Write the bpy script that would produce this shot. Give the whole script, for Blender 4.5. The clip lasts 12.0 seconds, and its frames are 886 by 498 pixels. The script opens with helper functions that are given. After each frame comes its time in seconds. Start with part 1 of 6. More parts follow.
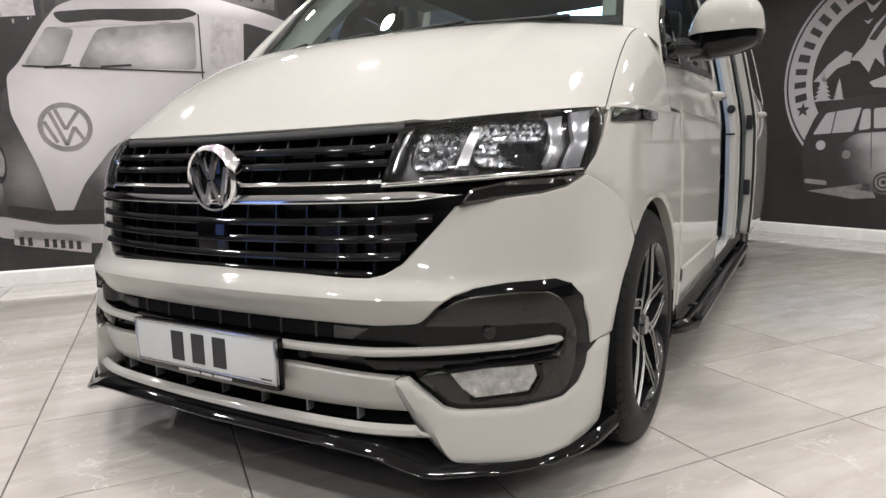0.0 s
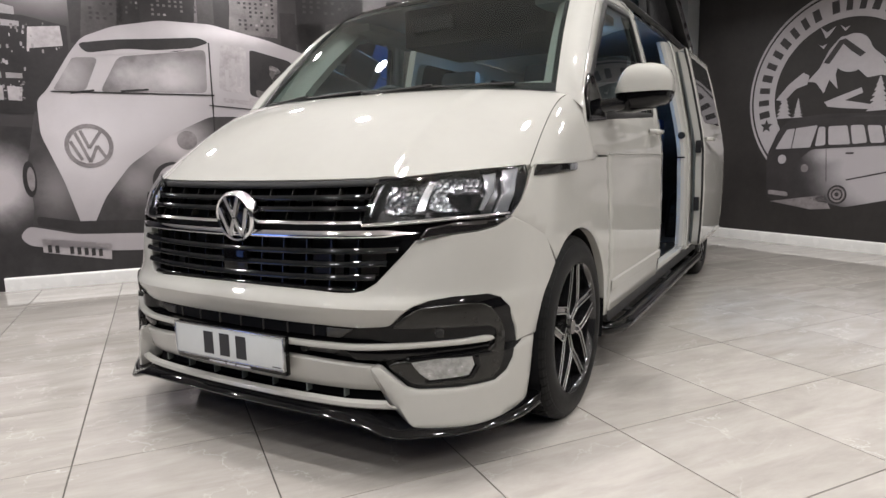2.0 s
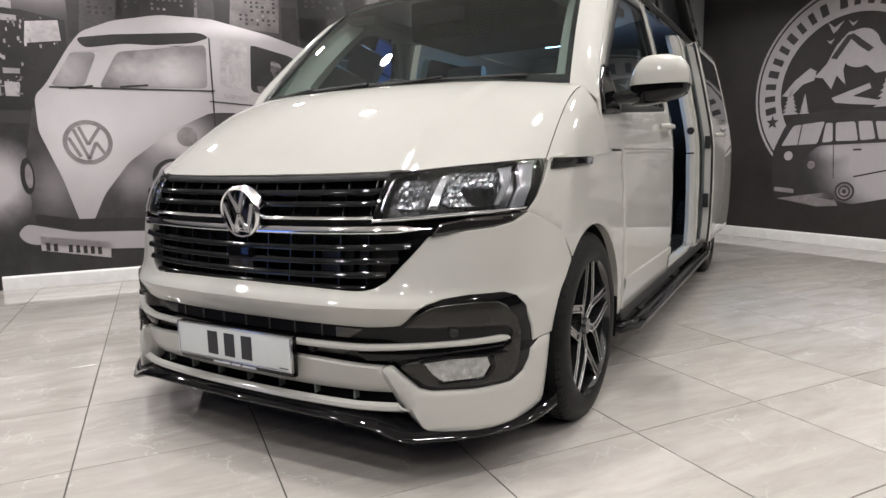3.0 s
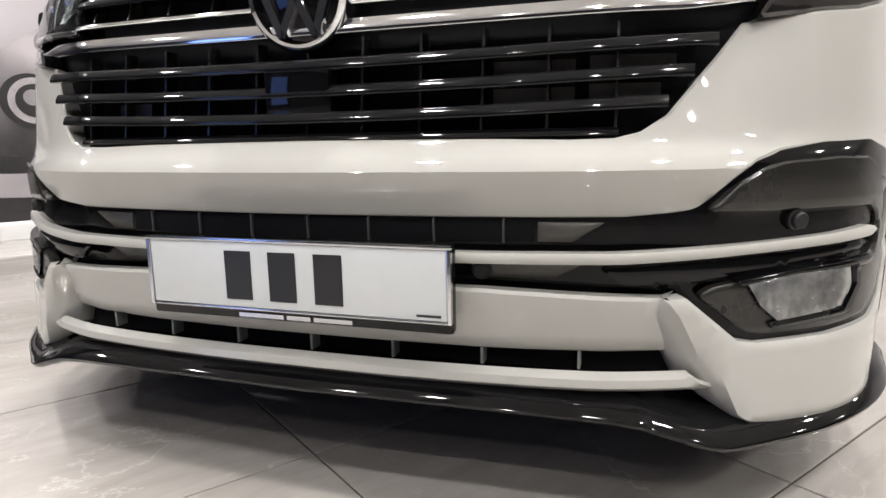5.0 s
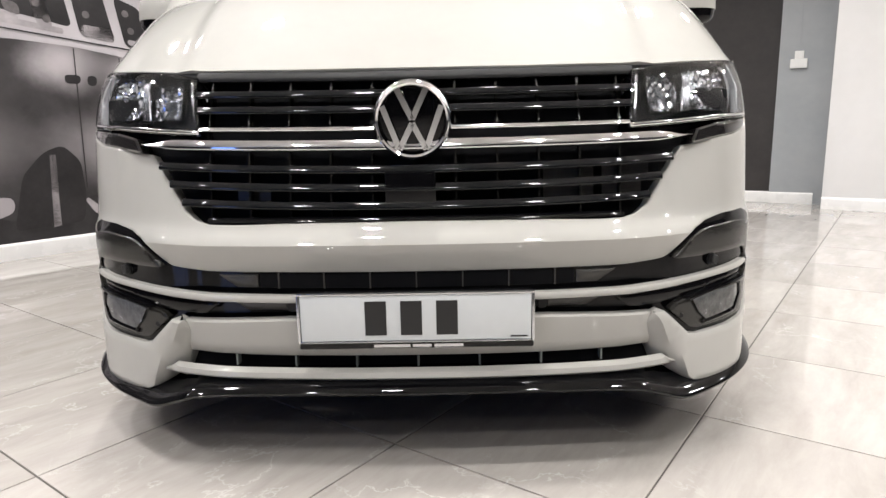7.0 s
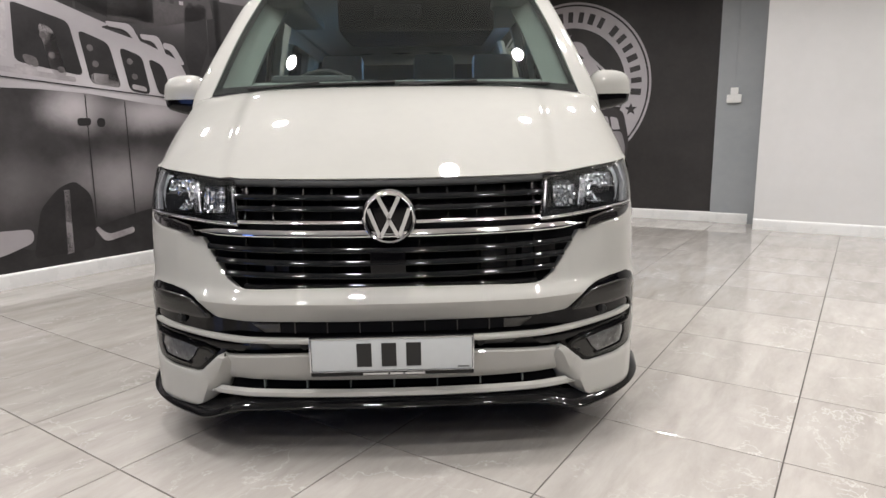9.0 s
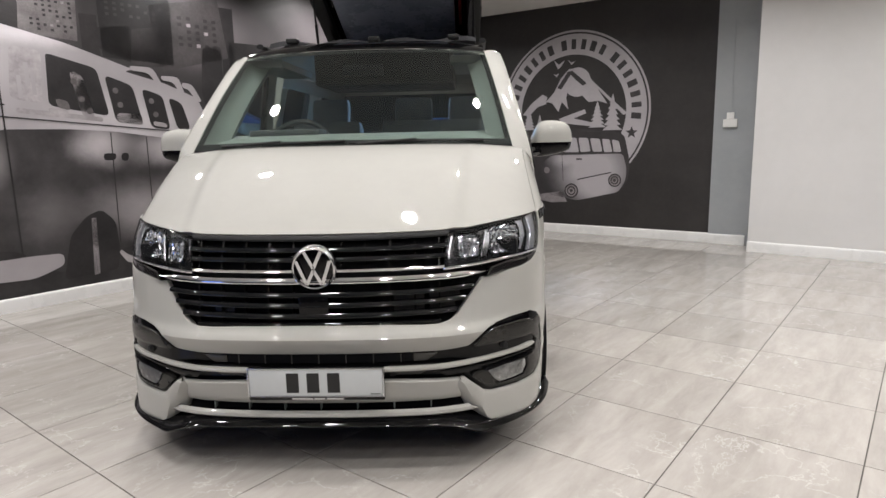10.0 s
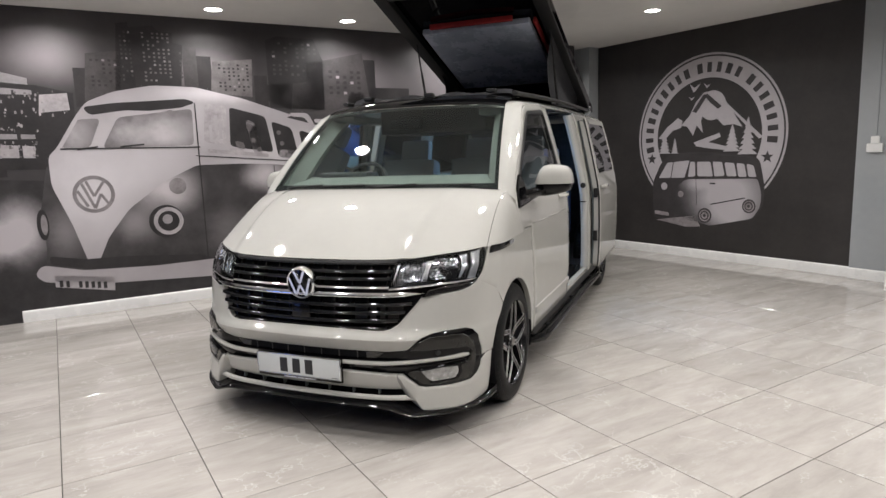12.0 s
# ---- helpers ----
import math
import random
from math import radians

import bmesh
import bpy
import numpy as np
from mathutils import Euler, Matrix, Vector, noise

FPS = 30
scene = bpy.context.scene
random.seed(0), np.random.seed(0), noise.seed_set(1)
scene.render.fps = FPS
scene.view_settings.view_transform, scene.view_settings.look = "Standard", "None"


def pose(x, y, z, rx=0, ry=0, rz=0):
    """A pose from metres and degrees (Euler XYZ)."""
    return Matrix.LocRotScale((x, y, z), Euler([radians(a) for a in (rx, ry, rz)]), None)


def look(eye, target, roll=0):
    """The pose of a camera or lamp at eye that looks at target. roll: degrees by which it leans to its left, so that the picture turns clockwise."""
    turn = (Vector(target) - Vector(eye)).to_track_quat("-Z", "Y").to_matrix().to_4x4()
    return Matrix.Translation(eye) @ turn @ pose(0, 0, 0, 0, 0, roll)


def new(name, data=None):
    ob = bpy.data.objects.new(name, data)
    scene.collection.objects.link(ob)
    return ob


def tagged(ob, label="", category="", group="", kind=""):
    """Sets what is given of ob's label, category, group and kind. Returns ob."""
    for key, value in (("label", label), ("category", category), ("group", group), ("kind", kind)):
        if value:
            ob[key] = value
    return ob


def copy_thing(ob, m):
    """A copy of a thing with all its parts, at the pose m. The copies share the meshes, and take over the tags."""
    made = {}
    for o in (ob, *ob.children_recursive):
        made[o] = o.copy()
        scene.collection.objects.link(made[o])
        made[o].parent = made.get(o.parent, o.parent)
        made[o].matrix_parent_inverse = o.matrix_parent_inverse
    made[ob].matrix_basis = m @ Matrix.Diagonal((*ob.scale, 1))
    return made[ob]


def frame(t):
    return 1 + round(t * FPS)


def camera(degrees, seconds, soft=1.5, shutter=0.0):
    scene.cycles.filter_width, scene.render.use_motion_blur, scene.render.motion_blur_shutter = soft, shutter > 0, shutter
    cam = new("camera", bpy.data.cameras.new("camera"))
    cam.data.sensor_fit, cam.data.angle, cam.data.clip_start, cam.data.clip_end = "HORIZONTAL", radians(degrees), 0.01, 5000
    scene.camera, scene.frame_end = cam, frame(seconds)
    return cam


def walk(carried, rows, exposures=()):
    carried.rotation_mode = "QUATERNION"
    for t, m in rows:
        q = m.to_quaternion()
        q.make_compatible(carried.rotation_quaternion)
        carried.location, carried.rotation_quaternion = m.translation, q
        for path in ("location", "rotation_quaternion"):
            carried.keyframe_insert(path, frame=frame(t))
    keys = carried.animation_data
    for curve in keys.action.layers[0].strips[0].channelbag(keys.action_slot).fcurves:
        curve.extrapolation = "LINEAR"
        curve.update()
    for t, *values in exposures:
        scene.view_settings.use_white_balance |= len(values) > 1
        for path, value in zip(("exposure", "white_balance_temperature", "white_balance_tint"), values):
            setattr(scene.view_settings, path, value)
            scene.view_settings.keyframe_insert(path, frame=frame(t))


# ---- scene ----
cam = camera(70.6, 12.0)
PATH = [
    (0, (1.336, -1.039, 0.855), (0.342, 0.675, 0.582), -1.4),
    (0.5, (1.442, -1.151, 0.893), (0.448, 0.562, 0.619), -1.4),
    (1, (1.539, -1.255, 0.939), (0.544, 0.458, 0.666), -1.3),
    (1.5, (1.64, -1.377, 0.966), (0.645, 0.337, 0.693), -1.3),
    (2, (1.693, -1.423, 0.999), (0.699, 0.291, 0.722), -1.3),
    (2.5, (1.706, -1.427, 1.007), (0.713, 0.287, 0.731), -1.3),
    (4.5, (0.787, -0.94, 0.711), (-0.061, 0.837, 0.362), -1.0),
    (5, (0.525, -0.826, 0.603), (-0.086, 1.045, 0.25), -1.1),
    (5.5, (0.334, -0.855, 0.57), (-0.045, 1.074, 0.2), -0.8),
    (6, (0.177, -0.986, 0.614), (0.071, 0.975, 0.236), -0.5),
    (6.5, (0.099, -1.144, 0.706), (0.068, 0.821, 0.333), -1.0),
    (7, (0.077, -1.345, 0.8), (0.058, 0.621, 0.431), -1.1),
    (9, (0.115, -1.926, 1.1), (0.171, 0.038, 0.728), -0.9),
    (9.5, (0.328, -2.092, 1.213), (0.381, -0.127, 0.846), -1.2),
    (10, (0.601, -2.259, 1.312), (0.516, -0.292, 0.961), -1.3),
    (10.5, (0.875, -2.468, 1.405), (0.617, -0.514, 1.068), -1.4),
    (11, (1.256, -2.485, 1.431), (0.778, -0.57, 1.108), -1.9),
    (11.5, (1.63, -2.566, 1.45), (1.064, -0.673, 1.138), -1.7),
    (12, (1.986, -2.649, 1.488), (1.216, -0.828, 1.186), -1.9),
]
walk(cam, [(t, look(eye, target, roll)) for t, eye, target, roll in PATH],
     exposures=[(0, 0.05), (2.5, -0.08), (4.5, 0.28), (5.5, 0.5), (6.5, 0.46), (7, 0.35), (9, -0.1), (9.5, -0.22), (12, -0.2)])

# ---------------------------------------------------------------- world and lamps
world = bpy.data.worlds.new("world")
scene.world = world
world.use_nodes = True
world.node_tree.nodes["Background"].inputs["Color"].default_value = (0.55, 0.65, 1.0, 1)
world.node_tree.nodes["Background"].inputs["Strength"].default_value = 0.02
scene.view_settings.exposure = 0.0
CEIL = 2.96
LAMP_WATTS = 16.2
LAMP_COLOUR = (1.0, 0.972, 0.962)
UX, UY = math.cos(radians(54.5)), math.sin(radians(54.5))


def grid_place(a, b):
    """A place a metres along the mural wall's run and b metres away from it."""
    return (UX * a + UY * b, UY * a - UX * b)


LAMPS = []
for i in range(-2, 4):
    for j in range(0, 5):
        px, py = grid_place(0.51 + 1.415 * i, -3.45 + 1.77 * j)
        LAMPS.append((px, py))
for px, py in LAMPS:
    data = bpy.data.lights.new("downlight_glow", "AREA")
    data.shape, data.size, data.energy, data.color, data.spread = "DISK", 0.15, LAMP_WATTS, LAMP_COLOUR, radians(150)
    ob = new("downlight_glow", data)
    ob.matrix_world = pose(px, py, CEIL - 0.012)

# ---------------------------------------------------------------- materials


def shader(name, colour, rough=0.5, metal=0.0, coat=0.0, spec=0.5):
    m = bpy.data.materials.new(name)
    m.use_nodes = True
    b = m.node_tree.nodes["Principled BSDF"]
    b.inputs["Base Color"].default_value = (*colour, 1)
    b.inputs["Roughness"].default_value = rough
    b.inputs["Metallic"].default_value = metal
    b.inputs["Coat Weight"].default_value = coat
    b.inputs["Coat Roughness"].default_value = 0.03
    b.inputs["Specular IOR Level"].default_value = spec
    return m


def node(m, kind, **values):
    n = m.node_tree.nodes.new(kind)
    for key, value in values.items():
        n.inputs[key.replace("_", " ")].default_value = value
    return n


def mottle(m, low, high, scale, detail=6.0, rough=None, bump=0.0, bump_scale=None, stretch=(1, 1, 1), at="BASE"):
    """Two scales of noise between two colours, with roughness and relief to go with them."""
    t, b = m.node_tree, m.node_tree.nodes["Principled BSDF"]
    co = t.nodes.new("ShaderNodeTexCoord")
    mp = t.nodes.new("ShaderNodeMapping")
    mp.inputs["Scale"].default_value = stretch
    t.links.new(co.outputs["Object"], mp.inputs["Vector"])
    big = node(m, "ShaderNodeTexNoise", Scale=scale, Detail=detail, Roughness=0.6)
    fine = node(m, "ShaderNodeTexNoise", Scale=scale * 9, Detail=3.0)
    t.links.new(mp.outputs[0], big.inputs["Vector"])
    t.links.new(mp.outputs[0], fine.inputs["Vector"])
    mix = t.nodes.new("ShaderNodeMath")
    mix.operation = "MULTIPLY_ADD"
    mix.inputs[1].default_value, mix.inputs[2].default_value = 0.3, -0.15
    t.links.new(fine.outputs["Fac"], mix.inputs[0])
    add = t.nodes.new("ShaderNodeMath")
    add.operation = "ADD"
    t.links.new(big.outputs["Fac"], add.inputs[0])
    t.links.new(mix.outputs[0], add.inputs[1])
    ramp = t.nodes.new("ShaderNodeValToRGB")
    ramp.color_ramp.elements[0].position, ramp.color_ramp.elements[1].position = 0.3, 0.7
    ramp.color_ramp.elements[0].color, ramp.color_ramp.elements[1].color = (*low, 1), (*high, 1)
    t.links.new(add.outputs[0], ramp.inputs[0])
    t.links.new(ramp.outputs[0], b.inputs["Base Color"])
    if rough:
        r = t.nodes.new("ShaderNodeMapRange")
        r.inputs["To Min"].default_value, r.inputs["To Max"].default_value = rough
        t.links.new(add.outputs[0], r.inputs["Value"])
        t.links.new(r.outputs[0], b.inputs["Roughness"])
    if bump:
        bn = node(m, "ShaderNodeBump", Strength=bump, Distance=0.002)
        src = node(m, "ShaderNodeTexNoise", Scale=bump_scale or scale * 20, Detail=4.0)
        t.links.new(mp.outputs[0], src.inputs["Vector"])
        t.links.new(src.outputs["Fac"], bn.inputs["Height"])
        t.links.new(bn.outputs[0], b.inputs["Normal"])
    return m


def tile_material():
    """Polished marble-effect porcelain: soft clouds, pale veins, a different cut on every tile."""
    m = shader("polished_tile", (0.55, 0.53, 0.5), 0.2, spec=0.62)
    t, b = m.node_tree, m.node_tree.nodes["Principled BSDF"]
    co, info = t.nodes.new("ShaderNodeTexCoord"), t.nodes.new("ShaderNodeObjectInfo")
    off = t.nodes.new("ShaderNodeVectorMath")
    off.operation = "MULTIPLY_ADD"
    shift = t.nodes.new("ShaderNodeCombineXYZ")
    for k in range(3):
        t.links.new(info.outputs["Random"], shift.inputs[k])
    t.links.new(shift.outputs[0], off.inputs[0])
    off.inputs[1].default_value = (37, 91, 13)
    t.links.new(co.outputs["Object"], off.inputs[2])
    stretch = t.nodes.new("ShaderNodeMapping")
    stretch.inputs["Scale"].default_value = (0.8, 3.0, 1.0)
    stretch.inputs["Rotation"].default_value = (0, 0, 0.25)
    t.links.new(off.outputs[0], stretch.inputs["Vector"])
    cloud = node(m, "ShaderNodeTexNoise", Scale=2.2, Detail=12.0, Roughness=0.68, Distortion=0.25)
    t.links.new(stretch.outputs[0], cloud.inputs["Vector"])
    base = t.nodes.new("ShaderNodeValToRGB")
    base.color_ramp.elements[0].position, base.color_ramp.elements[1].position = 0.3, 0.72
    base.color_ramp.elements[0].color, base.color_ramp.elements[1].color = (0.345, 0.320, 0.294, 1), (0.505, 0.478, 0.446, 1)
    t.links.new(cloud.outputs["Fac"], base.inputs[0])
    vein = node(m, "ShaderNodeTexNoise", Scale=2.6, Detail=7.0, Roughness=0.6, Distortion=0.3)
    t.links.new(off.outputs[0], vein.inputs["Vector"])
    sharp = t.nodes.new("ShaderNodeValToRGB")
    e = sharp.color_ramp.elements
    e[0].position, e[0].color = 0.493, (0, 0, 0, 1)
    e[1].position, e[1].color = 0.507, (0, 0, 0, 1)
    mid = e.new(0.5)
    mid.color = (0.26, 0.26, 0.26, 1)
    t.links.new(vein.outputs["Fac"], sharp.inputs[0])
    mix = t.nodes.new("ShaderNodeMix")
    mix.data_type = "RGBA"
    mix.inputs["B"].default_value = (0.66, 0.645, 0.62, 1)
    # the veins come and go across the slab
    patch = node(m, "ShaderNodeTexNoise", Scale=1.7, Detail=2.0)
    t.links.new(stretch.outputs[0], patch.inputs["Vector"])
    gate = t.nodes.new("ShaderNodeMapRange")
    gate.inputs["From Min"].default_value, gate.inputs["From Max"].default_value = 0.42, 0.62
    gate.inputs["To Max"].default_value = 2.4
    t.links.new(patch.outputs["Fac"], gate.inputs["Value"])
    share = t.nodes.new("ShaderNodeMath")
    share.operation = "MULTIPLY"
    t.links.new(sharp.outputs[0], share.inputs[0])
    t.links.new(gate.outputs[0], share.inputs[1])
    t.links.new(share.outputs[0], mix.inputs["Factor"])
    t.links.new(base.outputs[0], mix.inputs["A"])
    tone = t.nodes.new("ShaderNodeHueSaturation")
    val = t.nodes.new("ShaderNodeMapRange")
    val.inputs["To Min"].default_value, val.inputs["To Max"].default_value = 0.92, 1.05
    t.links.new(info.outputs["Random"], val.inputs["Value"])
    t.links.new(val.outputs[0], tone.inputs["Value"])
    t.links.new(mix.outputs["Result"], tone.inputs["Color"])
    t.links.new(tone.outputs[0], b.inputs["Base Color"])
    smear = node(m, "ShaderNodeTexNoise", Scale=5.0, Detail=4.0)
    t.links.new(off.outputs[0], smear.inputs["Vector"])
    r = t.nodes.new("ShaderNodeMapRange")
    r.inputs["To Min"].default_value, r.inputs["To Max"].default_value = 0.035, 0.08
    t.links.new(smear.outputs["Fac"], r.inputs["Value"])
    t.links.new(r.outputs[0], b.inputs["Roughness"])
    return m


def glass_material(name, tint, rough=0.0, ior=1.52, haze=0.004):
    """Thin glass: mostly see-through with a mirror-like sheen at grazing angles."""
    m = bpy.data.materials.new(name)
    m.use_nodes = True
    t = m.node_tree
    t.nodes.remove(t.nodes["Principled BSDF"])
    out = t.nodes["Material Output"]
    see, shine = t.nodes.new("ShaderNodeBsdfTransparent"), t.nodes.new("ShaderNodeBsdfGlossy")
    see.inputs["Color"].default_value = (*tint, 1)
    shine.inputs["Roughness"].default_value = rough
    fres = node(m, "ShaderNodeFresnel", IOR=ior)
    mix = t.nodes.new("ShaderNodeMixShader")
    t.links.new(fres.outputs[0], mix.inputs[0])
    # pale diffuse share puts the haze of reflected surroundings into the glass colour
    veil, hazed = t.nodes.new("ShaderNodeBsdfDiffuse"), t.nodes.new("ShaderNodeMixShader")
    veil.inputs["Color"].default_value = (0.62, 0.72, 0.67, 1)
    haze_noise = node(m, "ShaderNodeTexNoise", Scale=3.0, Detail=6.0)
    amount = t.nodes.new("ShaderNodeMapRange")
    amount.inputs["To Min"].default_value, amount.inputs["To Max"].default_value = 0.3 * haze, 1.7 * haze
    t.links.new(haze_noise.outputs["Fac"], amount.inputs["Value"])
    t.links.new(amount.outputs[0], hazed.inputs[0])
    t.links.new(see.outputs[0], hazed.inputs[1])
    t.links.new(veil.outputs[0], hazed.inputs[2])
    t.links.new(hazed.outputs[0], mix.inputs[1])
    t.links.new(shine.outputs[0], mix.inputs[2])
    t.links.new(mix.outputs[0], out.inputs["Surface"])
    return m


def glow_material(name, colour, strength):
    m = shader(name, colour, 0.4)
    b = m.node_tree.nodes["Principled BSDF"]
    b.inputs["Emission Color"].default_value = (*colour, 1)
    b.inputs["Emission Strength"].default_value = strength
    return m


PAINT = mottle(shader("stone_white_paint", (0.57, 0.56, 0.52), 0.6, coat=1.0, spec=0.15), (0.398, 0.392, 0.363), (0.420, 0.414, 0.385), 3.0)
GLOSS_BLACK = mottle(shader("gloss_black", (0.006, 0.006, 0.007), 0.04, spec=0.30), (0.002, 0.002, 0.0025), (0.004, 0.004, 0.0045), 6.0, rough=(0.02, 0.07))
SLAT_BLACK = mottle(shader("polished_slat_black", (0.01, 0.01, 0.011), 0.1, spec=0.34), (0.003, 0.004, 0.005), (0.008, 0.008, 0.009), 6.0, rough=(0.03, 0.09))
SURROUND = mottle(shader("dark_grey_surround", (0.04, 0.038, 0.034), 0.3, spec=0.45), (0.013, 0.0124, 0.0108), (0.018, 0.0172, 0.015), 18.0, rough=(0.18, 0.3))
# the grille pads' grey puts the reflected pale floor into their colour
PAD_GREY = mottle(shader("grey_pad", (0.05, 0.047, 0.043), 0.4), (0.045, 0.042, 0.038), (0.075, 0.07, 0.063), 14.0, rough=(0.3, 0.45))
DOOR_PALE = mottle(shader("pale_blue_grey_edge", (0.26, 0.30, 0.31), 0.45), (0.14, 0.165, 0.172), (0.18, 0.205, 0.212), 8.0)
MATT_BLACK = mottle(shader("black_plastic", (0.01, 0.01, 0.01), 0.5, spec=0.35), (0.008, 0.008, 0.008), (0.016, 0.016, 0.016), 25.0, rough=(0.4, 0.6))
# near-black that stands in for the empty depth behind openings and in gaps
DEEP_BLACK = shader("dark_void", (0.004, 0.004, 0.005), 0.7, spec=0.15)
CHROME = shader("chrome", (0.82, 0.83, 0.85), 0.06, 1.0)
SATIN_CHROME = shader("satin_chrome", (0.62, 0.63, 0.65), 0.2, 1.0)
RUBBER = mottle(shader("tyre_rubber", (0.012, 0.012, 0.012), 0.6, spec=0.16), (0.004, 0.004, 0.0042), (0.010, 0.010, 0.0098), 14.0, rough=(0.42, 0.65), bump=0.25, bump_scale=180)
ALLOY_BLACK = shader("alloy_black", (0.012, 0.012, 0.013), 0.15, coat=0.7)
ALLOY_CUT = shader("machined_alloy", (0.42, 0.42, 0.42), 0.3, 1.0)
SCREEN_GLASS = glass_material("windscreen_glass", (0.74, 0.86, 0.80), ior=1.5, haze=0.006)
SIDE_GLASS = glass_material("side_glass", (0.62, 0.70, 0.66))
DARK_GLASS = shader("privacy_glass", (0.01, 0.011, 0.012), 0.03)
LAMP_GLASS = glass_material("lamp_glass", (0.95, 0.96, 0.97))
SMOKE = shader("smoked_lens", (0.011, 0.010, 0.010), 0.05, coat=0.8)
REFLECTOR = mottle(shader("lamp_reflector", (0.75, 0.76, 0.78), 0.1, 1.0), (0.45, 0.465, 0.49), (0.80, 0.82, 0.86), 30.0, rough=(0.05, 0.24), bump=0.3, bump_scale=60)
FOG_BOWL = mottle(shader("fog_lamp_bowl", (0.6, 0.6, 0.6), 0.25, 0.6), (0.40, 0.40, 0.40), (0.82, 0.82, 0.81), 45.0, rough=(0.12, 0.35))
LAMP_SHELL = mottle(shader("smoked_lamp_shell", (0.12, 0.12, 0.125), 0.25, 0.9), (0.10, 0.10, 0.105), (0.20, 0.20, 0.21), 10.0, rough=(0.15, 0.3))
LENS_WHITE = mottle(shader("clear_light_guide", (0.40, 0.41, 0.42), 0.1, 0.6), (0.34, 0.35, 0.37), (0.46, 0.47, 0.49), 20.0, rough=(0.06, 0.2))
TILE = tile_material()
GROUT = mottle(shader("grout", (0.15, 0.14, 0.13), 0.85), (0.05, 0.045, 0.04), (0.10, 0.09, 0.08), 8.0)
WALL_WHITE = mottle(shader("white_wall_paint", (0.78, 0.77, 0.75), 0.7), (0.66, 0.652, 0.64), (0.71, 0.70, 0.69), 1.2, rough=(0.55, 0.75), bump=0.15, bump_scale=160)
WALL_UNSEEN = mottle(shader("unseen_dark_wall", (0.04, 0.04, 0.045), 0.7), (0.034, 0.034, 0.039), (0.05, 0.05, 0.056), 1.2, bump=0.15, bump_scale=160)
WALL_GREY = mottle(shader("grey_wall_paint", (0.33, 0.35, 0.36), 0.65), (0.31, 0.33, 0.34), (0.36, 0.375, 0.385), 1.5, bump=0.15, bump_scale=160)
WALL_INK = mottle(shader("charcoal_wallpaper", (0.03, 0.027, 0.026), 0.6), (0.020, 0.0178, 0.0175), (0.036, 0.032, 0.031), 2.2, rough=(0.45, 0.62), bump=0.12, bump_scale=130)
CEILING = mottle(shader("ceiling_paint", (0.76, 0.74, 0.71), 0.8), (0.72, 0.70, 0.67), (0.79, 0.77, 0.74), 0.8, bump=0.1, bump_scale=120)
SKIRT = mottle(shader("skirting_gloss", (0.8, 0.795, 0.78), 0.3), (0.77, 0.765, 0.75), (0.82, 0.815, 0.80), 2.0, rough=(0.2, 0.35))
FABRIC = mottle(shader("black_canvas", (0.012, 0.012, 0.014), 0.9), (0.008, 0.008, 0.01), (0.02, 0.02, 0.023), 20.0, bump=0.4, bump_scale=400)
RED_TRIM = mottle(shader("red_canvas", (0.42, 0.02, 0.018), 0.7), (0.22, 0.012, 0.012), (0.36, 0.022, 0.02), 12.0)
BOARD = mottle(shader("dark_blue_board", (0.03, 0.035, 0.05), 0.35), (0.33, 0.37, 0.44), (0.46, 0.505, 0.58), 3.0, rough=(0.2, 0.35))
BLUE_SEAT = mottle(shader("blue_upholstery", (0.02, 0.06, 0.2), 0.6), (0.022, 0.068, 0.22), (0.045, 0.115, 0.34), 10.0, bump=0.3, bump_scale=200)
TRIM_GREY = mottle(shader("grey_cabin_trim", (0.2, 0.21, 0.2), 0.6), (0.15, 0.168, 0.157), (0.205, 0.226, 0.212), 12.0)
TRIM_DARK = mottle(shader("dark_cabin_trim", (0.035, 0.037, 0.04), 0.6), (0.035, 0.038, 0.042), (0.06, 0.064, 0.07), 12.0)
SEAT_GREY = mottle(shader("grey_blue_upholstery", (0.11, 0.125, 0.14), 0.8), (0.09, 0.105, 0.12), (0.14, 0.158, 0.175), 14.0)
SCREEN_DARK = mottle(shader("screen_block_black", (0.012, 0.012, 0.014), 0.8), (0.010, 0.010, 0.012), (0.016, 0.016, 0.018), 12.0)
PLATE_WHITE = mottle(shader("plate_white", (0.78, 0.79, 0.8), 0.25), (0.52, 0.54, 0.54), (0.56, 0.58, 0.58), 5.0)
INK = shader("plate_ink", (0.012, 0.012, 0.012), 0.35)
SOCKET = shader("white_plastic", (0.8, 0.8, 0.78), 0.35)
LAMP_DISC = glow_material("lamp_diffuser", (1.0, 0.95, 0.9), 30.0)
CABIN_GLOW = glow_material("blue_cabin_strip", (0.35, 0.6, 1.0), 20.0)
DUSK = glow_material("dusk_sky", (0.16, 0.28, 0.75), 2.2)


def print_tone(name, low, high, scale=1.6):
    low, high = (low[0], low[1] * 0.985, low[2] * 1.035), (high[0], high[1] * 0.985, high[2] * 1.035)
    return mottle(shader(name, low, 0.55), low, high, scale, detail=9.0, rough=(0.45, 0.6), bump=0.06, bump_scale=150)


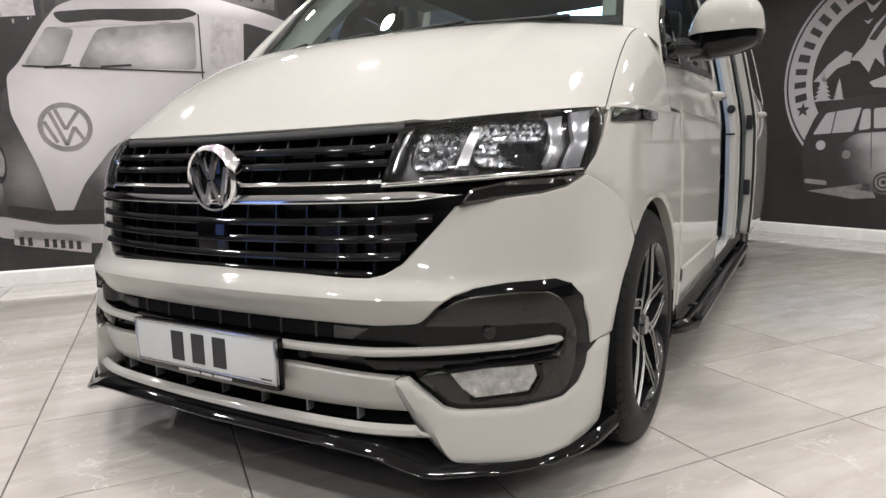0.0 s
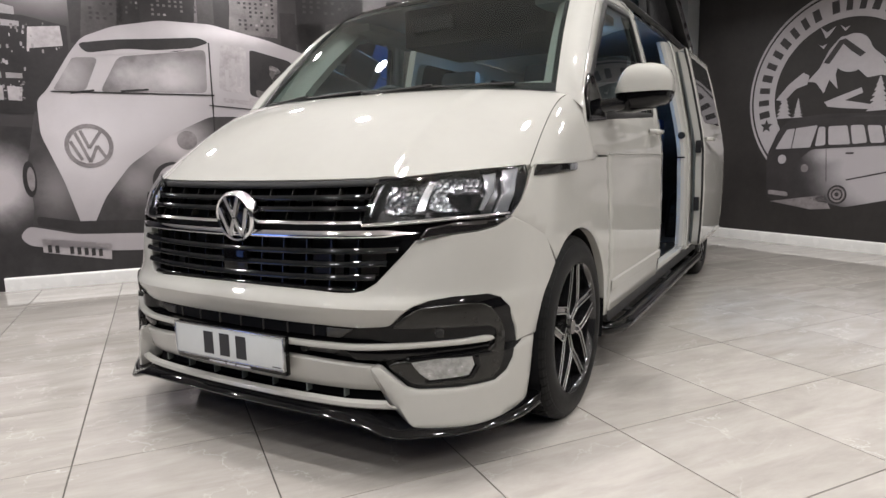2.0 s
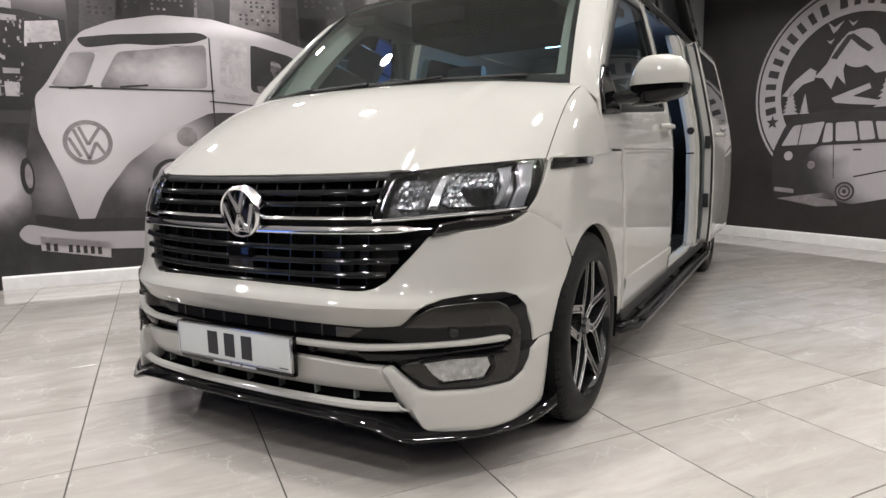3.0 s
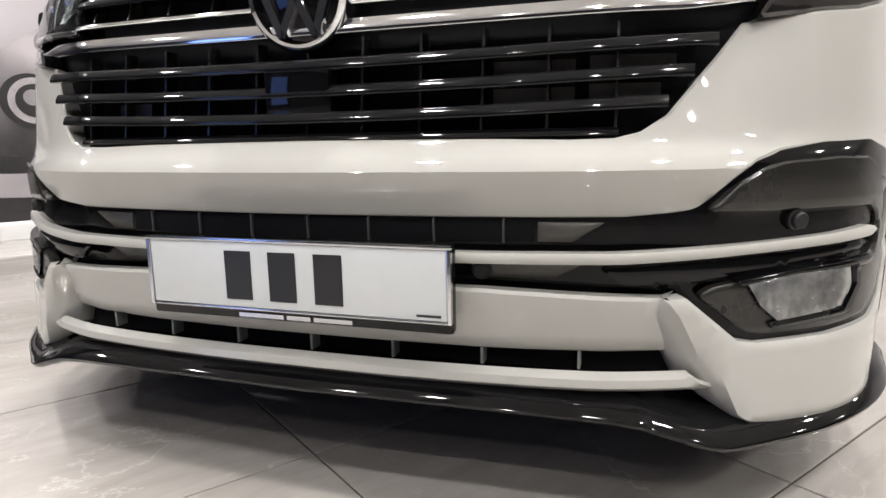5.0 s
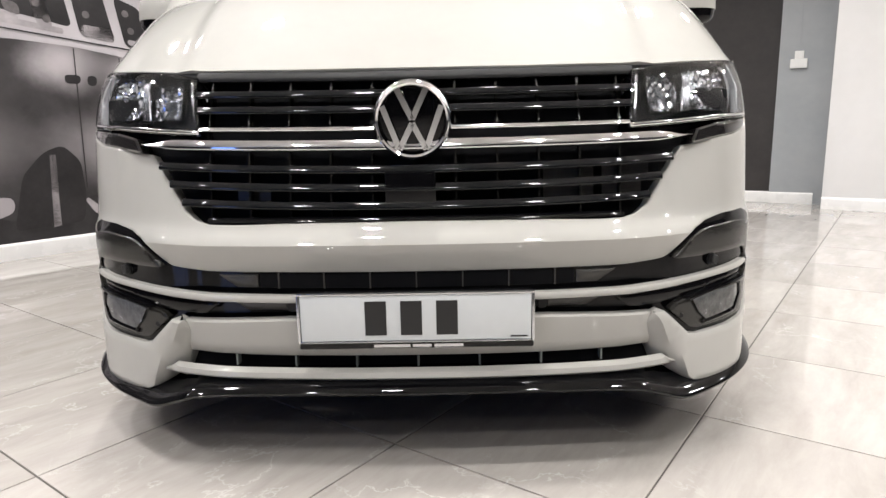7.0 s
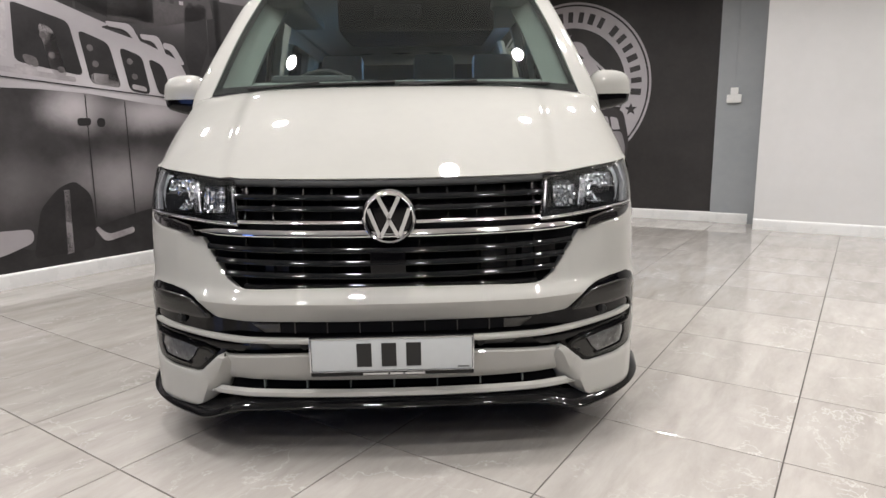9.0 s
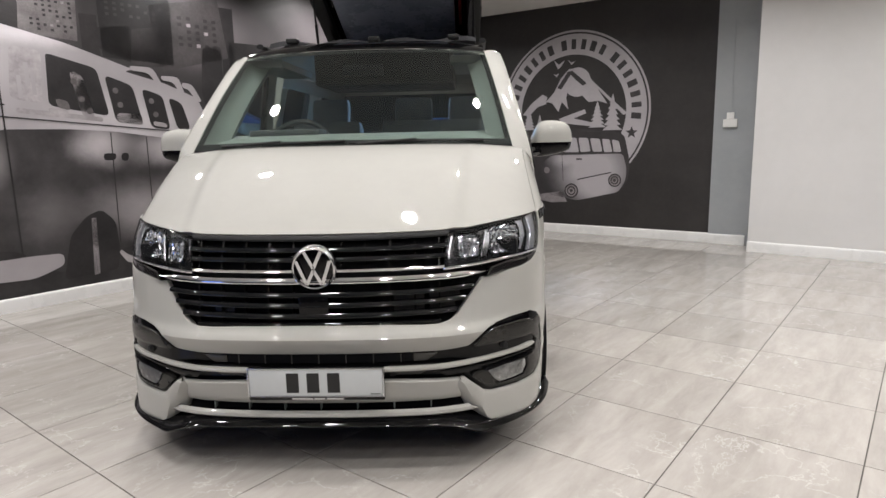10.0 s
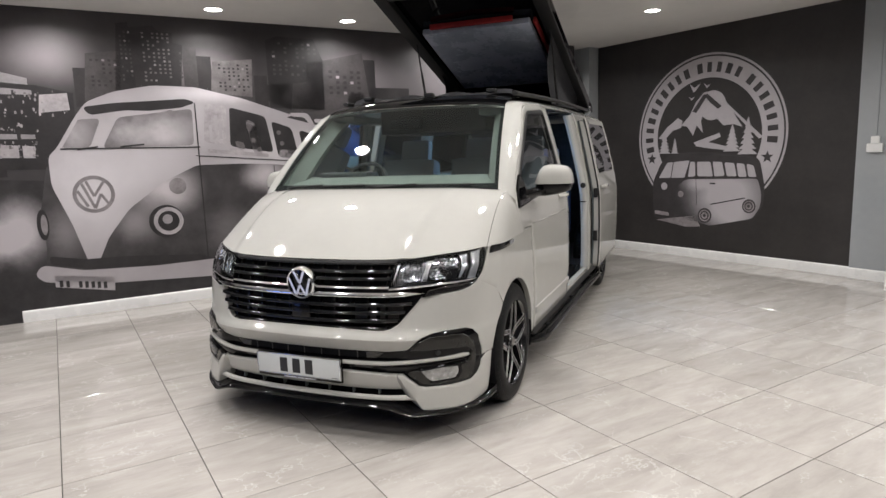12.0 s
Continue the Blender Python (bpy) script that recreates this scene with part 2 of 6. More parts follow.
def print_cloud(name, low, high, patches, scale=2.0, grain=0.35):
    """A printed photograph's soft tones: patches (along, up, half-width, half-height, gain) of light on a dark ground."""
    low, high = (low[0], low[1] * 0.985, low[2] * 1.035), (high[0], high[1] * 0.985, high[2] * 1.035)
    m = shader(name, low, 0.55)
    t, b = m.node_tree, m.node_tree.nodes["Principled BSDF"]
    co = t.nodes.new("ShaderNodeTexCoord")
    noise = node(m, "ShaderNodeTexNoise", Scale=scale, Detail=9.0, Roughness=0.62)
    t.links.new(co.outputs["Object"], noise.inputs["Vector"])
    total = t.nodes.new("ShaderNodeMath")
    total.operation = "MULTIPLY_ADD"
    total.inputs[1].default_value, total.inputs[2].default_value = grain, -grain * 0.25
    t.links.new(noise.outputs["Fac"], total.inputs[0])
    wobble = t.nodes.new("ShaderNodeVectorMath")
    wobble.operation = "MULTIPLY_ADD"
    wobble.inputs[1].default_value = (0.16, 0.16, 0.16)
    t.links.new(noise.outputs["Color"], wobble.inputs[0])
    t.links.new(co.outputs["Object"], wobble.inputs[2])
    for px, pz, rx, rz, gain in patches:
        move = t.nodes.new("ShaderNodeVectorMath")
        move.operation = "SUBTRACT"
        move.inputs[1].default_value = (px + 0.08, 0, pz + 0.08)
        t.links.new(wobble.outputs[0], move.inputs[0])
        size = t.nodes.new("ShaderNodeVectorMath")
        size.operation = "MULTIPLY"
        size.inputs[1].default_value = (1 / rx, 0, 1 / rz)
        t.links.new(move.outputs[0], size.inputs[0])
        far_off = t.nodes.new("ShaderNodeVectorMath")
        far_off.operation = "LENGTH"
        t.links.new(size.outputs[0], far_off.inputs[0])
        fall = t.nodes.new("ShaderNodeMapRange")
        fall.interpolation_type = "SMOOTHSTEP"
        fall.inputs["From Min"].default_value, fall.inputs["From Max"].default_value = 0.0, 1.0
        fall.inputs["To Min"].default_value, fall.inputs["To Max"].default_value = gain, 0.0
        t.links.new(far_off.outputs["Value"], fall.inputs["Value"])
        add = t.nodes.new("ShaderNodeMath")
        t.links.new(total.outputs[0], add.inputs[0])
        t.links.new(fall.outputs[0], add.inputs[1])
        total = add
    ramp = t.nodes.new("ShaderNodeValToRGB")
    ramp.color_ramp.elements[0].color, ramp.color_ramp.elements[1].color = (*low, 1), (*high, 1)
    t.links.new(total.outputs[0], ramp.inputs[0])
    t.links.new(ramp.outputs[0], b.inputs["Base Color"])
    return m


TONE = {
    # sky patches also carry the downlights' scallops; sky and towers darkened against them
    "sky": print_cloud("print_sky_lamp_glow", (0.022, 0.0198, 0.0198), (0.27, 0.245, 0.245), [(-0.36, 2.50, 0.55, 0.36, 0.75), (1.13, 2.38, 0.55, 0.34, 0.75), (2.75, 2.35, 0.9, 0.45, 0.8), (4.2, 2.3, 1.2, 0.6, 0.5)], 1.2, 0.25),
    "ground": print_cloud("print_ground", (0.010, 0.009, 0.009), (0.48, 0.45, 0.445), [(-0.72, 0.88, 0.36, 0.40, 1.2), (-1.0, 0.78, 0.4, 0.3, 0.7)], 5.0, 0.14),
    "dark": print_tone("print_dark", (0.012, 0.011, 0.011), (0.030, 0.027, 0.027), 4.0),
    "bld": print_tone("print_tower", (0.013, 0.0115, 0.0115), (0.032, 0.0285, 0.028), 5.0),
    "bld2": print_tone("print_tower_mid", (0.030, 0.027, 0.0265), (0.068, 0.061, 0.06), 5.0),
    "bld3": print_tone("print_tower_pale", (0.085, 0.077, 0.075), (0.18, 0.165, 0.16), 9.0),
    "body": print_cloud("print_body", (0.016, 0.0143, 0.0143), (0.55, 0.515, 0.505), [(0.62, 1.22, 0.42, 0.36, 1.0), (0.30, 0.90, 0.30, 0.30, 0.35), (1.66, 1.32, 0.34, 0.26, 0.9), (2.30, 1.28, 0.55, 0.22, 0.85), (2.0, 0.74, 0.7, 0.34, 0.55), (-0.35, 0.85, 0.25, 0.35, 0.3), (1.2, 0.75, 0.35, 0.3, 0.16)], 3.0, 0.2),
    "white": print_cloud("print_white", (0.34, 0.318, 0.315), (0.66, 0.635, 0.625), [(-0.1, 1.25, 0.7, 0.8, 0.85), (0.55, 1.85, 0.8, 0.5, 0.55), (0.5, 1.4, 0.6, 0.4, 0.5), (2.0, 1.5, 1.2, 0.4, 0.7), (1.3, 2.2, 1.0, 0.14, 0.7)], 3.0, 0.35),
    "screen": print_cloud("print_screen", (0.13, 0.12, 0.118), (0.60, 0.57, 0.56), [(0.62, 1.78, 0.45, 0.26, 0.7), (-0.15, 1.78, 0.2, 0.22, 0.35), (0.3, 1.8, 0.2, 0.2, 0.3)], 7.0, 0.5),
    "badge_van": print_cloud("print_badge_van", (0.022, 0.020, 0.020), (0.44, 0.42, 0.42), [(0.15, 0.85, 0.75, 0.55, 1.3), (-0.30, 1.00, 0.30, 0.16, 0.6), (0.25, 0.50, 0.5, 0.3, 0.5)], 3.0, 0.15),
    "mist": print_tone("print_mist", (0.28, 0.26, 0.255), (0.5, 0.47, 0.46), 4.0),
    "glass": print_tone("print_glass", (0.15, 0.137, 0.134), (0.33, 0.305, 0.30), 4.0),
    "glow": print_tone("print_bright", (0.20, 0.19, 0.186), (0.34, 0.32, 0.315), 4.0),
    "pale": print_tone("print_pale", (0.40, 0.383, 0.383), (0.48, 0.46, 0.46), 2.0),
    "ink": print_tone("print_ink", (0.03, 0.027, 0.027), (0.05, 0.045, 0.045), 3.0),
}

# ---------------------------------------------------------------- building tools
from mathutils.geometry import delaunay_2d_cdt


def link(name, bm, material, smooth=True):
    me = bpy.data.meshes.new(name)
    bmesh.ops.recalc_face_normals(bm, faces=bm.faces[:])
    bm.to_mesh(me)
    bm.free()
    for p in me.polygons:
        p.use_smooth = smooth
    if smooth:
        me.set_sharp_from_angle(angle=radians(38))
    me.materials.append(material)
    return new(name, me)


def part(name, bm, material, parent, label="", smooth=True):
    ob = link(name, bm, material, smooth)
    ob.parent = parent
    if label:
        ob["label"] = label
    return ob


def thing(name, label, category, group="", kind="", at=None):
    ob = tagged(new(name), label, category, group, kind)
    if at is not None:
        ob.matrix_world = at
    return ob


def block(bm, x0, x1, y0, y1, z0, z1, bevel=0.0, m=None):
    """A box with rounded edges, added to bm."""
    own = bmesh.new()
    bmesh.ops.create_cube(own, size=1)
    for v in own.verts:
        v.co = ((x0 + x1) / 2 + v.co.x * (x1 - x0), (y0 + y1) / 2 + v.co.y * (y1 - y0), (z0 + z1) / 2 + v.co.z * (z1 - z0))
    if bevel:
        bmesh.ops.bevel(own, geom=own.edges[:], offset=bevel, segments=2, affect="EDGES", profile=0.6)
    return pour(bm, own, m)


def pour(bm, own, m=None):
    if m is not None:
        own.transform(m)
    tmp = bpy.data.meshes.new("tmp")
    own.to_mesh(tmp)
    own.free()
    bm.from_mesh(tmp)
    bpy.data.meshes.remove(tmp)
    return bm


def lathe(bm, profile, steps=48, m=None):
    """Profile of (radius, height) turned about the local z axis."""
    own, rings = bmesh.new(), []
    for r, h in profile:
        rings.append([own.verts.new((r * math.cos(2 * math.pi * k / steps), r * math.sin(2 * math.pi * k / steps), h)) for k in range(steps)])
    for a, b in zip(rings, rings[1:]):
        for k in range(steps):
            own.faces.new((a[k], a[(k + 1) % steps], b[(k + 1) % steps], b[k]))
    for ring, r in ((rings[0], profile[0][0]), (rings[-1], profile[-1][0])):
        if r < 0.03:
            own.faces.new(ring)
    bmesh.ops.recalc_face_normals(own, faces=own.faces[:])
    return pour(bm, own, m)


def tube(bm, points, radius, sides=10, squash=1.0):
    """A round bar along points."""
    own, rings = bmesh.new(), []
    pts = [Vector(p) for p in points]
    for k, p in enumerate(pts):
        along = (pts[min(k + 1, len(pts) - 1)] - pts[max(k - 1, 0)]).normalized()
        side = along.cross(Vector((0, 0, 1)))
        side = side.normalized() if side.length > 1e-4 else Vector((1, 0, 0))
        up = side.cross(along).normalized()
        rings.append([own.verts.new(p + side * (radius * math.cos(a)) + up * (radius * squash * math.sin(a))) for a in [2 * math.pi * q / sides for q in range(sides)]])
    for a, b in zip(rings, rings[1:]):
        for k in range(sides):
            own.faces.new((a[k], a[(k + 1) % sides], b[(k + 1) % sides], b[k]))
    own.faces.new(rings[0])
    own.faces.new(rings[-1])
    bmesh.ops.recalc_face_normals(own, faces=own.faces[:])
    return pour(bm, own)


def loft(bm, rows, close=False):
    """Faces between rows of points, all of one length."""
    own = bmesh.new()
    made = [[own.verts.new(p) for p in row] for row in rows]
    for a, b in zip(made, made[1:]):
        for k in range(len(a) - 1):
            own.faces.new((a[k], a[k + 1], b[k + 1], b[k]))
        if close:
            own.faces.new((a[-1], a[0], b[0], b[-1]))
    return pour(bm, own)


def inside(poly, pts):
    """Which of pts lie in the polygon."""
    x, y = pts[:, 0], pts[:, 1]
    res = np.zeros(len(pts), bool)
    for (x0, y0), (x1, y1) in zip(poly, np.roll(poly, -1, axis=0)):
        if y0 == y1:
            continue
        res ^= ((y0 > y) != (y1 > y)) & (x < (x1 - x0) * (y - y0) / (y1 - y0) + x0)
    return res


def gap_to(poly, pts):
    """The distance from each of pts to the polygon's edge."""
    best = np.full(len(pts), 9.0)
    for a, b in zip(poly, np.roll(poly, -1, axis=0)):
        d = b - a
        k = np.clip(((pts - a) @ d) / max(d @ d, 1e-12), 0, 1)
        best = np.minimum(best, np.linalg.norm(pts - a - k[:, None] * d, axis=1))
    return best


def soften(poly, radius, steps=4):
    """The polygon with its corners rounded off."""
    out, n = [], len(poly)
    for k in range(n):
        p, a, b = (np.array(poly[q % n], float) for q in (k, k - 1, k + 1))
        la, lb = np.linalg.norm(a - p), np.linalg.norm(b - p)
        r = min(radius, la * 0.45, lb * 0.45)
        u, w = p + (a - p) / la * r, p + (b - p) / lb * r
        for q in np.linspace(0, 1, steps + 1):
            out.append(tuple((1 - q) ** 2 * u + 2 * q * (1 - q) * p + q * q * w))
    return out


def sheet(bm, outline, place, holes=(), step=0.04, rim=0.004, depth=0.02, out=1, lift=0.0, folds=()):
    """A skin over a curved surface: outline and holes in the surface's own two coordinates, place() gives the point.
    The edges are rolled over by rim and turned in by depth; out flips the side that faces outwards."""
    loops = []
    for poly in (outline, *holes):
        pts = [np.array(p, float) for p in poly]
        dense = []
        for a, b in zip(pts, pts[1:] + pts[:1]):
            n = max(1, int(np.ceil(np.linalg.norm(b - a) / (step * 0.6))))
            dense += [a + (b - a) * k / n for k in range(n)]
        loops.append(np.array(dense))
    spots, edges, drop = [], [], []
    for loop in loops:
        base = len(spots)
        spots += [tuple(p) for p in loop]
        drop += [rim] * len(loop)
        edges += [(base + k, base + (k + 1) % len(loop)) for k in range(len(loop))]
    for line in folds:
        base = len(spots)
        spots += [tuple(p) for p in line]
        drop += [0.0] * len(line)
        edges += [(base + k, base + k + 1) for k in range(len(line) - 1)]
    lo, hi = loops[0].min(0), loops[0].max(0)
    xs, ys = np.arange(lo[0], hi[0], step), np.arange(lo[1], hi[1], step)
    free = np.array([(x + (step / 2 if j % 2 else 0), y) for j, y in enumerate(ys) for x in xs]).reshape(-1, 2)
    ringed = []
    for loop in loops:
        nxt, prv = np.roll(loop, -1, axis=0), np.roll(loop, 1, axis=0)
        d = nxt - prv
        nrm = np.stack([-d[:, 1], d[:, 0]], 1) / np.maximum(np.linalg.norm(d, axis=1), 1e-9)[:, None]
        ringed += [loop + nrm * rim * 1.3, loop - nrm * rim * 1.3]

    def valid(pts, margin):
        ok = inside(loops[0], pts) & (gap_to(loops[0], pts) > margin)
        for h in loops[1:]:
            ok &= ~inside(h, pts) & (gap_to(h, pts) > margin)
        for line in folds:
            ok &= gap_to(np.concatenate([line, line[::-1]]), pts) > step * 0.4
        return pts[ok]
    extra = []
    if rim > 0:
        extra.append(valid(np.concatenate(ringed), rim * 1.1))
    if len(free):
        extra.append(valid(free, max(step * 0.35, rim * 2)))
    for pts in extra:
        spots += [tuple(p) for p in pts]
        drop += [0.0] * len(pts)
    vs, _, fs, orig, _, _ = delaunay_2d_cdt([Vector(p) for p in spots], edges, [], 0, 1e-6)
    mid = np.array([[sum(vs[q].x for q in f) / 3, sum(vs[q].y for q in f) / 3] for f in fs])
    keep = inside(loops[0], mid)
    for h in loops[1:]:
        keep &= ~inside(h, mid)
    own, made, back = bmesh.new(), {}, {}

    def vert(k):
        if k not in made:
            a, b = vs[k]
            p = Vector(place(a, b))
            e = 0.002
            n = (Vector(place(a + e, b)) - Vector(place(a - e, b))).cross(Vector(place(a, b + e)) - Vector(place(a, b - e))).normalized() * out
            d = max([drop[q] for q in orig[k]] or [0.0])
            made[k] = own.verts.new(p + n * (lift - d))
            back[made[k]] = n
        return made[k]
    for f, ok in zip(fs, keep):
        if ok:
            own.faces.new([vert(k) for k in f])
    if depth:
        rimmed = [e for e in own.edges if len(e.link_faces) == 1]
        low = {}
        for e in rimmed:
            for v in e.verts:
                if v not in low:
                    low[v] = own.verts.new(v.co - back[v] * depth)
        for e in rimmed:
            a, b = e.verts
            own.faces.new((a, b, low[b], low[a]))
    return pour(bm, own)


def flip(poly):
    return [(-x, y) for x, y in reversed(poly)]


def both(half):
    """A right-hand outline that begins and ends on the middle line, with its mirror image."""
    return [p for p in half] + [(-x, z) for x, z in reversed(half) if x > 1e-6]


# ---------------------------------------------------------------- the room
MURAL_AT, MURAL_TURN = (-3.6, 1.82), 52.5
LOGO_AT, LOGO_TURN = (2.1, 6.15), -32.0


def wall(name, at, turn, a0, a1, z0, z1, material, thick=0.15, label=""):
    bm = bmesh.new()
    block(bm, a0, a1, 0, thick, z0, z1)
    ob = link(name, bm, material, False)
    ob.matrix_world = pose(*at, 0, 0, 0, turn)
    return tagged(ob, label, "wall", kind="structure")


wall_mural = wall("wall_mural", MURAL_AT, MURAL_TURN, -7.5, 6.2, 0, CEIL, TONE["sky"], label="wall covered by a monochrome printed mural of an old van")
wall_logo = wall("wall_logo", LOGO_AT, LOGO_TURN, -2.6, 1.62, 0, CEIL, WALL_INK, label="charcoal papered wall carrying a large round printed sign")
wall_column = wall("wall_column", LOGO_AT, LOGO_TURN, 1.62, 2.6, 0, CEIL, WALL_GREY, label="narrow mid-grey painted pier beside the charcoal wall")
wall_column.location += Vector((-0.05 * math.sin(radians(32)), -0.05 * math.cos(radians(32)), 0))
wall_white = wall("wall_white", (3.66, 4.67), -36.0, 0, 5.5, 0, CEIL, WALL_WHITE, 0.3, label="plain white painted wall with a gloss skirting")
# added walls out of view, darkened so the black trim reflects dark
bx, by = grid_place(-6.6, 0)
wall_back = wall("wall_back", (bx, by), -35.5, -7.5, 7.5, 0, CEIL, WALL_UNSEEN, label="unseen plain wall added to close the room, darkened for reflections")
sx_, sy_ = grid_place(0, 5.6)
wall_side = wall("wall_side", (sx_, sy_), 54.5, -8.0, 4.5, 0, CEIL, WALL_UNSEEN, label="unseen plain wall added to close the room, darkened for reflections")
wall_side.matrix_world = pose(sx_, sy_, 0, 0, 0, 54.5 + 180)
window_1 = thing("window_1", "tall narrow window with blue dusk light outside", "window", kind="structure", at=pose(bx, by, 0, 0, 0, -35.5))
bm = bmesh.new()
block(bm, -1.25, -0.15, 0.155, 0.165, 0.25, 2.45)
part("pane", bm, DUSK, window_1, "blue dusk sky behind the glass")
bm = bmesh.new()
for dims in ((-1.30, -1.25, 0.15, 0.20, 0.20, 2.50), (-0.15, -0.10, 0.15, 0.20, 0.20, 2.50), (-1.25, -0.15, 0.15, 0.20, 2.45, 2.50), (-1.25, -0.15, 0.15, 0.20, 0.20, 0.25)):
    block(bm, *dims, 0.004)
part("window_frame", bm, MATT_BLACK, window_1)
bm = bmesh.new()
block(bm, -0.5, 0.0, 0, 0.2, 0, CEIL)
corner = link("wall_corner", bm, WALL_GREY, False)
corner.matrix_world = pose(*LOGO_AT, 0, 0, 0, LOGO_TURN) @ pose(-1.93, -0.22, 0)
tagged(corner, "narrow grey return of wall in the room's corner", "wall", kind="structure")


def skirting(at, turn, a0, a1, height=0.115):
    """A moulded skirting board: flat face, rounded nose."""
    bm = bmesh.new()
    prof = [(0, 0), (-0.019, 0), (-0.019, height - 0.022), (-0.016, height - 0.010), (-0.010, height - 0.003), (0, height)]
    loft(bm, [[(a, y, z) for y, z in prof] for a in (a0, a1)])
    for a in (a0, a1):
        bm.faces.new([bm.verts.new((a, y, z)) for y, z in prof])
    ob = link("baseboard", bm, SKIRT)
    ob.matrix_world = pose(*at, 0, 0, 0, turn)
    return tagged(ob, "white gloss painted skirting board", "skirting", kind="structure")


skirting(MURAL_AT, MURAL_TURN, -0.78, 6.2)
skirting(LOGO_AT, LOGO_TURN, -2.6, 1.62)
skirting(wall_column.location.xy[:], LOGO_TURN, 1.62, 2.02)
skirting((3.66, 4.67), -36.0, 0, 5.5)

bm = bmesh.new()
block(bm, -9.5, 9.5, -10, 10, CEIL, CEIL + 0.15)
tagged(link("ceiling", bm, CEILING, False), "flat off-white ceiling with round recessed downlights", "ceiling", kind="structure")

# recessed downlights
first = None
for px, py in LAMPS:
    at = pose(px, py, CEIL)
    if first is None:
        first = thing("downlight", "round white recessed downlight, lit, in the ceiling", "light", "ceiling downlights", at=at)
        bm = bmesh.new()
        lathe(bm, [(0.078, 0.0), (0.098, -0.004), (0.100, -0.009), (0.096, -0.012), (0.080, -0.010), (0.078, -0.004)], 32)
        part("bezel", bm, SOCKET, first, "white bezel ring")
        bm = bmesh.new()
        lathe(bm, [(0.002, -0.006), (0.079, -0.006)], 32)
        part("diffuser", bm, LAMP_DISC, first, "glowing frosted disc")
    else:
        copy_thing(first, at)


# ---------------------------------------------------------------- printed wall pictures
def printed(parent, name, tone, poly, layer, at, turn):
    """A flat printed shape on a wall."""
    bm = bmesh.new()
    y = -0.0012 * (layer + 1)
    vs, _, fs, _, _, _ = delaunay_2d_cdt([Vector(p) for p in poly], [(k, (k + 1) % len(poly)) for k in range(len(poly))], [], 0, 1e-6)
    mid = np.array([[sum(vs[q].x for q in f) / 3, sum(vs[q].y for q in f) / 3] for f in fs])
    made = [bm.verts.new((v.x, y, v.y)) for v in vs]
    for f, ok in zip(fs, inside(np.array(poly, float), mid)):
        if ok:
            bm.faces.new([made[q] for q in f])
    ob = part(name, bm, TONE[tone], parent, smooth=False)
    return ob


def disc(cx, cz, r, n=40, a0=0.0, a1=360.0):
    return [(cx + r * math.cos(radians(a0 + (a1 - a0) * k / n)), cz + r * math.sin(radians(a0 + (a1 - a0) * k / n))) for k in range(n if a1 - a0 == 360 else n + 1)]


def band(cx, cz, r0, r1, a0, a1, n=24):
    return disc(cx, cz, r1, n, a0, a1) + disc(cx, cz, r0, n, a0, a1)[::-1]


def stroke(a, b, w):
    d = Vector((b[0] - a[0], b[1] - a[1])).normalized() * w / 2
    return [(a[0] - d.y, a[1] + d.x), (a[0] + d.y, a[1] - d.x), (b[0] + d.y, b[1] - d.x), (b[0] - d.y, b[1] + d.x)]


mural = thing("mural_print", "monochrome wall mural of a split-screen camper van before city towers", "mural", at=pose(*MURAL_AT, 0, 0, 0, MURAL_TURN))
GROUND_PRINT = [(-7.4, 0.002), (6.1, 0.002), (6.1, 1.1), (2.7, 1.15), (1.2, 1.2), (-0.4, 1.35), (-1.2, 1.4), (-7.4, 1.5)]
printed(mural, "printed_ground", "ground", GROUND_PRINT, 0, MURAL_AT, MURAL_TURN)
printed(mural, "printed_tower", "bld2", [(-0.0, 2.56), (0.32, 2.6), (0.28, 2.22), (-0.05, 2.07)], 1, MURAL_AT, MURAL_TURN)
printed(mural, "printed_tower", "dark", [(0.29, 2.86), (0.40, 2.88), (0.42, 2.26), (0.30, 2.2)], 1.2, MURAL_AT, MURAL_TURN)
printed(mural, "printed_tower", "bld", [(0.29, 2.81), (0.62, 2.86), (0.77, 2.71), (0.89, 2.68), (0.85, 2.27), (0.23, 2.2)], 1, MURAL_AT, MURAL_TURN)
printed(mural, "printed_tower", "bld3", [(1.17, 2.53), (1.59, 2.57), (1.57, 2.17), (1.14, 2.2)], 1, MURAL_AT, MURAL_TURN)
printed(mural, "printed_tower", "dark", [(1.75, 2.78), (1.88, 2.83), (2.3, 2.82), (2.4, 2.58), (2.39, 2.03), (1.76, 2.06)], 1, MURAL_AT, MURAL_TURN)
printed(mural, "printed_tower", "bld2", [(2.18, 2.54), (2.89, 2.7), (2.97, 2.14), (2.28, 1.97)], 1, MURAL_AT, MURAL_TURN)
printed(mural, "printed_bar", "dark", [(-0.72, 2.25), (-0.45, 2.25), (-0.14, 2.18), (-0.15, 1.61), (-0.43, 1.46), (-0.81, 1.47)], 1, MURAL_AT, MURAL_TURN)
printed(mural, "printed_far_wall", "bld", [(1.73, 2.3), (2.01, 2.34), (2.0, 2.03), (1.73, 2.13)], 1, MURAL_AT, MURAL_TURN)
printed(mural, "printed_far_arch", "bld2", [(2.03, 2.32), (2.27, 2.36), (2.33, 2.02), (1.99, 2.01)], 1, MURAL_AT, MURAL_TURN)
printed(mural, "printed_far_dark", "dark", soften([(2.69, 2.22), (2.9, 2.25), (2.89, 1.86), (2.72, 1.49), (2.65, 1.8)], 0.05, 3), 1, MURAL_AT, MURAL_TURN)
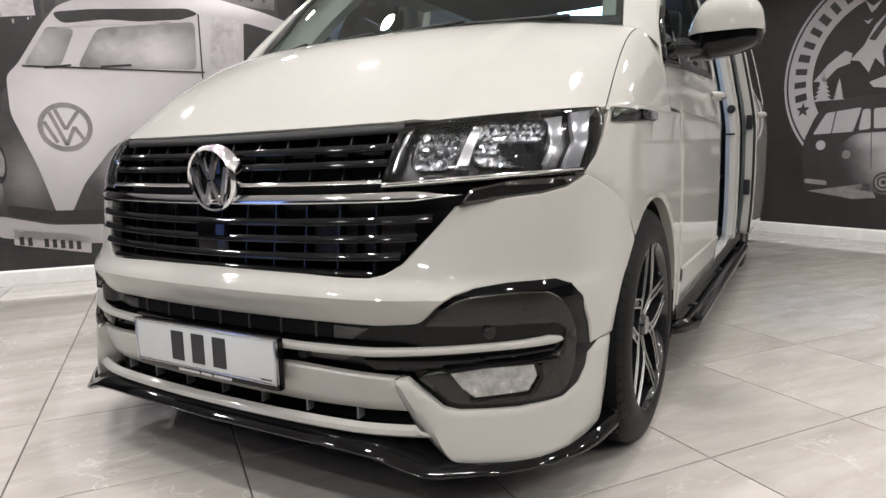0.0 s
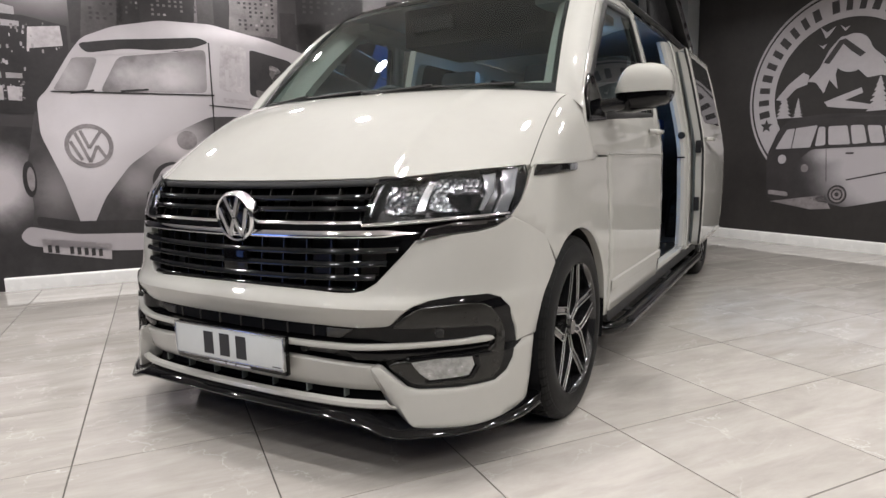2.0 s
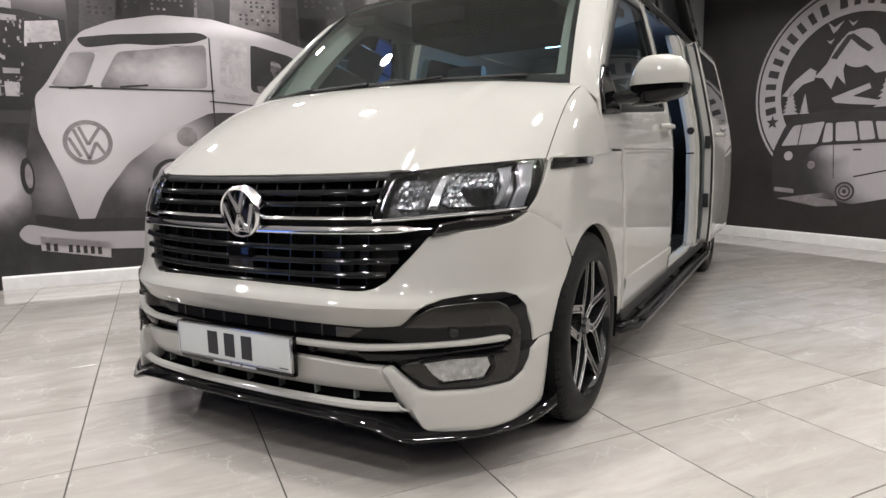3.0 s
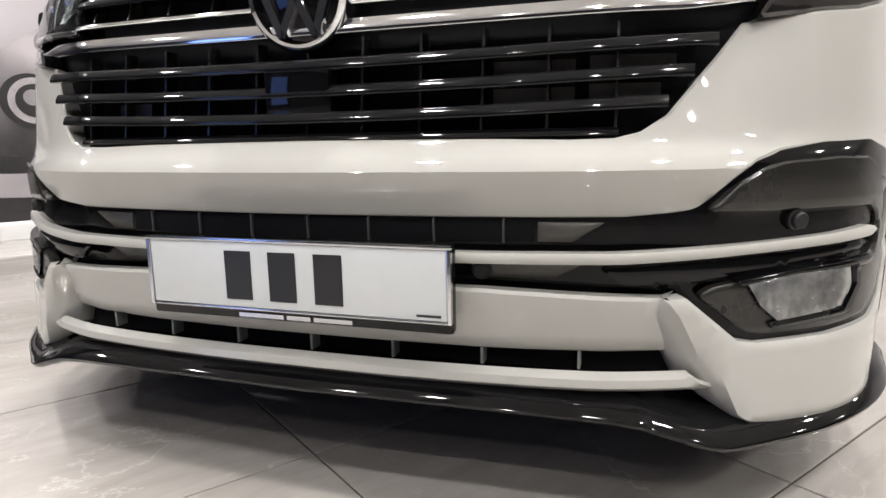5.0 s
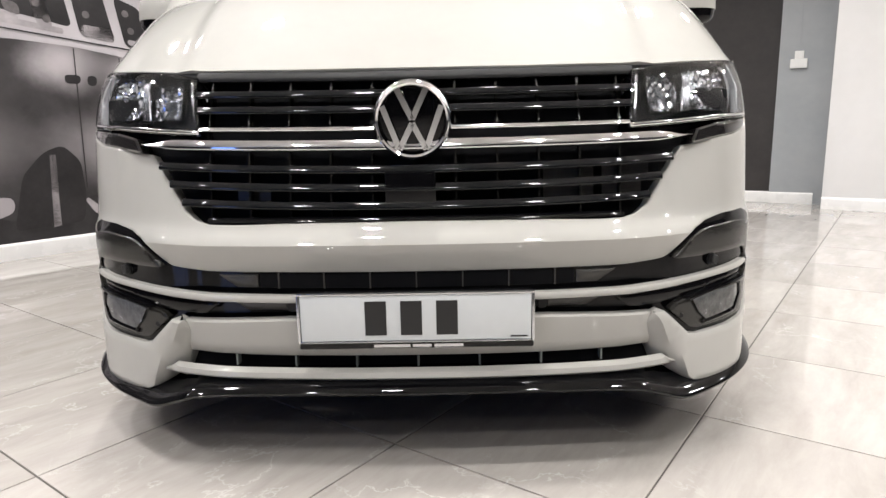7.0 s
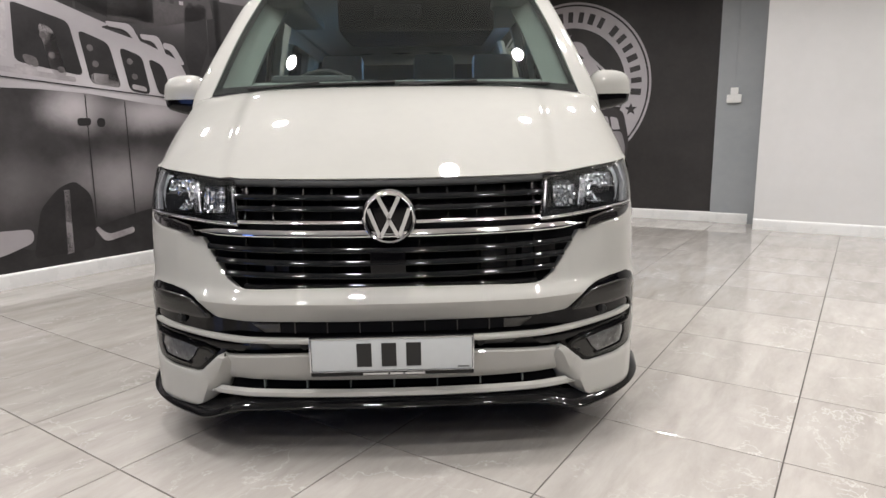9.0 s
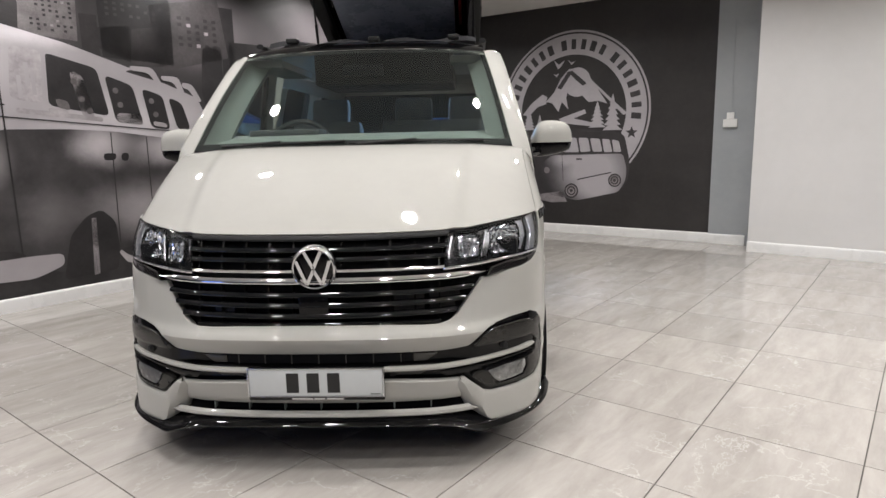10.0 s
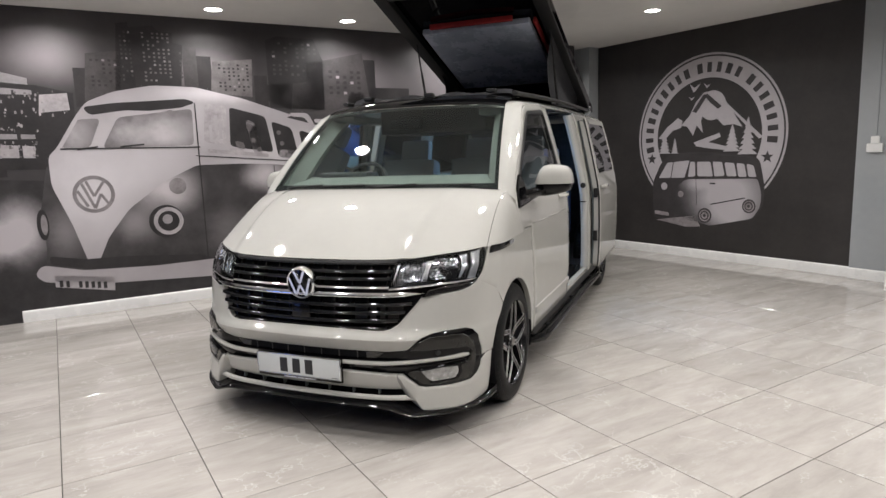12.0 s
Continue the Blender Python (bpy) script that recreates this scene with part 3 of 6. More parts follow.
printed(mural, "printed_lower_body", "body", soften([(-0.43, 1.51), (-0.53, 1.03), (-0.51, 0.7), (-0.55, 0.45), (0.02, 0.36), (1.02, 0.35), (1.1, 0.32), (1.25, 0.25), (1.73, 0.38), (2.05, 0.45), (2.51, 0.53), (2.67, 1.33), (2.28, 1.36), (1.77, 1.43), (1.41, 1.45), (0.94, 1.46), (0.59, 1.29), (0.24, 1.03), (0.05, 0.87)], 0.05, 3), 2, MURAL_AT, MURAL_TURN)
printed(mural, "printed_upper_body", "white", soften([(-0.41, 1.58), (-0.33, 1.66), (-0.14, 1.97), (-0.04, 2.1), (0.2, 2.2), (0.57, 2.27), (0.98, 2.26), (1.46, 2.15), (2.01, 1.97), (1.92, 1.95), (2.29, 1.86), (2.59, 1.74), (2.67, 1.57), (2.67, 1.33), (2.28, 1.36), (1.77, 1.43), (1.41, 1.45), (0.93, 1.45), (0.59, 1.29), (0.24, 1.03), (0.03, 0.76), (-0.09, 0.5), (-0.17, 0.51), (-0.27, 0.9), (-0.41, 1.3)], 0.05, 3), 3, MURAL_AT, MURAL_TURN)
printed(mural, "printed_shade", "dark", soften([(-0.08, 2.05), (0.19, 2.09), (0.88, 2.14), (0.97, 2.1), (0.71, 2.01), (0.29, 2.02), (-0.02, 1.97)], 0.05, 3), 4, MURAL_AT, MURAL_TURN)
printed(mural, "printed_screen", "screen", soften([(-0.3, 1.66), (-0.14, 1.93), (0.07, 1.94), (-0.05, 1.65)], 0.05, 3), 4, MURAL_AT, MURAL_TURN)
printed(mural, "printed_screen", "screen", soften([(0.06, 1.65), (0.22, 1.95), (0.93, 2.04), (0.92, 1.66)], 0.05, 3), 4, MURAL_AT, MURAL_TURN)
printed(mural, "printed_window", "mist", soften([(1.06, 2.1), (1.28, 2.07), (1.25, 1.65), (1.02, 1.69)], 0.05, 3), 4, MURAL_AT, MURAL_TURN)
printed(mural, "printed_window", "dark", soften([(1.3, 2.06), (1.69, 1.96), (1.76, 1.56), (1.29, 1.64)], 0.05, 3), 4, MURAL_AT, MURAL_TURN)
printed(mural, "printed_window", "dark", soften([(1.75, 1.91), (1.98, 1.83), (2.05, 1.48), (1.81, 1.51)], 0.05, 3), 4, MURAL_AT, MURAL_TURN)
printed(mural, "printed_window", "dark", soften([(2.06, 1.81), (2.25, 1.75), (2.3, 1.44), (2.12, 1.46)], 0.05, 3), 4, MURAL_AT, MURAL_TURN)
printed(mural, "printed_window", "dark", soften([(2.3, 1.74), (2.43, 1.69), (2.5, 1.44), (2.37, 1.44)], 0.05, 3), 4, MURAL_AT, MURAL_TURN)
printed(mural, "printed_curtain", "mist", soften([(1.47, 1.93), (1.57, 1.9), (1.64, 1.53), (1.54, 1.55)], 0.05, 3), 4, MURAL_AT, MURAL_TURN)
printed(mural, "printed_curtain", "mist", soften([(1.82, 1.59), (2.04, 1.58), (2.05, 1.48), (1.81, 1.51)], 0.05, 3), 4, MURAL_AT, MURAL_TURN)
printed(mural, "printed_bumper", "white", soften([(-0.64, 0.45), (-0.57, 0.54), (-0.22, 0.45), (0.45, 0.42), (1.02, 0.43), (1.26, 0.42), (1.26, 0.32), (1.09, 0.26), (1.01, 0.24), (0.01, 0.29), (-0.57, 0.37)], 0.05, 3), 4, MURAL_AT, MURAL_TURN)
printed(mural, "printed_wheel_arch", "dark", soften([(1.24, 0.19), (1.33, 0.56), (1.47, 0.71), (1.6, 0.76), (1.71, 0.64), (1.72, 0.41), (1.69, 0.21)], 0.05, 3), 4, MURAL_AT, MURAL_TURN)
printed(mural, "printed_wheel_hub", "mist", [(1.51, 0.69), (1.55, 0.69), (1.53, 0.2), (1.48, 0.19)], 4, MURAL_AT, MURAL_TURN)
printed(mural, "printed_step", "mist", soften([(1.73, 0.38), (1.81, 0.3), (2.03, 0.34), (2.03, 0.29), (1.78, 0.24), (1.71, 0.36)], 0.05, 3), 4, MURAL_AT, MURAL_TURN)
printed(mural, "printed_handle", "dark", soften([(1.67, 1.24), (1.78, 1.24), (1.77, 1.18), (1.67, 1.18)], 0.05, 3), 4, MURAL_AT, MURAL_TURN)
printed(mural, "printed_handle", "dark", soften([(1.82, 1.24), (1.89, 1.24), (1.88, 1.17), (1.82, 1.17)], 0.05, 3), 4, MURAL_AT, MURAL_TURN)
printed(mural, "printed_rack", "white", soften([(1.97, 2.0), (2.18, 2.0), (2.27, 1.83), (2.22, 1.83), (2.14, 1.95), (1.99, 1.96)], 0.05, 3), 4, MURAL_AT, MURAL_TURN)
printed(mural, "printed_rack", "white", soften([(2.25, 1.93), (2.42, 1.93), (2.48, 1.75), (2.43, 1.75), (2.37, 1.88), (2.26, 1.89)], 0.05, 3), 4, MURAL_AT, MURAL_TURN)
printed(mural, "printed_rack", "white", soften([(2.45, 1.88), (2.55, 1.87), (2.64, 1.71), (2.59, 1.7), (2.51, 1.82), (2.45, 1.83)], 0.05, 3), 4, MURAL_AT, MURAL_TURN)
printed(mural, "printed_plate", "mist", [(-0.48, 0.43), (0.04, 0.35), (0.03, 0.21), (-0.48, 0.31)], 4, MURAL_AT, MURAL_TURN)
printed(mural, "printed_bright_patch", "glow", [(-0.7, 2.36), (-0.5, 2.31), (-0.5, 2.25), (-0.72, 2.27)], 4, MURAL_AT, MURAL_TURN)
printed(mural, "printed_bright_patch", "glow", [(-0.72, 2.22), (-0.46, 2.2), (-0.46, 2.16), (-0.73, 2.16)], 4, MURAL_AT, MURAL_TURN)
printed(mural, "printed_bright_patch", "mist", [(-0.42, 2.16), (-0.19, 2.18), (-0.18, 2.02), (-0.44, 1.99)], 4, MURAL_AT, MURAL_TURN)
printed(mural, "printed_bright_patch", "glow", [(-0.77, 1.8), (-0.49, 1.79), (-0.49, 1.75), (-0.77, 1.75)], 4, MURAL_AT, MURAL_TURN)
printed(mural, "printed_bright_patch", "mist", [(-0.78, 1.7), (-0.5, 1.68), (-0.51, 1.57), (-0.79, 1.58)], 4, MURAL_AT, MURAL_TURN)
rng = random.Random(4)
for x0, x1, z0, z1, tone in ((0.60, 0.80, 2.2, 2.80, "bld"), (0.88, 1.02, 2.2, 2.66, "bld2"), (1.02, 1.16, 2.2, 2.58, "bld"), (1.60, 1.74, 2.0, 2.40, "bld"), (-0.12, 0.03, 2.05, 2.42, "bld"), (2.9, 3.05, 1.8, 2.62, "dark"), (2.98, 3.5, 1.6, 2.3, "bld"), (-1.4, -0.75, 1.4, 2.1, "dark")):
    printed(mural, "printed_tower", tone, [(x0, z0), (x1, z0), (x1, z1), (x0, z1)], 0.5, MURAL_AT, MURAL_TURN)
# touches of light on the printed van's windows and sills
for tone, poly in (("mist", [(1.05, 1.62), (1.70, 1.55), (1.70, 1.51), (1.05, 1.58)]), ("bld3", [(1.34, 1.70), (1.44, 1.68), (1.45, 1.60), (1.36, 1.62)]), ("mist", [(2.14, 1.52), (2.26, 1.50), (2.27, 1.46), (2.14, 1.48)]),
                   ("mist", [(1.28, 1.62), (1.42, 1.62), (1.44, 1.57), (1.29, 1.585)]), ("dark", [(-0.50, 0.62), (-0.2, 0.56), (0.2, 0.55), (0.9, 0.49), (1.0, 0.44), (0.4, 0.43), (-0.2, 0.46), (-0.5, 0.54)])):
    printed(mural, "printed_sheen", tone, soften(poly, 0.03, 2), 4.5, MURAL_AT, MURAL_TURN)
for x0, z0, lean in ((1.50, 1.84, 0.03), (1.545, 1.70, 0.03), (1.60, 1.60, 0.02), (1.83, 1.78, 0.02), (1.86, 1.66, 0.02), (2.14, 1.70, 0.02), (2.17, 1.58, 0.02)):
    printed(mural, "printed_curtain_mark", "bld3", disc(x0, z0, 0.026, 10), 5, MURAL_AT, MURAL_TURN)
for a, b in (((-0.16, 1.64), (0.02, 1.665)), ((0.22, 1.66), (0.44, 1.68))):
    printed(mural, "printed_wiper", "dark", stroke(a, b, 0.016), 6, MURAL_AT, MURAL_TURN)
for a, b, w in (((-0.30, 1.66), (-0.13, 1.94), 0.022), ((0.05, 1.66), (0.20, 1.96), 0.03), ((-0.13, 1.94), (0.92, 2.05), 0.014), ((1.28, 1.66), (1.30, 2.06), 0.02)):
    printed(mural, "printed_pillar", "white", stroke(a, b, w), 5.5, MURAL_AT, MURAL_TURN)
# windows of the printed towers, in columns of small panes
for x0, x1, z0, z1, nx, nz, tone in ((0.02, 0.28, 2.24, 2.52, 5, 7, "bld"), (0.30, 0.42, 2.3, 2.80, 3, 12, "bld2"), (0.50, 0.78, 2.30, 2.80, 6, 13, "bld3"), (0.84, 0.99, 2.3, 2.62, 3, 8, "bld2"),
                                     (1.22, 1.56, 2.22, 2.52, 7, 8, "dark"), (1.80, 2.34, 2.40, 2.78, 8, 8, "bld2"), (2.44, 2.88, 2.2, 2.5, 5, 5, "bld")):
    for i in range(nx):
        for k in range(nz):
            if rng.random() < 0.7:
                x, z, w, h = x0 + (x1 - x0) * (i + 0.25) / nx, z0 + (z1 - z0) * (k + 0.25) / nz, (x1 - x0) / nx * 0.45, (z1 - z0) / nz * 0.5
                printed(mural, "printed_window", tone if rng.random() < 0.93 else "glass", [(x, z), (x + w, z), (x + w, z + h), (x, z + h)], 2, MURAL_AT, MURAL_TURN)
# lamps, bottles and stools of the printed bar
for k in range(120):
    z = rng.choice((2.10, 2.16, 1.98, 1.84, 1.70, 1.66, 1.60)) + rng.uniform(-0.03, 0.03)
    x = rng.uniform(-1.1, -0.2 if z > 1.95 else -0.47)
    w, h = rng.uniform(0.006, 0.022), rng.uniform(0.008, 0.035)
    printed(mural, "printed_light", ("glow", "mist", "bld3", "glass")[k % 4], soften([(x, z), (x + w, z), (x + w, z + h), (x, z + h)], 0.006, 2), 4.2, MURAL_AT, MURAL_TURN)
for x in (-0.62, -0.46):
    printed(mural, "printed_post", "dark", stroke((x, 1.5), (x, 2.2), 0.03), 4.1, MURAL_AT, MURAL_TURN)
# round emblem, lamps, seams and bars on the printed van
for r0, r1 in ((0.15, 0.185),):
    for a in (0, 120, 240):
        printed(mural, "printed_ring", "glass", band(-0.06, 1.2, r0, r1, a, a + 120), 5, MURAL_AT, MURAL_TURN)
for a, b in (((-0.16, 1.31), (-0.06, 1.06)), ((-0.06, 1.06), (0.0, 1.2)), ((0.0, 1.2), (0.06, 1.1)), ((0.04, 1.33), (-0.06, 1.18)), ((-0.06, 1.18), (-0.12, 1.33)), ((-0.2, 1.24), (-0.12, 1.08))):
    printed(mural, "printed_stroke", "glass", stroke(a, b, 0.026), 5, MURAL_AT, MURAL_TURN)
printed(mural, "printed_lamp", "dark", disc(0.58, 0.88, 0.17), 5, MURAL_AT, MURAL_TURN)
printed(mural, "printed_lamp_rim", "mist", disc(0.60, 0.88, 0.145), 6, MURAL_AT, MURAL_TURN)
printed(mural, "printed_lamp_bowl", "dark", disc(0.60, 0.88, 0.105), 7, MURAL_AT, MURAL_TURN)
printed(mural, "printed_lamp_glint", "glow", disc(0.59, 0.90, 0.05), 8, MURAL_AT, MURAL_TURN)
printed(mural, "printed_side_lamp", "dark", [(-0.52 + 0.05 * math.cos(a), 0.93 + 0.15 * math.sin(a)) for a in np.linspace(0, 6.28, 20)[:-1]], 5, MURAL_AT, MURAL_TURN)
printed(mural, "printed_side_lamp_rim", "glass", [(-0.51 + 0.028 * math.cos(a), 0.93 + 0.10 * math.sin(a)) for a in np.linspace(0, 6.28, 20)[:-1]], 6, MURAL_AT, MURAL_TURN)
printed(mural, "printed_indicator", "glass", disc(0.72, 1.24, 0.085), 5, MURAL_AT, MURAL_TURN)
for a, b, w in (((0.96, 0.45), (0.96, 2.1), 0.012), ((1.73, 0.45), (1.75, 1.42), 0.008), ((2.05, 0.45), (2.06, 1.38), 0.008), ((0.93, 1.55), (2.65, 1.4), 0.01), ((-0.3, 1.65), (0.98, 1.64), 0.012)):
    printed(mural, "printed_seam", "dark", stroke(a, b, w), 6, MURAL_AT, MURAL_TURN)
for k in range(8):
    if k != 2:
        x = -0.43 + 0.054 * k
        z = 0.335 - 0.0077 * (k * 1.1)
        printed(mural, "printed_bar", "dark", stroke((x, z - 0.03), (x, z + 0.035), 0.03), 6, MURAL_AT, MURAL_TURN)
for x0, z0 in ((1.1, 1.75), (1.16, 1.85), (1.2, 1.78)):
    printed(mural, "printed_fold", "white", stroke((x0, z0 - 0.06), (x0, z0 + 0.12), 0.03), 6, MURAL_AT, MURAL_TURN)

CX, CZ, CR = -0.155, 1.60, 1.035
sign = thing("wall_sign_print", "large round printed sign with mountains, trees and an old van", "sign", at=pose(*LOGO_AT, 0, 0, 0, LOGO_TURN))
for a in range(0, 360, 45):
    printed(sign, "printed_rim", "pale", band(CX, CZ, CR * 0.975, CR, a, a + 45), 0, LOGO_AT, LOGO_TURN)
    printed(sign, "printed_band", "pale", band(CX, CZ, CR * 0.705, CR * 0.955, a, a + 45), 0, LOGO_AT, LOGO_TURN)
# one bar for each letter round the band, set in three words
angle = 191.0
for count, gap in ((10, 4.0), (5, 4.0), (7, 0.0)):
    for k in range(count):
        th = radians(angle)
        wide = 0.062 if (k % 3) else 0.074
        dx, dz = math.cos(th), math.sin(th)
        c = (CX + dx * CR * 0.83, CZ + dz * CR * 0.83)
        printed(sign, "printed_bar", "ink", stroke((c[0] - dx * 0.062, c[1] - dz * 0.062), (c[0] + dx * 0.062, c[1] + dz * 0.062), wide), 1, LOGO_AT, LOGO_TURN)
        angle -= 8.95
    angle -= gap
for sxp, szp in ((-0.97, 1.31), (0.65, 1.32)):
    star = []
    for k in range(10):
        r = 0.078 if k % 2 == 0 else 0.034
        star.append((sxp + r * math.sin(k * math.pi / 5), szp + r * math.cos(k * math.pi / 5)))
    printed(sign, "printed_star", "ink", star, 1, LOGO_AT, LOGO_TURN)
printed(sign, "printed_van_shadow", "ink", soften([(-0.93, 0.50), (-0.2, 0.44), (0.50, 0.55), (0.62, 0.72), (0.64, 0.95), (0.56, 1.30), (0.33, 1.37), (-0.30, 1.40), (-0.68, 1.38), (-0.82, 1.26), (-0.95, 0.98)], 0.06, 3), 1, LOGO_AT, LOGO_TURN)
printed(sign, "printed_sun", "pale", disc(-0.08, 1.98, 0.185), 1.2, LOGO_AT, LOGO_TURN)
printed(sign, "printed_peak_line", "ink", [(-0.36, 1.92), (-0.21, 2.12), (-0.15, 2.13), (-0.02, 2.02), (0.05, 1.96), (0.0, 1.93), (-0.09, 2.0), (-0.17, 2.08), (-0.3, 1.9)], 3, LOGO_AT, LOGO_TURN)
printed(sign, "printed_peak", "pale", [(-0.52, 1.75), (-0.4, 1.87), (-0.31, 2.04), (-0.2, 2.15), (-0.06, 2.16), (0.05, 2.09), (0.16, 1.94), (0.33, 1.69), (0.21, 1.73), (0.08, 1.72), (-0.05, 1.85), (-0.16, 1.99), (-0.21, 1.86), (-0.23, 1.79), (-0.2, 1.64), (-0.29, 1.74), (-0.34, 1.61), (-0.43, 1.73)], 2, LOGO_AT, LOGO_TURN)
printed(sign, "printed_ridge", "pale", [(-0.87, 1.59), (-0.73, 1.74), (-0.57, 1.85), (-0.5, 1.81), (-0.52, 1.72), (-0.64, 1.69), (-0.77, 1.57)], 2, LOGO_AT, LOGO_TURN)
printed(sign, "printed_slope", "pale", [(0.07, 2.01), (0.13, 1.98), (0.59, 1.56), (0.54, 1.54)], 2, LOGO_AT, LOGO_TURN)
printed(sign, "printed_river", "pale", [(-0.33, 1.52), (-0.14, 1.58), (0.03, 1.63), (0.05, 1.58), (-0.12, 1.52), (0.13, 1.46), (0.15, 1.41), (-0.11, 1.44), (-0.29, 1.47)], 2, LOGO_AT, LOGO_TURN)
printed(sign, "printed_van_body", "badge_van", soften([(-0.43, 1.04), (0.55, 1.06), (0.60, 0.87), (0.59, 0.72), (0.50, 0.57), (0.20, 0.50), (-0.07, 0.44), (-0.21, 0.47), (-0.42, 0.50), (-0.68, 0.64), (-0.66, 0.83), (-0.55, 0.96)], 0.05, 3), 2, LOGO_AT, LOGO_TURN)
printed(sign, "printed_van_face", "ink", soften([(-0.89, 1.04), (-0.42, 1.05), (-0.56, 0.94), (-0.66, 0.79), (-0.67, 0.52), (-0.90, 0.52), (-0.93, 0.78)], 0.04, 3), 3, LOGO_AT, LOGO_TURN)
printed(sign, "printed_van_roof_line", "badge_van", [(-0.76, 1.29), (-0.65, 1.345), (-0.30, 1.372), (0.0, 1.37), (0.33, 1.345), (0.51, 1.29), (0.33, 1.33), (0.0, 1.35), (-0.30, 1.353), (-0.63, 1.325)], 2, LOGO_AT, LOGO_TURN)
for name, poly in (("printed_van_screen", [(-0.85, 1.05), (-0.72, 1.26), (-0.38, 1.29), (-0.45, 1.06)]), ("printed_van_window", [(-0.37, 1.27), (-0.30, 1.27), (-0.29, 1.08), (-0.40, 1.07)]),
                   ("printed_van_window", [(-0.27, 1.27), (-0.08, 1.27), (-0.04, 1.08), (-0.26, 1.08)]), ("printed_van_window", [(-0.05, 1.27), (0.08, 1.265), (0.12, 1.09), (-0.02, 1.08)]),
                   ("printed_van_window", [(0.11, 1.26), (0.24, 1.25), (0.28, 1.085), (0.15, 1.085)]), ("printed_van_window", [(0.27, 1.25), (0.37, 1.24), (0.41, 1.08), (0.30, 1.08)]), ("printed_van_window", [(0.40, 1.24), (0.49, 1.22), (0.53, 1.08), (0.43, 1.08)])):
    printed(sign, name, "pale", soften(poly, 0.02, 2), 3, LOGO_AT, LOGO_TURN)
printed(sign, "printed_screen_bar", "ink", stroke((-0.62, 1.28), (-0.66, 1.05), 0.012), 4, LOGO_AT, LOGO_TURN)
printed(sign, "printed_van_bumper", "glass", soften([(-0.91, 0.60), (-0.68, 0.58), (-0.67, 0.53), (-0.91, 0.55)], 0.02, 2), 4, LOGO_AT, LOGO_TURN)
printed(sign, "printed_floor_glint", "glass", [(-0.88, 0.47), (-0.28, 0.56), (-0.20, 0.42), (-0.41, 0.40)], 2, LOGO_AT, LOGO_TURN)
printed(sign, "printed_handle", "ink", stroke((-0.08, 0.99), (0.0, 0.99), 0.018), 4, LOGO_AT, LOGO_TURN)
printed(sign, "printed_door_seam", "ink", stroke((-0.28, 1.06), (-0.26, 0.70), 0.007), 4, LOGO_AT, LOGO_TURN)
printed(sign, "printed_bird", "pale", [(-0.41, 2.28), (-0.34, 2.22), (-0.25, 2.27), (-0.31, 2.19), (-0.35, 2.16)], 2, LOGO_AT, LOGO_TURN)
printed(sign, "printed_bird", "pale", [(-0.21, 2.27), (-0.16, 2.23), (-0.11, 2.25), (-0.16, 2.2)], 2, LOGO_AT, LOGO_TURN)
printed(sign, "printed_bird", "pale", [(-0.42, 2.11), (-0.38, 2.09), (-0.33, 2.11), (-0.37, 2.06)], 2, LOGO_AT, LOGO_TURN)
for cx, cz, r in ((-0.14, 0.57, 0.098), (0.45, 0.72, 0.086)):
    for q, (k, tone) in enumerate(((1.0, "ink"), (0.80, "glass"), (0.62, "ink"), (0.45, "glass"), (0.22, "ink"))):
        printed(sign, "printed_wheel", tone, disc(cx, cz, r * k, 24), 4 + q, LOGO_AT, LOGO_TURN)
printed(sign, "printed_emblem", "pale", disc(-0.76, 0.94, 0.05, 20), 4, LOGO_AT, LOGO_TURN)
printed(sign, "printed_lamp", "glass", disc(-0.50, 0.84, 0.042, 20), 4, LOGO_AT, LOGO_TURN)
printed(sign, "printed_trim", "ink", stroke((-0.06, 0.72), (0.4, 0.82), 0.014), 4, LOGO_AT, LOGO_TURN)
for tx, ztop, zlow, half in ((-0.77, 1.68, 1.38, 0.10), (-0.61, 1.59, 1.38, 0.06), (0.2, 1.73, 1.39, 0.12), (0.40, 1.81, 1.35, 0.13)):
    left, right, n = [], [], 7
    for k in range(n):
        z0, z1, w = ztop + (zlow - ztop) * k / n, ztop + (zlow - ztop) * (k + 0.9) / n, half * (k + 1) / n
        left += [(tx - w * 0.45 * (k > 0), z0), (tx - w, z1)]
        right += [(tx + w * 0.45 * (k > 0) + 0.001, z0), (tx + w, z1)]
    printed(sign, "printed_tree", "pale", left + right[::-1], 2, LOGO_AT, LOGO_TURN)

# socket and its cable duct on the pier
sock = thing("wall_socket", "white plastic double wall socket with a thin surface cable duct", "socket", at=pose(*wall_column.location.xy, 0, 0, 0, LOGO_TURN) @ pose(1.80, 0, 1.40))
bm = bmesh.new()
block(bm, -0.075, 0.075, -0.035, 0, -0.045, 0.045, 0.006)
part("box", bm, SOCKET, sock)
bm = bmesh.new()
block(bm, -0.04, 0.04, -0.033, 0, 0.046, 0.12, 0.006)
part("switch", bm, SOCKET, sock)
bm = bmesh.new()
block(bm, -0.006, 0.006, -0.008, 0, 0.12, CEIL - 1.401)
part("cable_duct", bm, WALL_GREY, sock)
bm = bmesh.new()
block(bm, -0.06, -0.02, -0.037, -0.0352, -0.02, 0.02, 0.0)
part("outlet", bm, SKIRT, sock)
bm = bmesh.new()
block(bm, 0.02, 0.06, -0.037, -0.0352, -0.02, 0.02, 0.0)
part("outlet", bm, SKIRT, sock)

# ---------------------------------------------------------------- the camper van
van = thing("camper_van", "stone-white camper van with raised pop-top roof and open sliding door", "van")


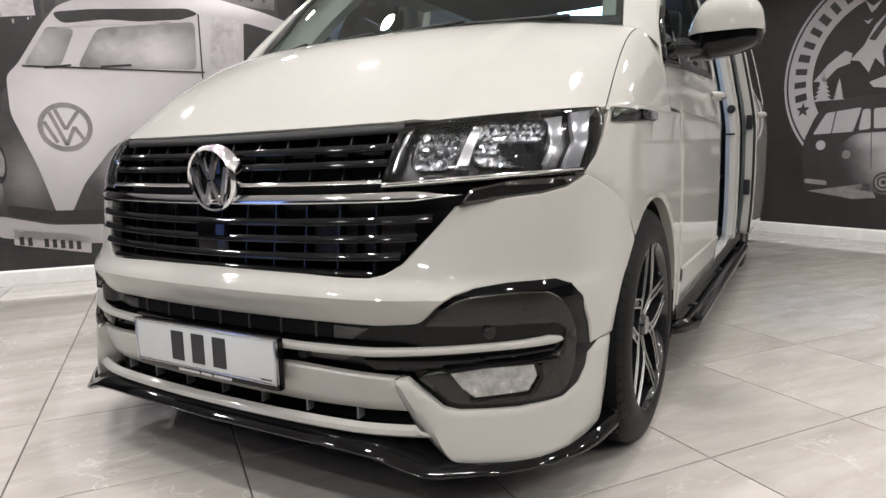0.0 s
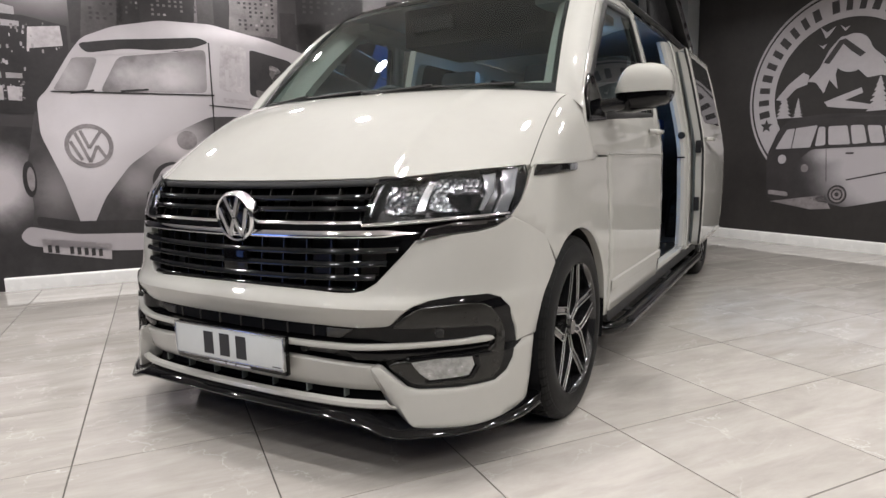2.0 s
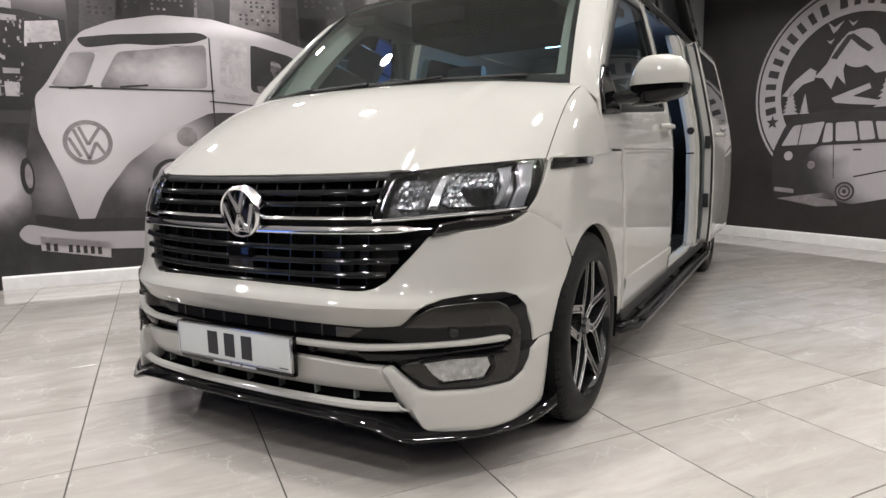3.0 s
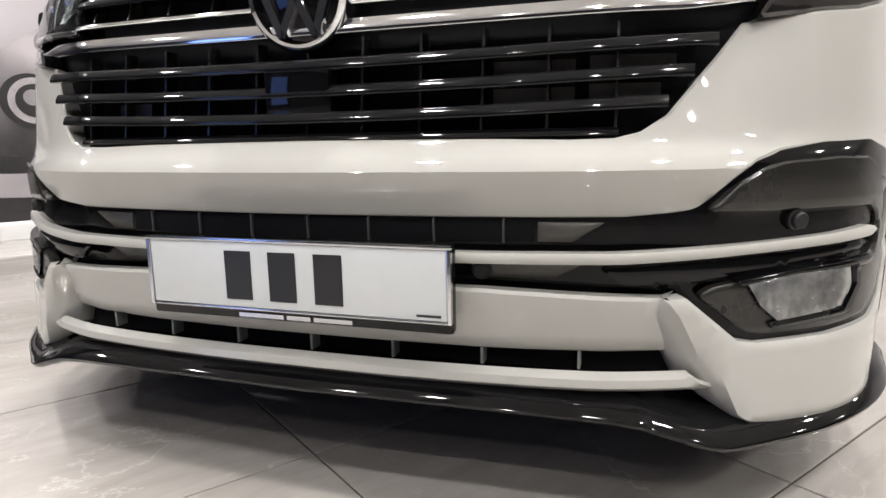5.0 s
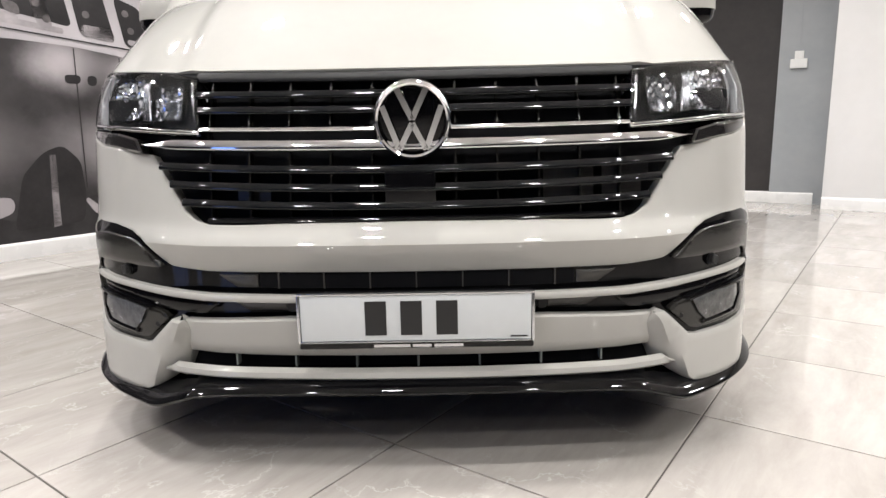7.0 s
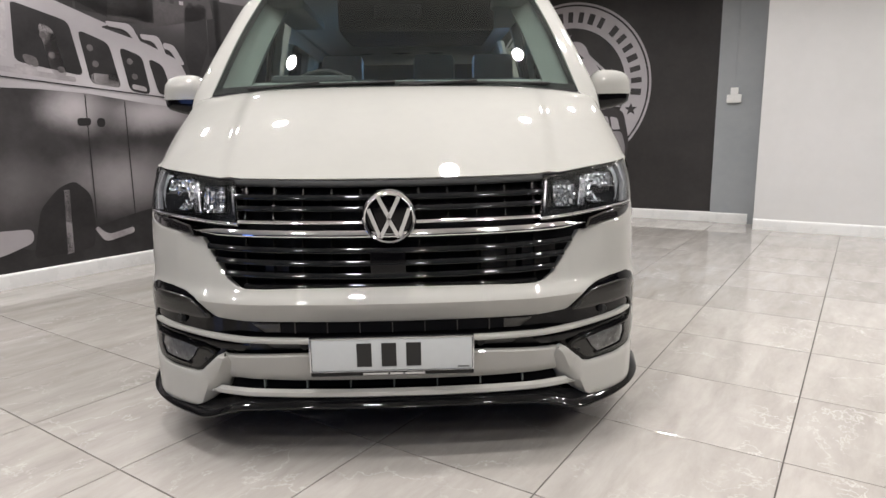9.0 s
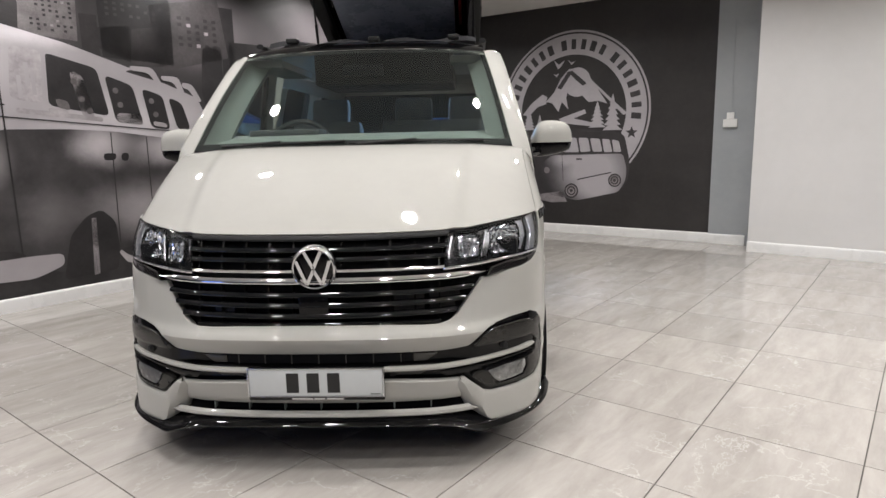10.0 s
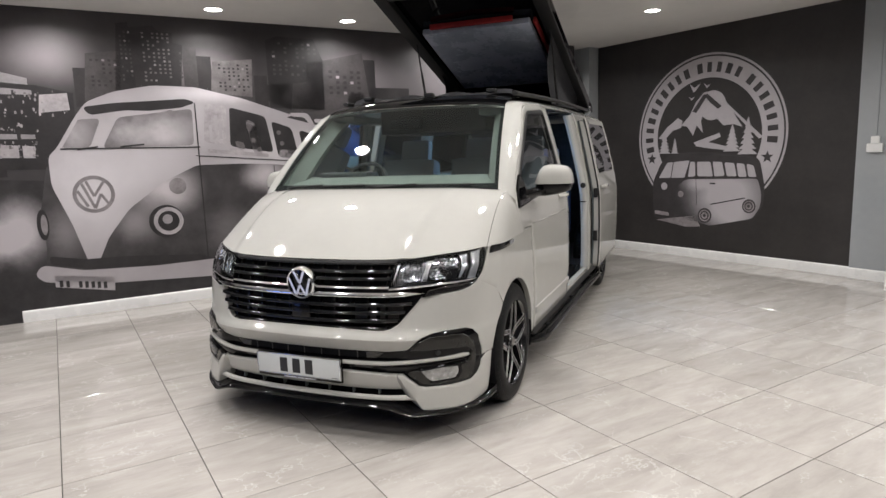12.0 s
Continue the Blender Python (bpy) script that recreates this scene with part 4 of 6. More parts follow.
# plan of the nose: half-width against depth, and how far the nose leans back with height
NOSE = [(0, 0.030), (0.15, 0.032), (0.3, 0.040), (0.42, 0.052), (0.5, 0.067), (0.6, 0.103), (0.7, 0.160), (0.8, 0.231), (0.87, 0.305), (0.915, 0.395), (0.940, 0.50), (0.952, 0.60), (0.957, 0.75)]
LEAN_BACK = [(0.0, 0.012), (0.2, 0.004), (0.35, 0.0), (0.5, 0.0), (0.56, 0.006), (0.6, 0.03), (0.7, 0.045), (0.8, 0.06), (0.88, 0.085), (0.93, 0.115), (0.98, 0.165), (1.05, 0.26)]


def smooth_curve(points, fine=12):
    """Catmull-Rom through points."""
    p = [np.array(q, float) for q in points]
    p = [2 * p[0] - p[1]] + p + [2 * p[-1] - p[-2]]
    out = []
    for a, b, c, d in zip(p, p[1:], p[2:], p[3:]):
        for k in range(fine):
            t = k / fine
            out.append(0.5 * (2 * b + (c - a) * t + (2 * a - 5 * b + 4 * c - d) * t * t + (3 * b - a - 3 * c + d) * t ** 3))
    return np.array(out + [p[-2]])


nose_xy = smooth_curve(NOSE)
nose_s = np.concatenate([[0], np.cumsum(np.linalg.norm(np.diff(nose_xy, axis=0), axis=1))])
lean_zy = smooth_curve(LEAN_BACK)
S_END, Y_END = float(nose_s[-1]), float(nose_xy[-1, 1])


def s_at(x):
    """Run along the nose at half-width x."""
    return float(np.interp(x, nose_xy[:, 0], nose_s))


def s_side(y):
    """Run along the nose where the flank is y deep."""
    return float(np.interp(y, nose_xy[:, 1], nose_s)) if y < Y_END else S_END + y - Y_END


def flank(z):
    """Half-width of the flank at height z."""
    return float(np.interp(z, [0.15, 0.3, 0.5, 0.75, 0.97, 1.0, 1.08, 1.2, 1.5, 1.72, 1.80, 1.86, 1.9], [0.930, 0.945, 0.955, 0.957, 0.953, 0.955, 0.948, 0.930, 0.872, 0.822, 0.800, 0.768, 0.70]))


def nose(s, z):
    a = abs(s)
    if a <= S_END:
        x, y = float(np.interp(a, nose_s, nose_xy[:, 0])), float(np.interp(a, nose_s, nose_xy[:, 1]))
    else:
        x, y = 0.957, Y_END + a - S_END
    fade = min(1.0, max(0.0, (S_END - 0.02 - a) / 0.28))
    y += float(np.interp(z, lean_zy[:, 0], lean_zy[:, 1])) * fade
    side = min(1.0, max(0.0, (a - 0.9) / 0.25))
    x += (flank(z) - 0.957) * side
    return (math.copysign(x, s), y, z)


def pts(*xz):
    """Outline points given by half-width and height, on the nose's own run."""
    return [(s_at(x), z) for x, z in xz]


WHEEL_Y, WHEEL_Z, ARCH = 0.877, 0.350, 0.388


def arch(a0, a1, n=10, cy=WHEEL_Y, r=ARCH):
    return [(cy - r * math.cos(radians(a0 + (a1 - a0) * k / n)), WHEEL_Z + r * math.sin(radians(a0 + (a1 - a0) * k / n))) for k in range(n + 1)]


def front_skin(name, half, material, label="", holes=(), **kw):
    """A part that spans the nose, from its right-hand half."""
    bm = bmesh.new()
    sheet(bm, both(half), nose, [both(h) if h[0][0] < 1e-6 else h for h in holes], **kw)
    return part(name, bm, material, van, label)


def pair_skin(name, poly, material, label="", parents=None, place=nose, **kw):
    """The same part on the right and on the left."""
    made = []
    for k, q in enumerate((poly, flip(poly))):
        bm = bmesh.new()
        sheet(bm, q, place, **kw)
        made.append(part(name, bm, material, parents[k] if parents else van, label))
    return made


arch_front = [(s_side(y), z) for y, z in arch(49, 12, 8)]
GRILLE_EDGE = pts((0.30, 0.600), (0.42, 0.597), (0.480, 0.598), (0.515, 0.606), (0.549, 0.628), (0.590, 0.680), (0.634, 0.737), (0.648, 0.757))
FOG_EDGE = pts((0.594, 0.491), (0.640, 0.535), (0.672, 0.562), (0.705, 0.575), (0.771, 0.583), (0.850, 0.585), (0.880, 0.572), (0.899, 0.540), (0.911, 0.470), (0.914, 0.420))
FOG_LOW = pts((0.912, 0.370), (0.903, 0.335), (0.880, 0.309), (0.800, 0.300), (0.689, 0.300), (0.660, 0.306), (0.586, 0.374))
INDICATOR_LOW = pts((0.667, 0.760), (0.761, 0.774), (0.820, 0.781), (0.862, 0.794), (0.893, 0.822))

# bumper: from the grille's lower edge down to the upper slot, round to the wheel arch
bumper_half = [(0, 0.602)] + GRILLE_EDGE + INDICATOR_LOW + [(s_side(0.53), 0.745)] + arch_front + [(s_side(0.497), 0.425)] + [(s_at(0.925), 0.425)] + FOG_EDGE[::-1] + pts((0.50, 0.483), (0.3, 0.482)) + [(0, 0.481)]


CREASE = 0.553


def bumper_place(s, z):
    """The bumper's blade: an upper face, a sharp crease, and a lower face that tucks back to the slot."""
    x, y, zz = nose(s, z)
    mid = min(1, max(0, (0.75 - abs(x)) / 0.15))
    tuck = (CREASE - z) * 0.62 if z < CREASE else (z - CREASE) * 0.22
    return (x, y + (tuck - 0.007) * mid, zz)


bm = bmesh.new()
sheet(bm, both(bumper_half), bumper_place, step=0.011, rim=0.003, depth=0.03, folds=[np.array([(s, CREASE) for s in np.linspace(-s_at(0.63), s_at(0.63), 120)])])
bumper = part("bumper", bm, PAINT, van, "stone-white painted bumper with a crease along it")
bumper.data.set_sharp_from_angle(angle=radians(17))

# lower body kit: a centre blade and two horns
bm = bmesh.new()
sheet(bm, both([(0, 0.382)] + pts((0.3, 0.381), (0.56, 0.371), (0.57, 0.335), (0.56, 0.284), (0.3, 0.281)) + [(0, 0.281)]), lambda s, z: (lambda p: (p[0], p[1] + 0.004 + 0.02 * max(0, (0.365 - z) / 0.07), p[2]))(nose(s, z)), step=0.03, rim=0.004, depth=0.02)
part("lower_blade", bm, PAINT, van, "white painted centre blade of the body kit")


def horn_place(s, z):
    x, y, zz = nose(s, z)
    inner = 0.505 + max(0.0, (0.372 - z)) * 0.62
    k = min(1.0, max(0.0, (abs(x) - inner) / 0.055))
    low = max(0.0, (0.30 - z) / 0.12)
    fade = min(1.0, max(0.0, (0.95 - abs(x)) / 0.05))
    return (x, y + 0.03 - 0.048 * k * fade - 0.012 * low * k * fade - 0.03 * (1 - fade), zz)


HORN = pts((0.552, 0.372), (0.586, 0.374)) + FOG_LOW[::-1][1:] + pts((0.914, 0.40)) + [(s_at(0.927), 0.422), (s_side(0.494), 0.422)] + [(s_side(0.482), 0.30), (s_side(0.475), 0.21), (s_side(0.44), 0.197)] + pts((0.890, 0.183), (0.800, 0.173), (0.72, 0.174), (0.655, 0.184), (0.615, 0.205), (0.580, 0.240), (0.535, 0.330))
pair_skin("body_kit_horn", HORN, PAINT, "white painted corner of the body kit", place=horn_place, step=0.022, rim=0.005, depth=0.03)

# lower bar under the bottom slot
bm = bmesh.new()
sheet(bm, both([(0, 0.263)] + pts((0.3, 0.263), (0.590, 0.263), (0.640, 0.232), (0.3, 0.230)) + [(0, 0.229)]), lambda s, z: (lambda p: (p[0], p[1] + 0.004 - 0.016 * math.sin(math.pi * min(1, max(0, (z - 0.229) / 0.034))), p[2]))(nose(s, z)), step=0.012, rim=0.003, depth=0.012)
part("lower_bar", bm, PAINT, van, "white painted bar across the bottom intake")
# near-black sheet stands in for the dark hollow of the bottom intake
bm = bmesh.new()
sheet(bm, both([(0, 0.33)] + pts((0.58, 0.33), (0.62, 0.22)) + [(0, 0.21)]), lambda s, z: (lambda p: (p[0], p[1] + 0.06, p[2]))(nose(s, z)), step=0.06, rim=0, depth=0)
part("bottom_intake", bm, DEEP_BLACK, van, "near-black sheet standing in for the intake's dark hollow")
for k in range(-3, 4):
    bm = bmesh.new()
    x = 0.146 * k
    y = nose(math.copysign(s_at(abs(x)), x), 0.28)[1]
    block(bm, x - 0.002, x + 0.002, y + 0.030, y + 0.055, 0.255, 0.296)
    part("intake_rib", bm, TRIM_GREY, van)

# black panel behind slots and fog lamps
INSERT = [(0, 0.495)] + pts((0.3, 0.495), (0.56, 0.497)) + pts((0.640, 0.545), (0.672, 0.572), (0.705, 0.585), (0.771, 0.593), (0.860, 0.592), (0.905, 0.55), (0.918, 0.46), (0.916, 0.37), (0.905, 0.325), (0.880, 0.300), (0.689, 0.291), (0.650, 0.300), (0.57, 0.366), (0.3, 0.368)) + [(0, 0.368)]


def insert_place(s, z):
    """The insert: a ledge over the slots at the corners, slots sunk deeper."""
    x, y, zz = nose(s, z)
    a = abs(x)
    slot = 0.455 + 0.012 * min(1, max(0, (a - 0.55) / 0.3))
    sunk = 0.048 - 0.028 * min(1, max(0, (a - 0.52) / 0.10))
    if a > 0.62:
        k = min(1, (a - 0.62) / 0.05)
        d = abs(z - (slot - 0.005)) / 0.055
        ledge = min(1.0, max(0.0, (d - 0.75) / 0.35))
        sunk = 0.020 * (1 - k) + k * (0.018 - 0.016 * ledge)
    return (x, y + sunk, zz)


bm = bmesh.new()
sheet(bm, both(INSERT), insert_place, step=0.016, rim=0.0, depth=0.0)
insert = part("bumper_insert", bm, GLOSS_BLACK, van, "gloss black insert round slots and fog lamps")

# dark grey surrounds: above the slots, down the outer corner and round the fog lamp
CHEEK = pts((0.612, 0.493), (0.652, 0.532), (0.684, 0.553), (0.715, 0.561), (0.800, 0.566), (0.846, 0.563), (0.868, 0.545), (0.886, 0.495), (0.894, 0.440), (0.892, 0.380), (0.884, 0.340), (0.868, 0.318), (0.800, 0.309), (0.695, 0.309), (0.668, 0.316), (0.602, 0.373),
            (0.620, 0.386), (0.700, 0.397), (0.800, 0.405), (0.860, 0.413), (0.875, 0.430), (0.875, 0.470), (0.860, 0.488), (0.800, 0.490), (0.700, 0.490))
pair_skin("fog_surround", soften(CHEEK, 0.008, 2), SURROUND, "satin dark grey surround", place=lambda s, z: (lambda p: (p[0], p[1] - 0.003 + 0.10 * max(0.0, 0.555 - z) * (z > 0.45), p[2]))(nose(s, z)), step=0.014, rim=0.003, depth=0.014)

# dark lower slot seen beside the plate, with its own blades
for sgn in (1, -1):
    poly = pts((0.46, 0.418), (0.60, 0.424), (0.80, 0.433), (0.858, 0.436), (0.858, 0.418), (0.80, 0.409), (0.62, 0.390), (0.50, 0.388))
    bm = bmesh.new()
    sheet(bm, poly if sgn > 0 else flip(poly), lambda s, z: (lambda p: (p[0], p[1] + 0.010, p[2]))(nose(s, z)), step=0.02, rim=0.003, depth=0.012)
    part("slot_blade", bm, GLOSS_BLACK, van, "gloss black blade under the white strip")

# white strip that runs across through the slots
STRIP = [(0, 0.437)] + pts((0.3, 0.436), (0.5, 0.438), (0.6, 0.442), (0.712, 0.447), (0.80, 0.452), (0.852, 0.458), (0.868, 0.454), (0.872, 0.446), (0.862, 0.440), (0.80, 0.436), (0.712, 0.432), (0.6, 0.427), (0.5, 0.422), (0.3, 0.420)) + [(0, 0.420)]
front_skin("bumper_strip", STRIP, PAINT, "thin white strip across the bumper", step=0.012, rim=0.003, depth=0.02, lift=0.003)
# dark inner frames of the upper slot; near-black sheet stands in for its hollow
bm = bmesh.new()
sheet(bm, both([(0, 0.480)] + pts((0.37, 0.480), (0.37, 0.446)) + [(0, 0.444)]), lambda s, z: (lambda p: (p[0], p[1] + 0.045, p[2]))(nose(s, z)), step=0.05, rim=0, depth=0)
part("slot_backing", bm, DEEP_BLACK, van, "dark intake slot")
for k in range(-3, 4):
    bm = bmesh.new()
    x = 0.108 * k
    y = nose(math.copysign(s_at(abs(x)), x), 0.46)[1]
    block(bm, x - 0.0015, x + 0.0015, y + 0.040, y + 0.048, 0.444, 0.481)
    part("slot_rib", bm, PAD_GREY, van)
for sgn in (1, -1):
    for z0, z1, x0, x1 in ((0.447, 0.476, 0.375, 0.47), (0.392, 0.416, 0.30, 0.445)):
        poly = pts((x0, z1), (x1, z1), (x1 - 0.045, z0), (x0, z0))
        bm = bmesh.new()
        sheet(bm, poly if sgn > 0 else flip(poly), lambda s, z: (lambda p: (p[0], p[1] + 0.040, p[2]))(nose(s, z)), step=0.03, rim=0.002, depth=0.01)
        part("slot_blank", bm, PAD_GREY, van, "satin black blanking plate")
    for x, z in ((0.735, 0.474), (0.292, 0.404)):
        y = nose(s_at(x), z)[1]
        e = 0.01
        n = Vector((nose(s_at(x) + e, z)[0] - nose(s_at(x) - e, z)[0], nose(s_at(x) + e, z)[1] - nose(s_at(x) - e, z)[1], 0)).normalized()
        turn = math.degrees(math.atan2(n.y, n.x)) * sgn
        bm = bmesh.new()
        lathe(bm, [(0.001, 0.012), (0.010, 0.012), (0.0125, 0.010), (0.013, 0.003), (0.0155, 0.002), (0.0155, -0.012)], 24, pose(sgn * x, y + (0.013 if x > 0.5 else 0.036), z, 90, 0, turn))
        part("parking_sensor", bm, MATT_BLACK, van, "round parking sensor")

# fog lamps
for sgn in (1, -1):
    poly = pts((0.668, 0.388), (0.74, 0.398), (0.822, 0.402), (0.828, 0.372), (0.816, 0.340), (0.760, 0.330), (0.715, 0.329), (0.690, 0.352))
    lamp_poly = poly if sgn > 0 else flip(poly)
    bm = bmesh.new()
    sheet(bm, lamp_poly, lambda s, z: (lambda p: (p[0], p[1] - 0.0078 + 0.0012 * math.sin(s * 420), p[2]))(nose(s, z)), step=0.008, rim=0, depth=0)
    fog = part("fog_lamp", bm, FOG_BOWL, van, "clear fog lamp with a faceted reflector")
    bm = bmesh.new()
    sheet(bm, lamp_poly, lambda s, z: (lambda p: (p[0], p[1] - 0.012, p[2]))(nose(s, z)), step=0.02, rim=0.003, depth=0.01)
    part("lens", bm, LAMP_GLASS, fog)
    wide = pts((0.705, 0.328), (0.816, 0.338), (0.832, 0.372), (0.828, 0.402), (0.842, 0.404), (0.846, 0.368), (0.828, 0.326), (0.71, 0.318))
    bm = bmesh.new()
    sheet(bm, wide if sgn > 0 else flip(wide), lambda s, z: (lambda p: (p[0], p[1] - 0.014, p[2]))(nose(s, z)), step=0.015, rim=0.004, depth=0.03)
    part("bezel", bm, GLOSS_BLACK, fog)
    edge = pts((0.655, 0.393), (0.74, 0.404), (0.862, 0.412), (0.872, 0.405), (0.862, 0.398), (0.74, 0.397), (0.662, 0.386))
    bm = bmesh.new()
    sheet(bm, edge if sgn > 0 else flip(edge), lambda s, z: (lambda p: (p[0], p[1] - 0.010, p[2]))(nose(s, z)), step=0.01, rim=0.002, depth=0.02)
    part("brow", bm, GLOSS_BLACK, fog)
    bm = bmesh.new()
    lathe(bm, [(0.0005, 0.004), (0.006, 0.004), (0.007, 0.0)], 16, pose(sgn * 0.635, nose(s_at(0.635), 0.36)[1] + 0.0, 0.352, 90, 0, 0))
    part("cap", bm, MATT_BLACK, fog)

# front splitter lip
LIP = [(0, -0.018, 0.196), (0.3, -0.006, 0.194), (0.5, 0.012, 0.186), (0.565, 0.022, 0.172), (0.635, 0.045, 0.150), (0.70, 0.092, 0.145), (0.80, 0.172, 0.146), (0.88, 0.262, 0.152), (0.93, 0.36, 0.160), (0.955, 0.47, 0.172)]
lip_curve = smooth_curve(LIP, 8)
rows = []
for x, y, z in list(lip_curve[::-1] * np.array([-1, 1, 1])) + list(lip_curve[1:]):
    inward = Vector((-x * 0.35, 1.0, 0)).normalized()
    p = Vector((x, y + 0.012, z + 0.013))
    rows.append([p + inward * 0.17 + Vector((0, 0, 0.044)), p + inward * 0.07 + Vector((0, 0, 0.038)), p + inward * 0.026 + Vector((0, 0, 0.022)), p + inward * 0.004 + Vector((0, 0, 0.012)), p + Vector((0, 0, 0.006)), p + inward * 0.003 + Vector((0, 0, 0.0)), p + inward * 0.012 + Vector((0, 0, -0.005)), p + inward * 0.17 + Vector((0, 0, -0.002))])
bm = bmesh.new()
loft(bm, rows)
part("splitter_lip", bm, GLOSS_BLACK, van, "gloss black front splitter lip")

# ---- grille
GRILLE = [(0, 0.944)] + pts((0.256, 0.945), (0.50, 0.947), (0.525, 0.93), (0.498, 0.80), (0.668, 0.792)) + GRILLE_EDGE[::-1] + [(0, 0.598)]
# near-black sheet stands in for the dark hollow behind the slats
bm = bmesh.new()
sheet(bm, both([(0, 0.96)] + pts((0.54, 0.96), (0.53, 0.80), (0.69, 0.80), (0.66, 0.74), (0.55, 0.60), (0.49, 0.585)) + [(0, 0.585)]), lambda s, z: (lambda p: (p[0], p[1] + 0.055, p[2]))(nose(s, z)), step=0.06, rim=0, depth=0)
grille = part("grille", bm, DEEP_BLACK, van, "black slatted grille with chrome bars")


def reach(z):
    """Half-width of the grille opening at height z."""
    if z > 0.795:
        return float(np.interp(z, [0.80, 0.94], [0.500, 0.528]))
    return float(np.interp(z, [0.598, 0.61, 0.628, 0.68, 0.737, 0.765, 0.79], [0.47, 0.52, 0.55, 0.592, 0.635, 0.655, 0.668]))


def slat(name, zc, tall, deep, material, x_end, proud=0.0, taper=False, label="", droop=0.007, parent=None):
    """A bar across the nose with a rounded front."""
    rows, n = [], 36
    for k in range(-n, n + 1):
        x = x_end * k / n
        h = tall / 2
        if taper and abs(x) > x_end - 0.10:
            h *= max(0.08, (x_end - abs(x)) / 0.10)
        z = zc + droop * (abs(x) / 0.5) ** 2
        p = nose(math.copysign(s_at(abs(x)), x), z)
        y = p[1] - proud
        # an upper face that leans back, a rounded nose below it
        curve = [(p[0], y + d, z + h * k2) for d, k2 in ((0.0085, 1.0), (0.0066, 0.78), (0.0042, 0.45), (0.0023, 0.12), (0.0009, -0.2), (0.0, -0.55), (0.0010, -0.88), (0.0040, -1.0))]
        rows.append([(p[0], y + deep, z + h * 0.9)] + curve + [(p[0], y + deep, z - h * 0.8)])
    bm = bmesh.new()
    loft(bm, rows)
    return part(name, bm, material, parent or grille, label)


for zc in (0.889, 0.853):
    slat("slat", zc, 0.017, 0.040, SLAT_BLACK, reach(zc) - 0.004, 0.001, droop=0.005)
slat("top_trim", 0.930, 0.022, 0.05, MATT_BLACK, 0.52, -0.006)
for zc in (0.718, 0.677, 0.636):
    slat("slat", zc, 0.018, 0.040, SLAT_BLACK, reach(zc) - 0.006, 0.001, droop=0.009)
slat("bottom_trim", 0.606, 0.012, 0.03, GLOSS_BLACK, 0.485, -0.004, droop=0.0)
slat("chrome_bar", 0.811, 0.011, 0.02, CHROME, 0.500, 0.002, droop=0.005, label="thin chrome bar")
slat("chrome_bar", 0.773, 0.023, 0.02, CHROME, 0.672, 0.004, taper=True, droop=0.006, label="wide chrome bar with pointed ends")
for z0, z1, n in ((0.82, 0.93, 7), (0.60, 0.76, 8)):
    for k in range(-n, n + 1):
        x = 0.096 * k
        if abs(x) < reach((z0 + z1) / 2) - 0.03:
            bm = bmesh.new()
            y0, y1 = nose(math.copysign(s_at(abs(x)), x), z0)[1], nose(math.copysign(s_at(abs(x)), x), z1)[1]
            loft(bm, [[(x - 0.002, y0 + 0.022, z0), (x + 0.002, y0 + 0.022, z0), (x + 0.002, y0 + 0.05, z0), (x - 0.002, y0 + 0.05, z0)], [(x - 0.002, y1 + 0.022, z1), (x + 0.002, y1 + 0.022, z1), (x + 0.002, y1 + 0.05, z1), (x - 0.002, y1 + 0.05, z1)]], close=True)
            part("grille_rib", bm, SURROUND, grille)
for x0, x1, z0, z1 in ((0.30, 0.42, 0.640, 0.672), (0.30, 0.42, 0.682, 0.712), (0.44, 0.54, 0.645, 0.675), (0.44, 0.56, 0.686, 0.716), (-0.42, -0.34, 0.642, 0.672)):
    bm = bmesh.new()
    sheet(bm, [(math.copysign(s_at(abs(a)), a), b) for a, b in ((x0, z0), (x1, z0), (x1, z1), (x0, z1))], lambda s, z: (lambda p: (p[0], p[1] + 0.042, p[2]))(nose(s, z)), step=0.04, rim=0, depth=0)
    part("grille_blank", bm, PAD_GREY, grille, "blanking pad behind the slats, greyed for the floor it reflects")
bm = bmesh.new()
block(bm, -0.066, 0.050, nose(0, 0.67)[1] + 0.002, nose(0, 0.67)[1] + 0.05, 0.640, 0.712, 0.004)
part("radar_cover", bm, GLOSS_BLACK, grille, "gloss black square sensor cover")

# emblem: a chrome ring with crossing chevrons on a dark disc
emblem = part("emblem", lathe(bmesh.new(), [(0.002, 0.010), (0.05, 0.008), (0.082, 0.0), (0.084, -0.03)], 56, pose(0, nose(0, 0.827)[1] - 0.012, 0.827, 90 + 6, 0, 0)), GLOSS_BLACK, van, "round dark emblem disc with a chrome ring")
bm = bmesh.new()
lathe(bm, [(0.0745, 0.004), (0.0765, 0.014), (0.081, 0.017), (0.086, 0.013), (0.089, 0.004), (0.089, -0.02)], 56, pose(0, nose(0, 0.827)[1] - 0.012, 0.827, 96, 0, 0))
part("emblem_ring", bm, CHROME, emblem, "chrome ring")
em = pose(0, nose(0, 0.827)[1] - 0.012, 0.827, 96, 0, 0)
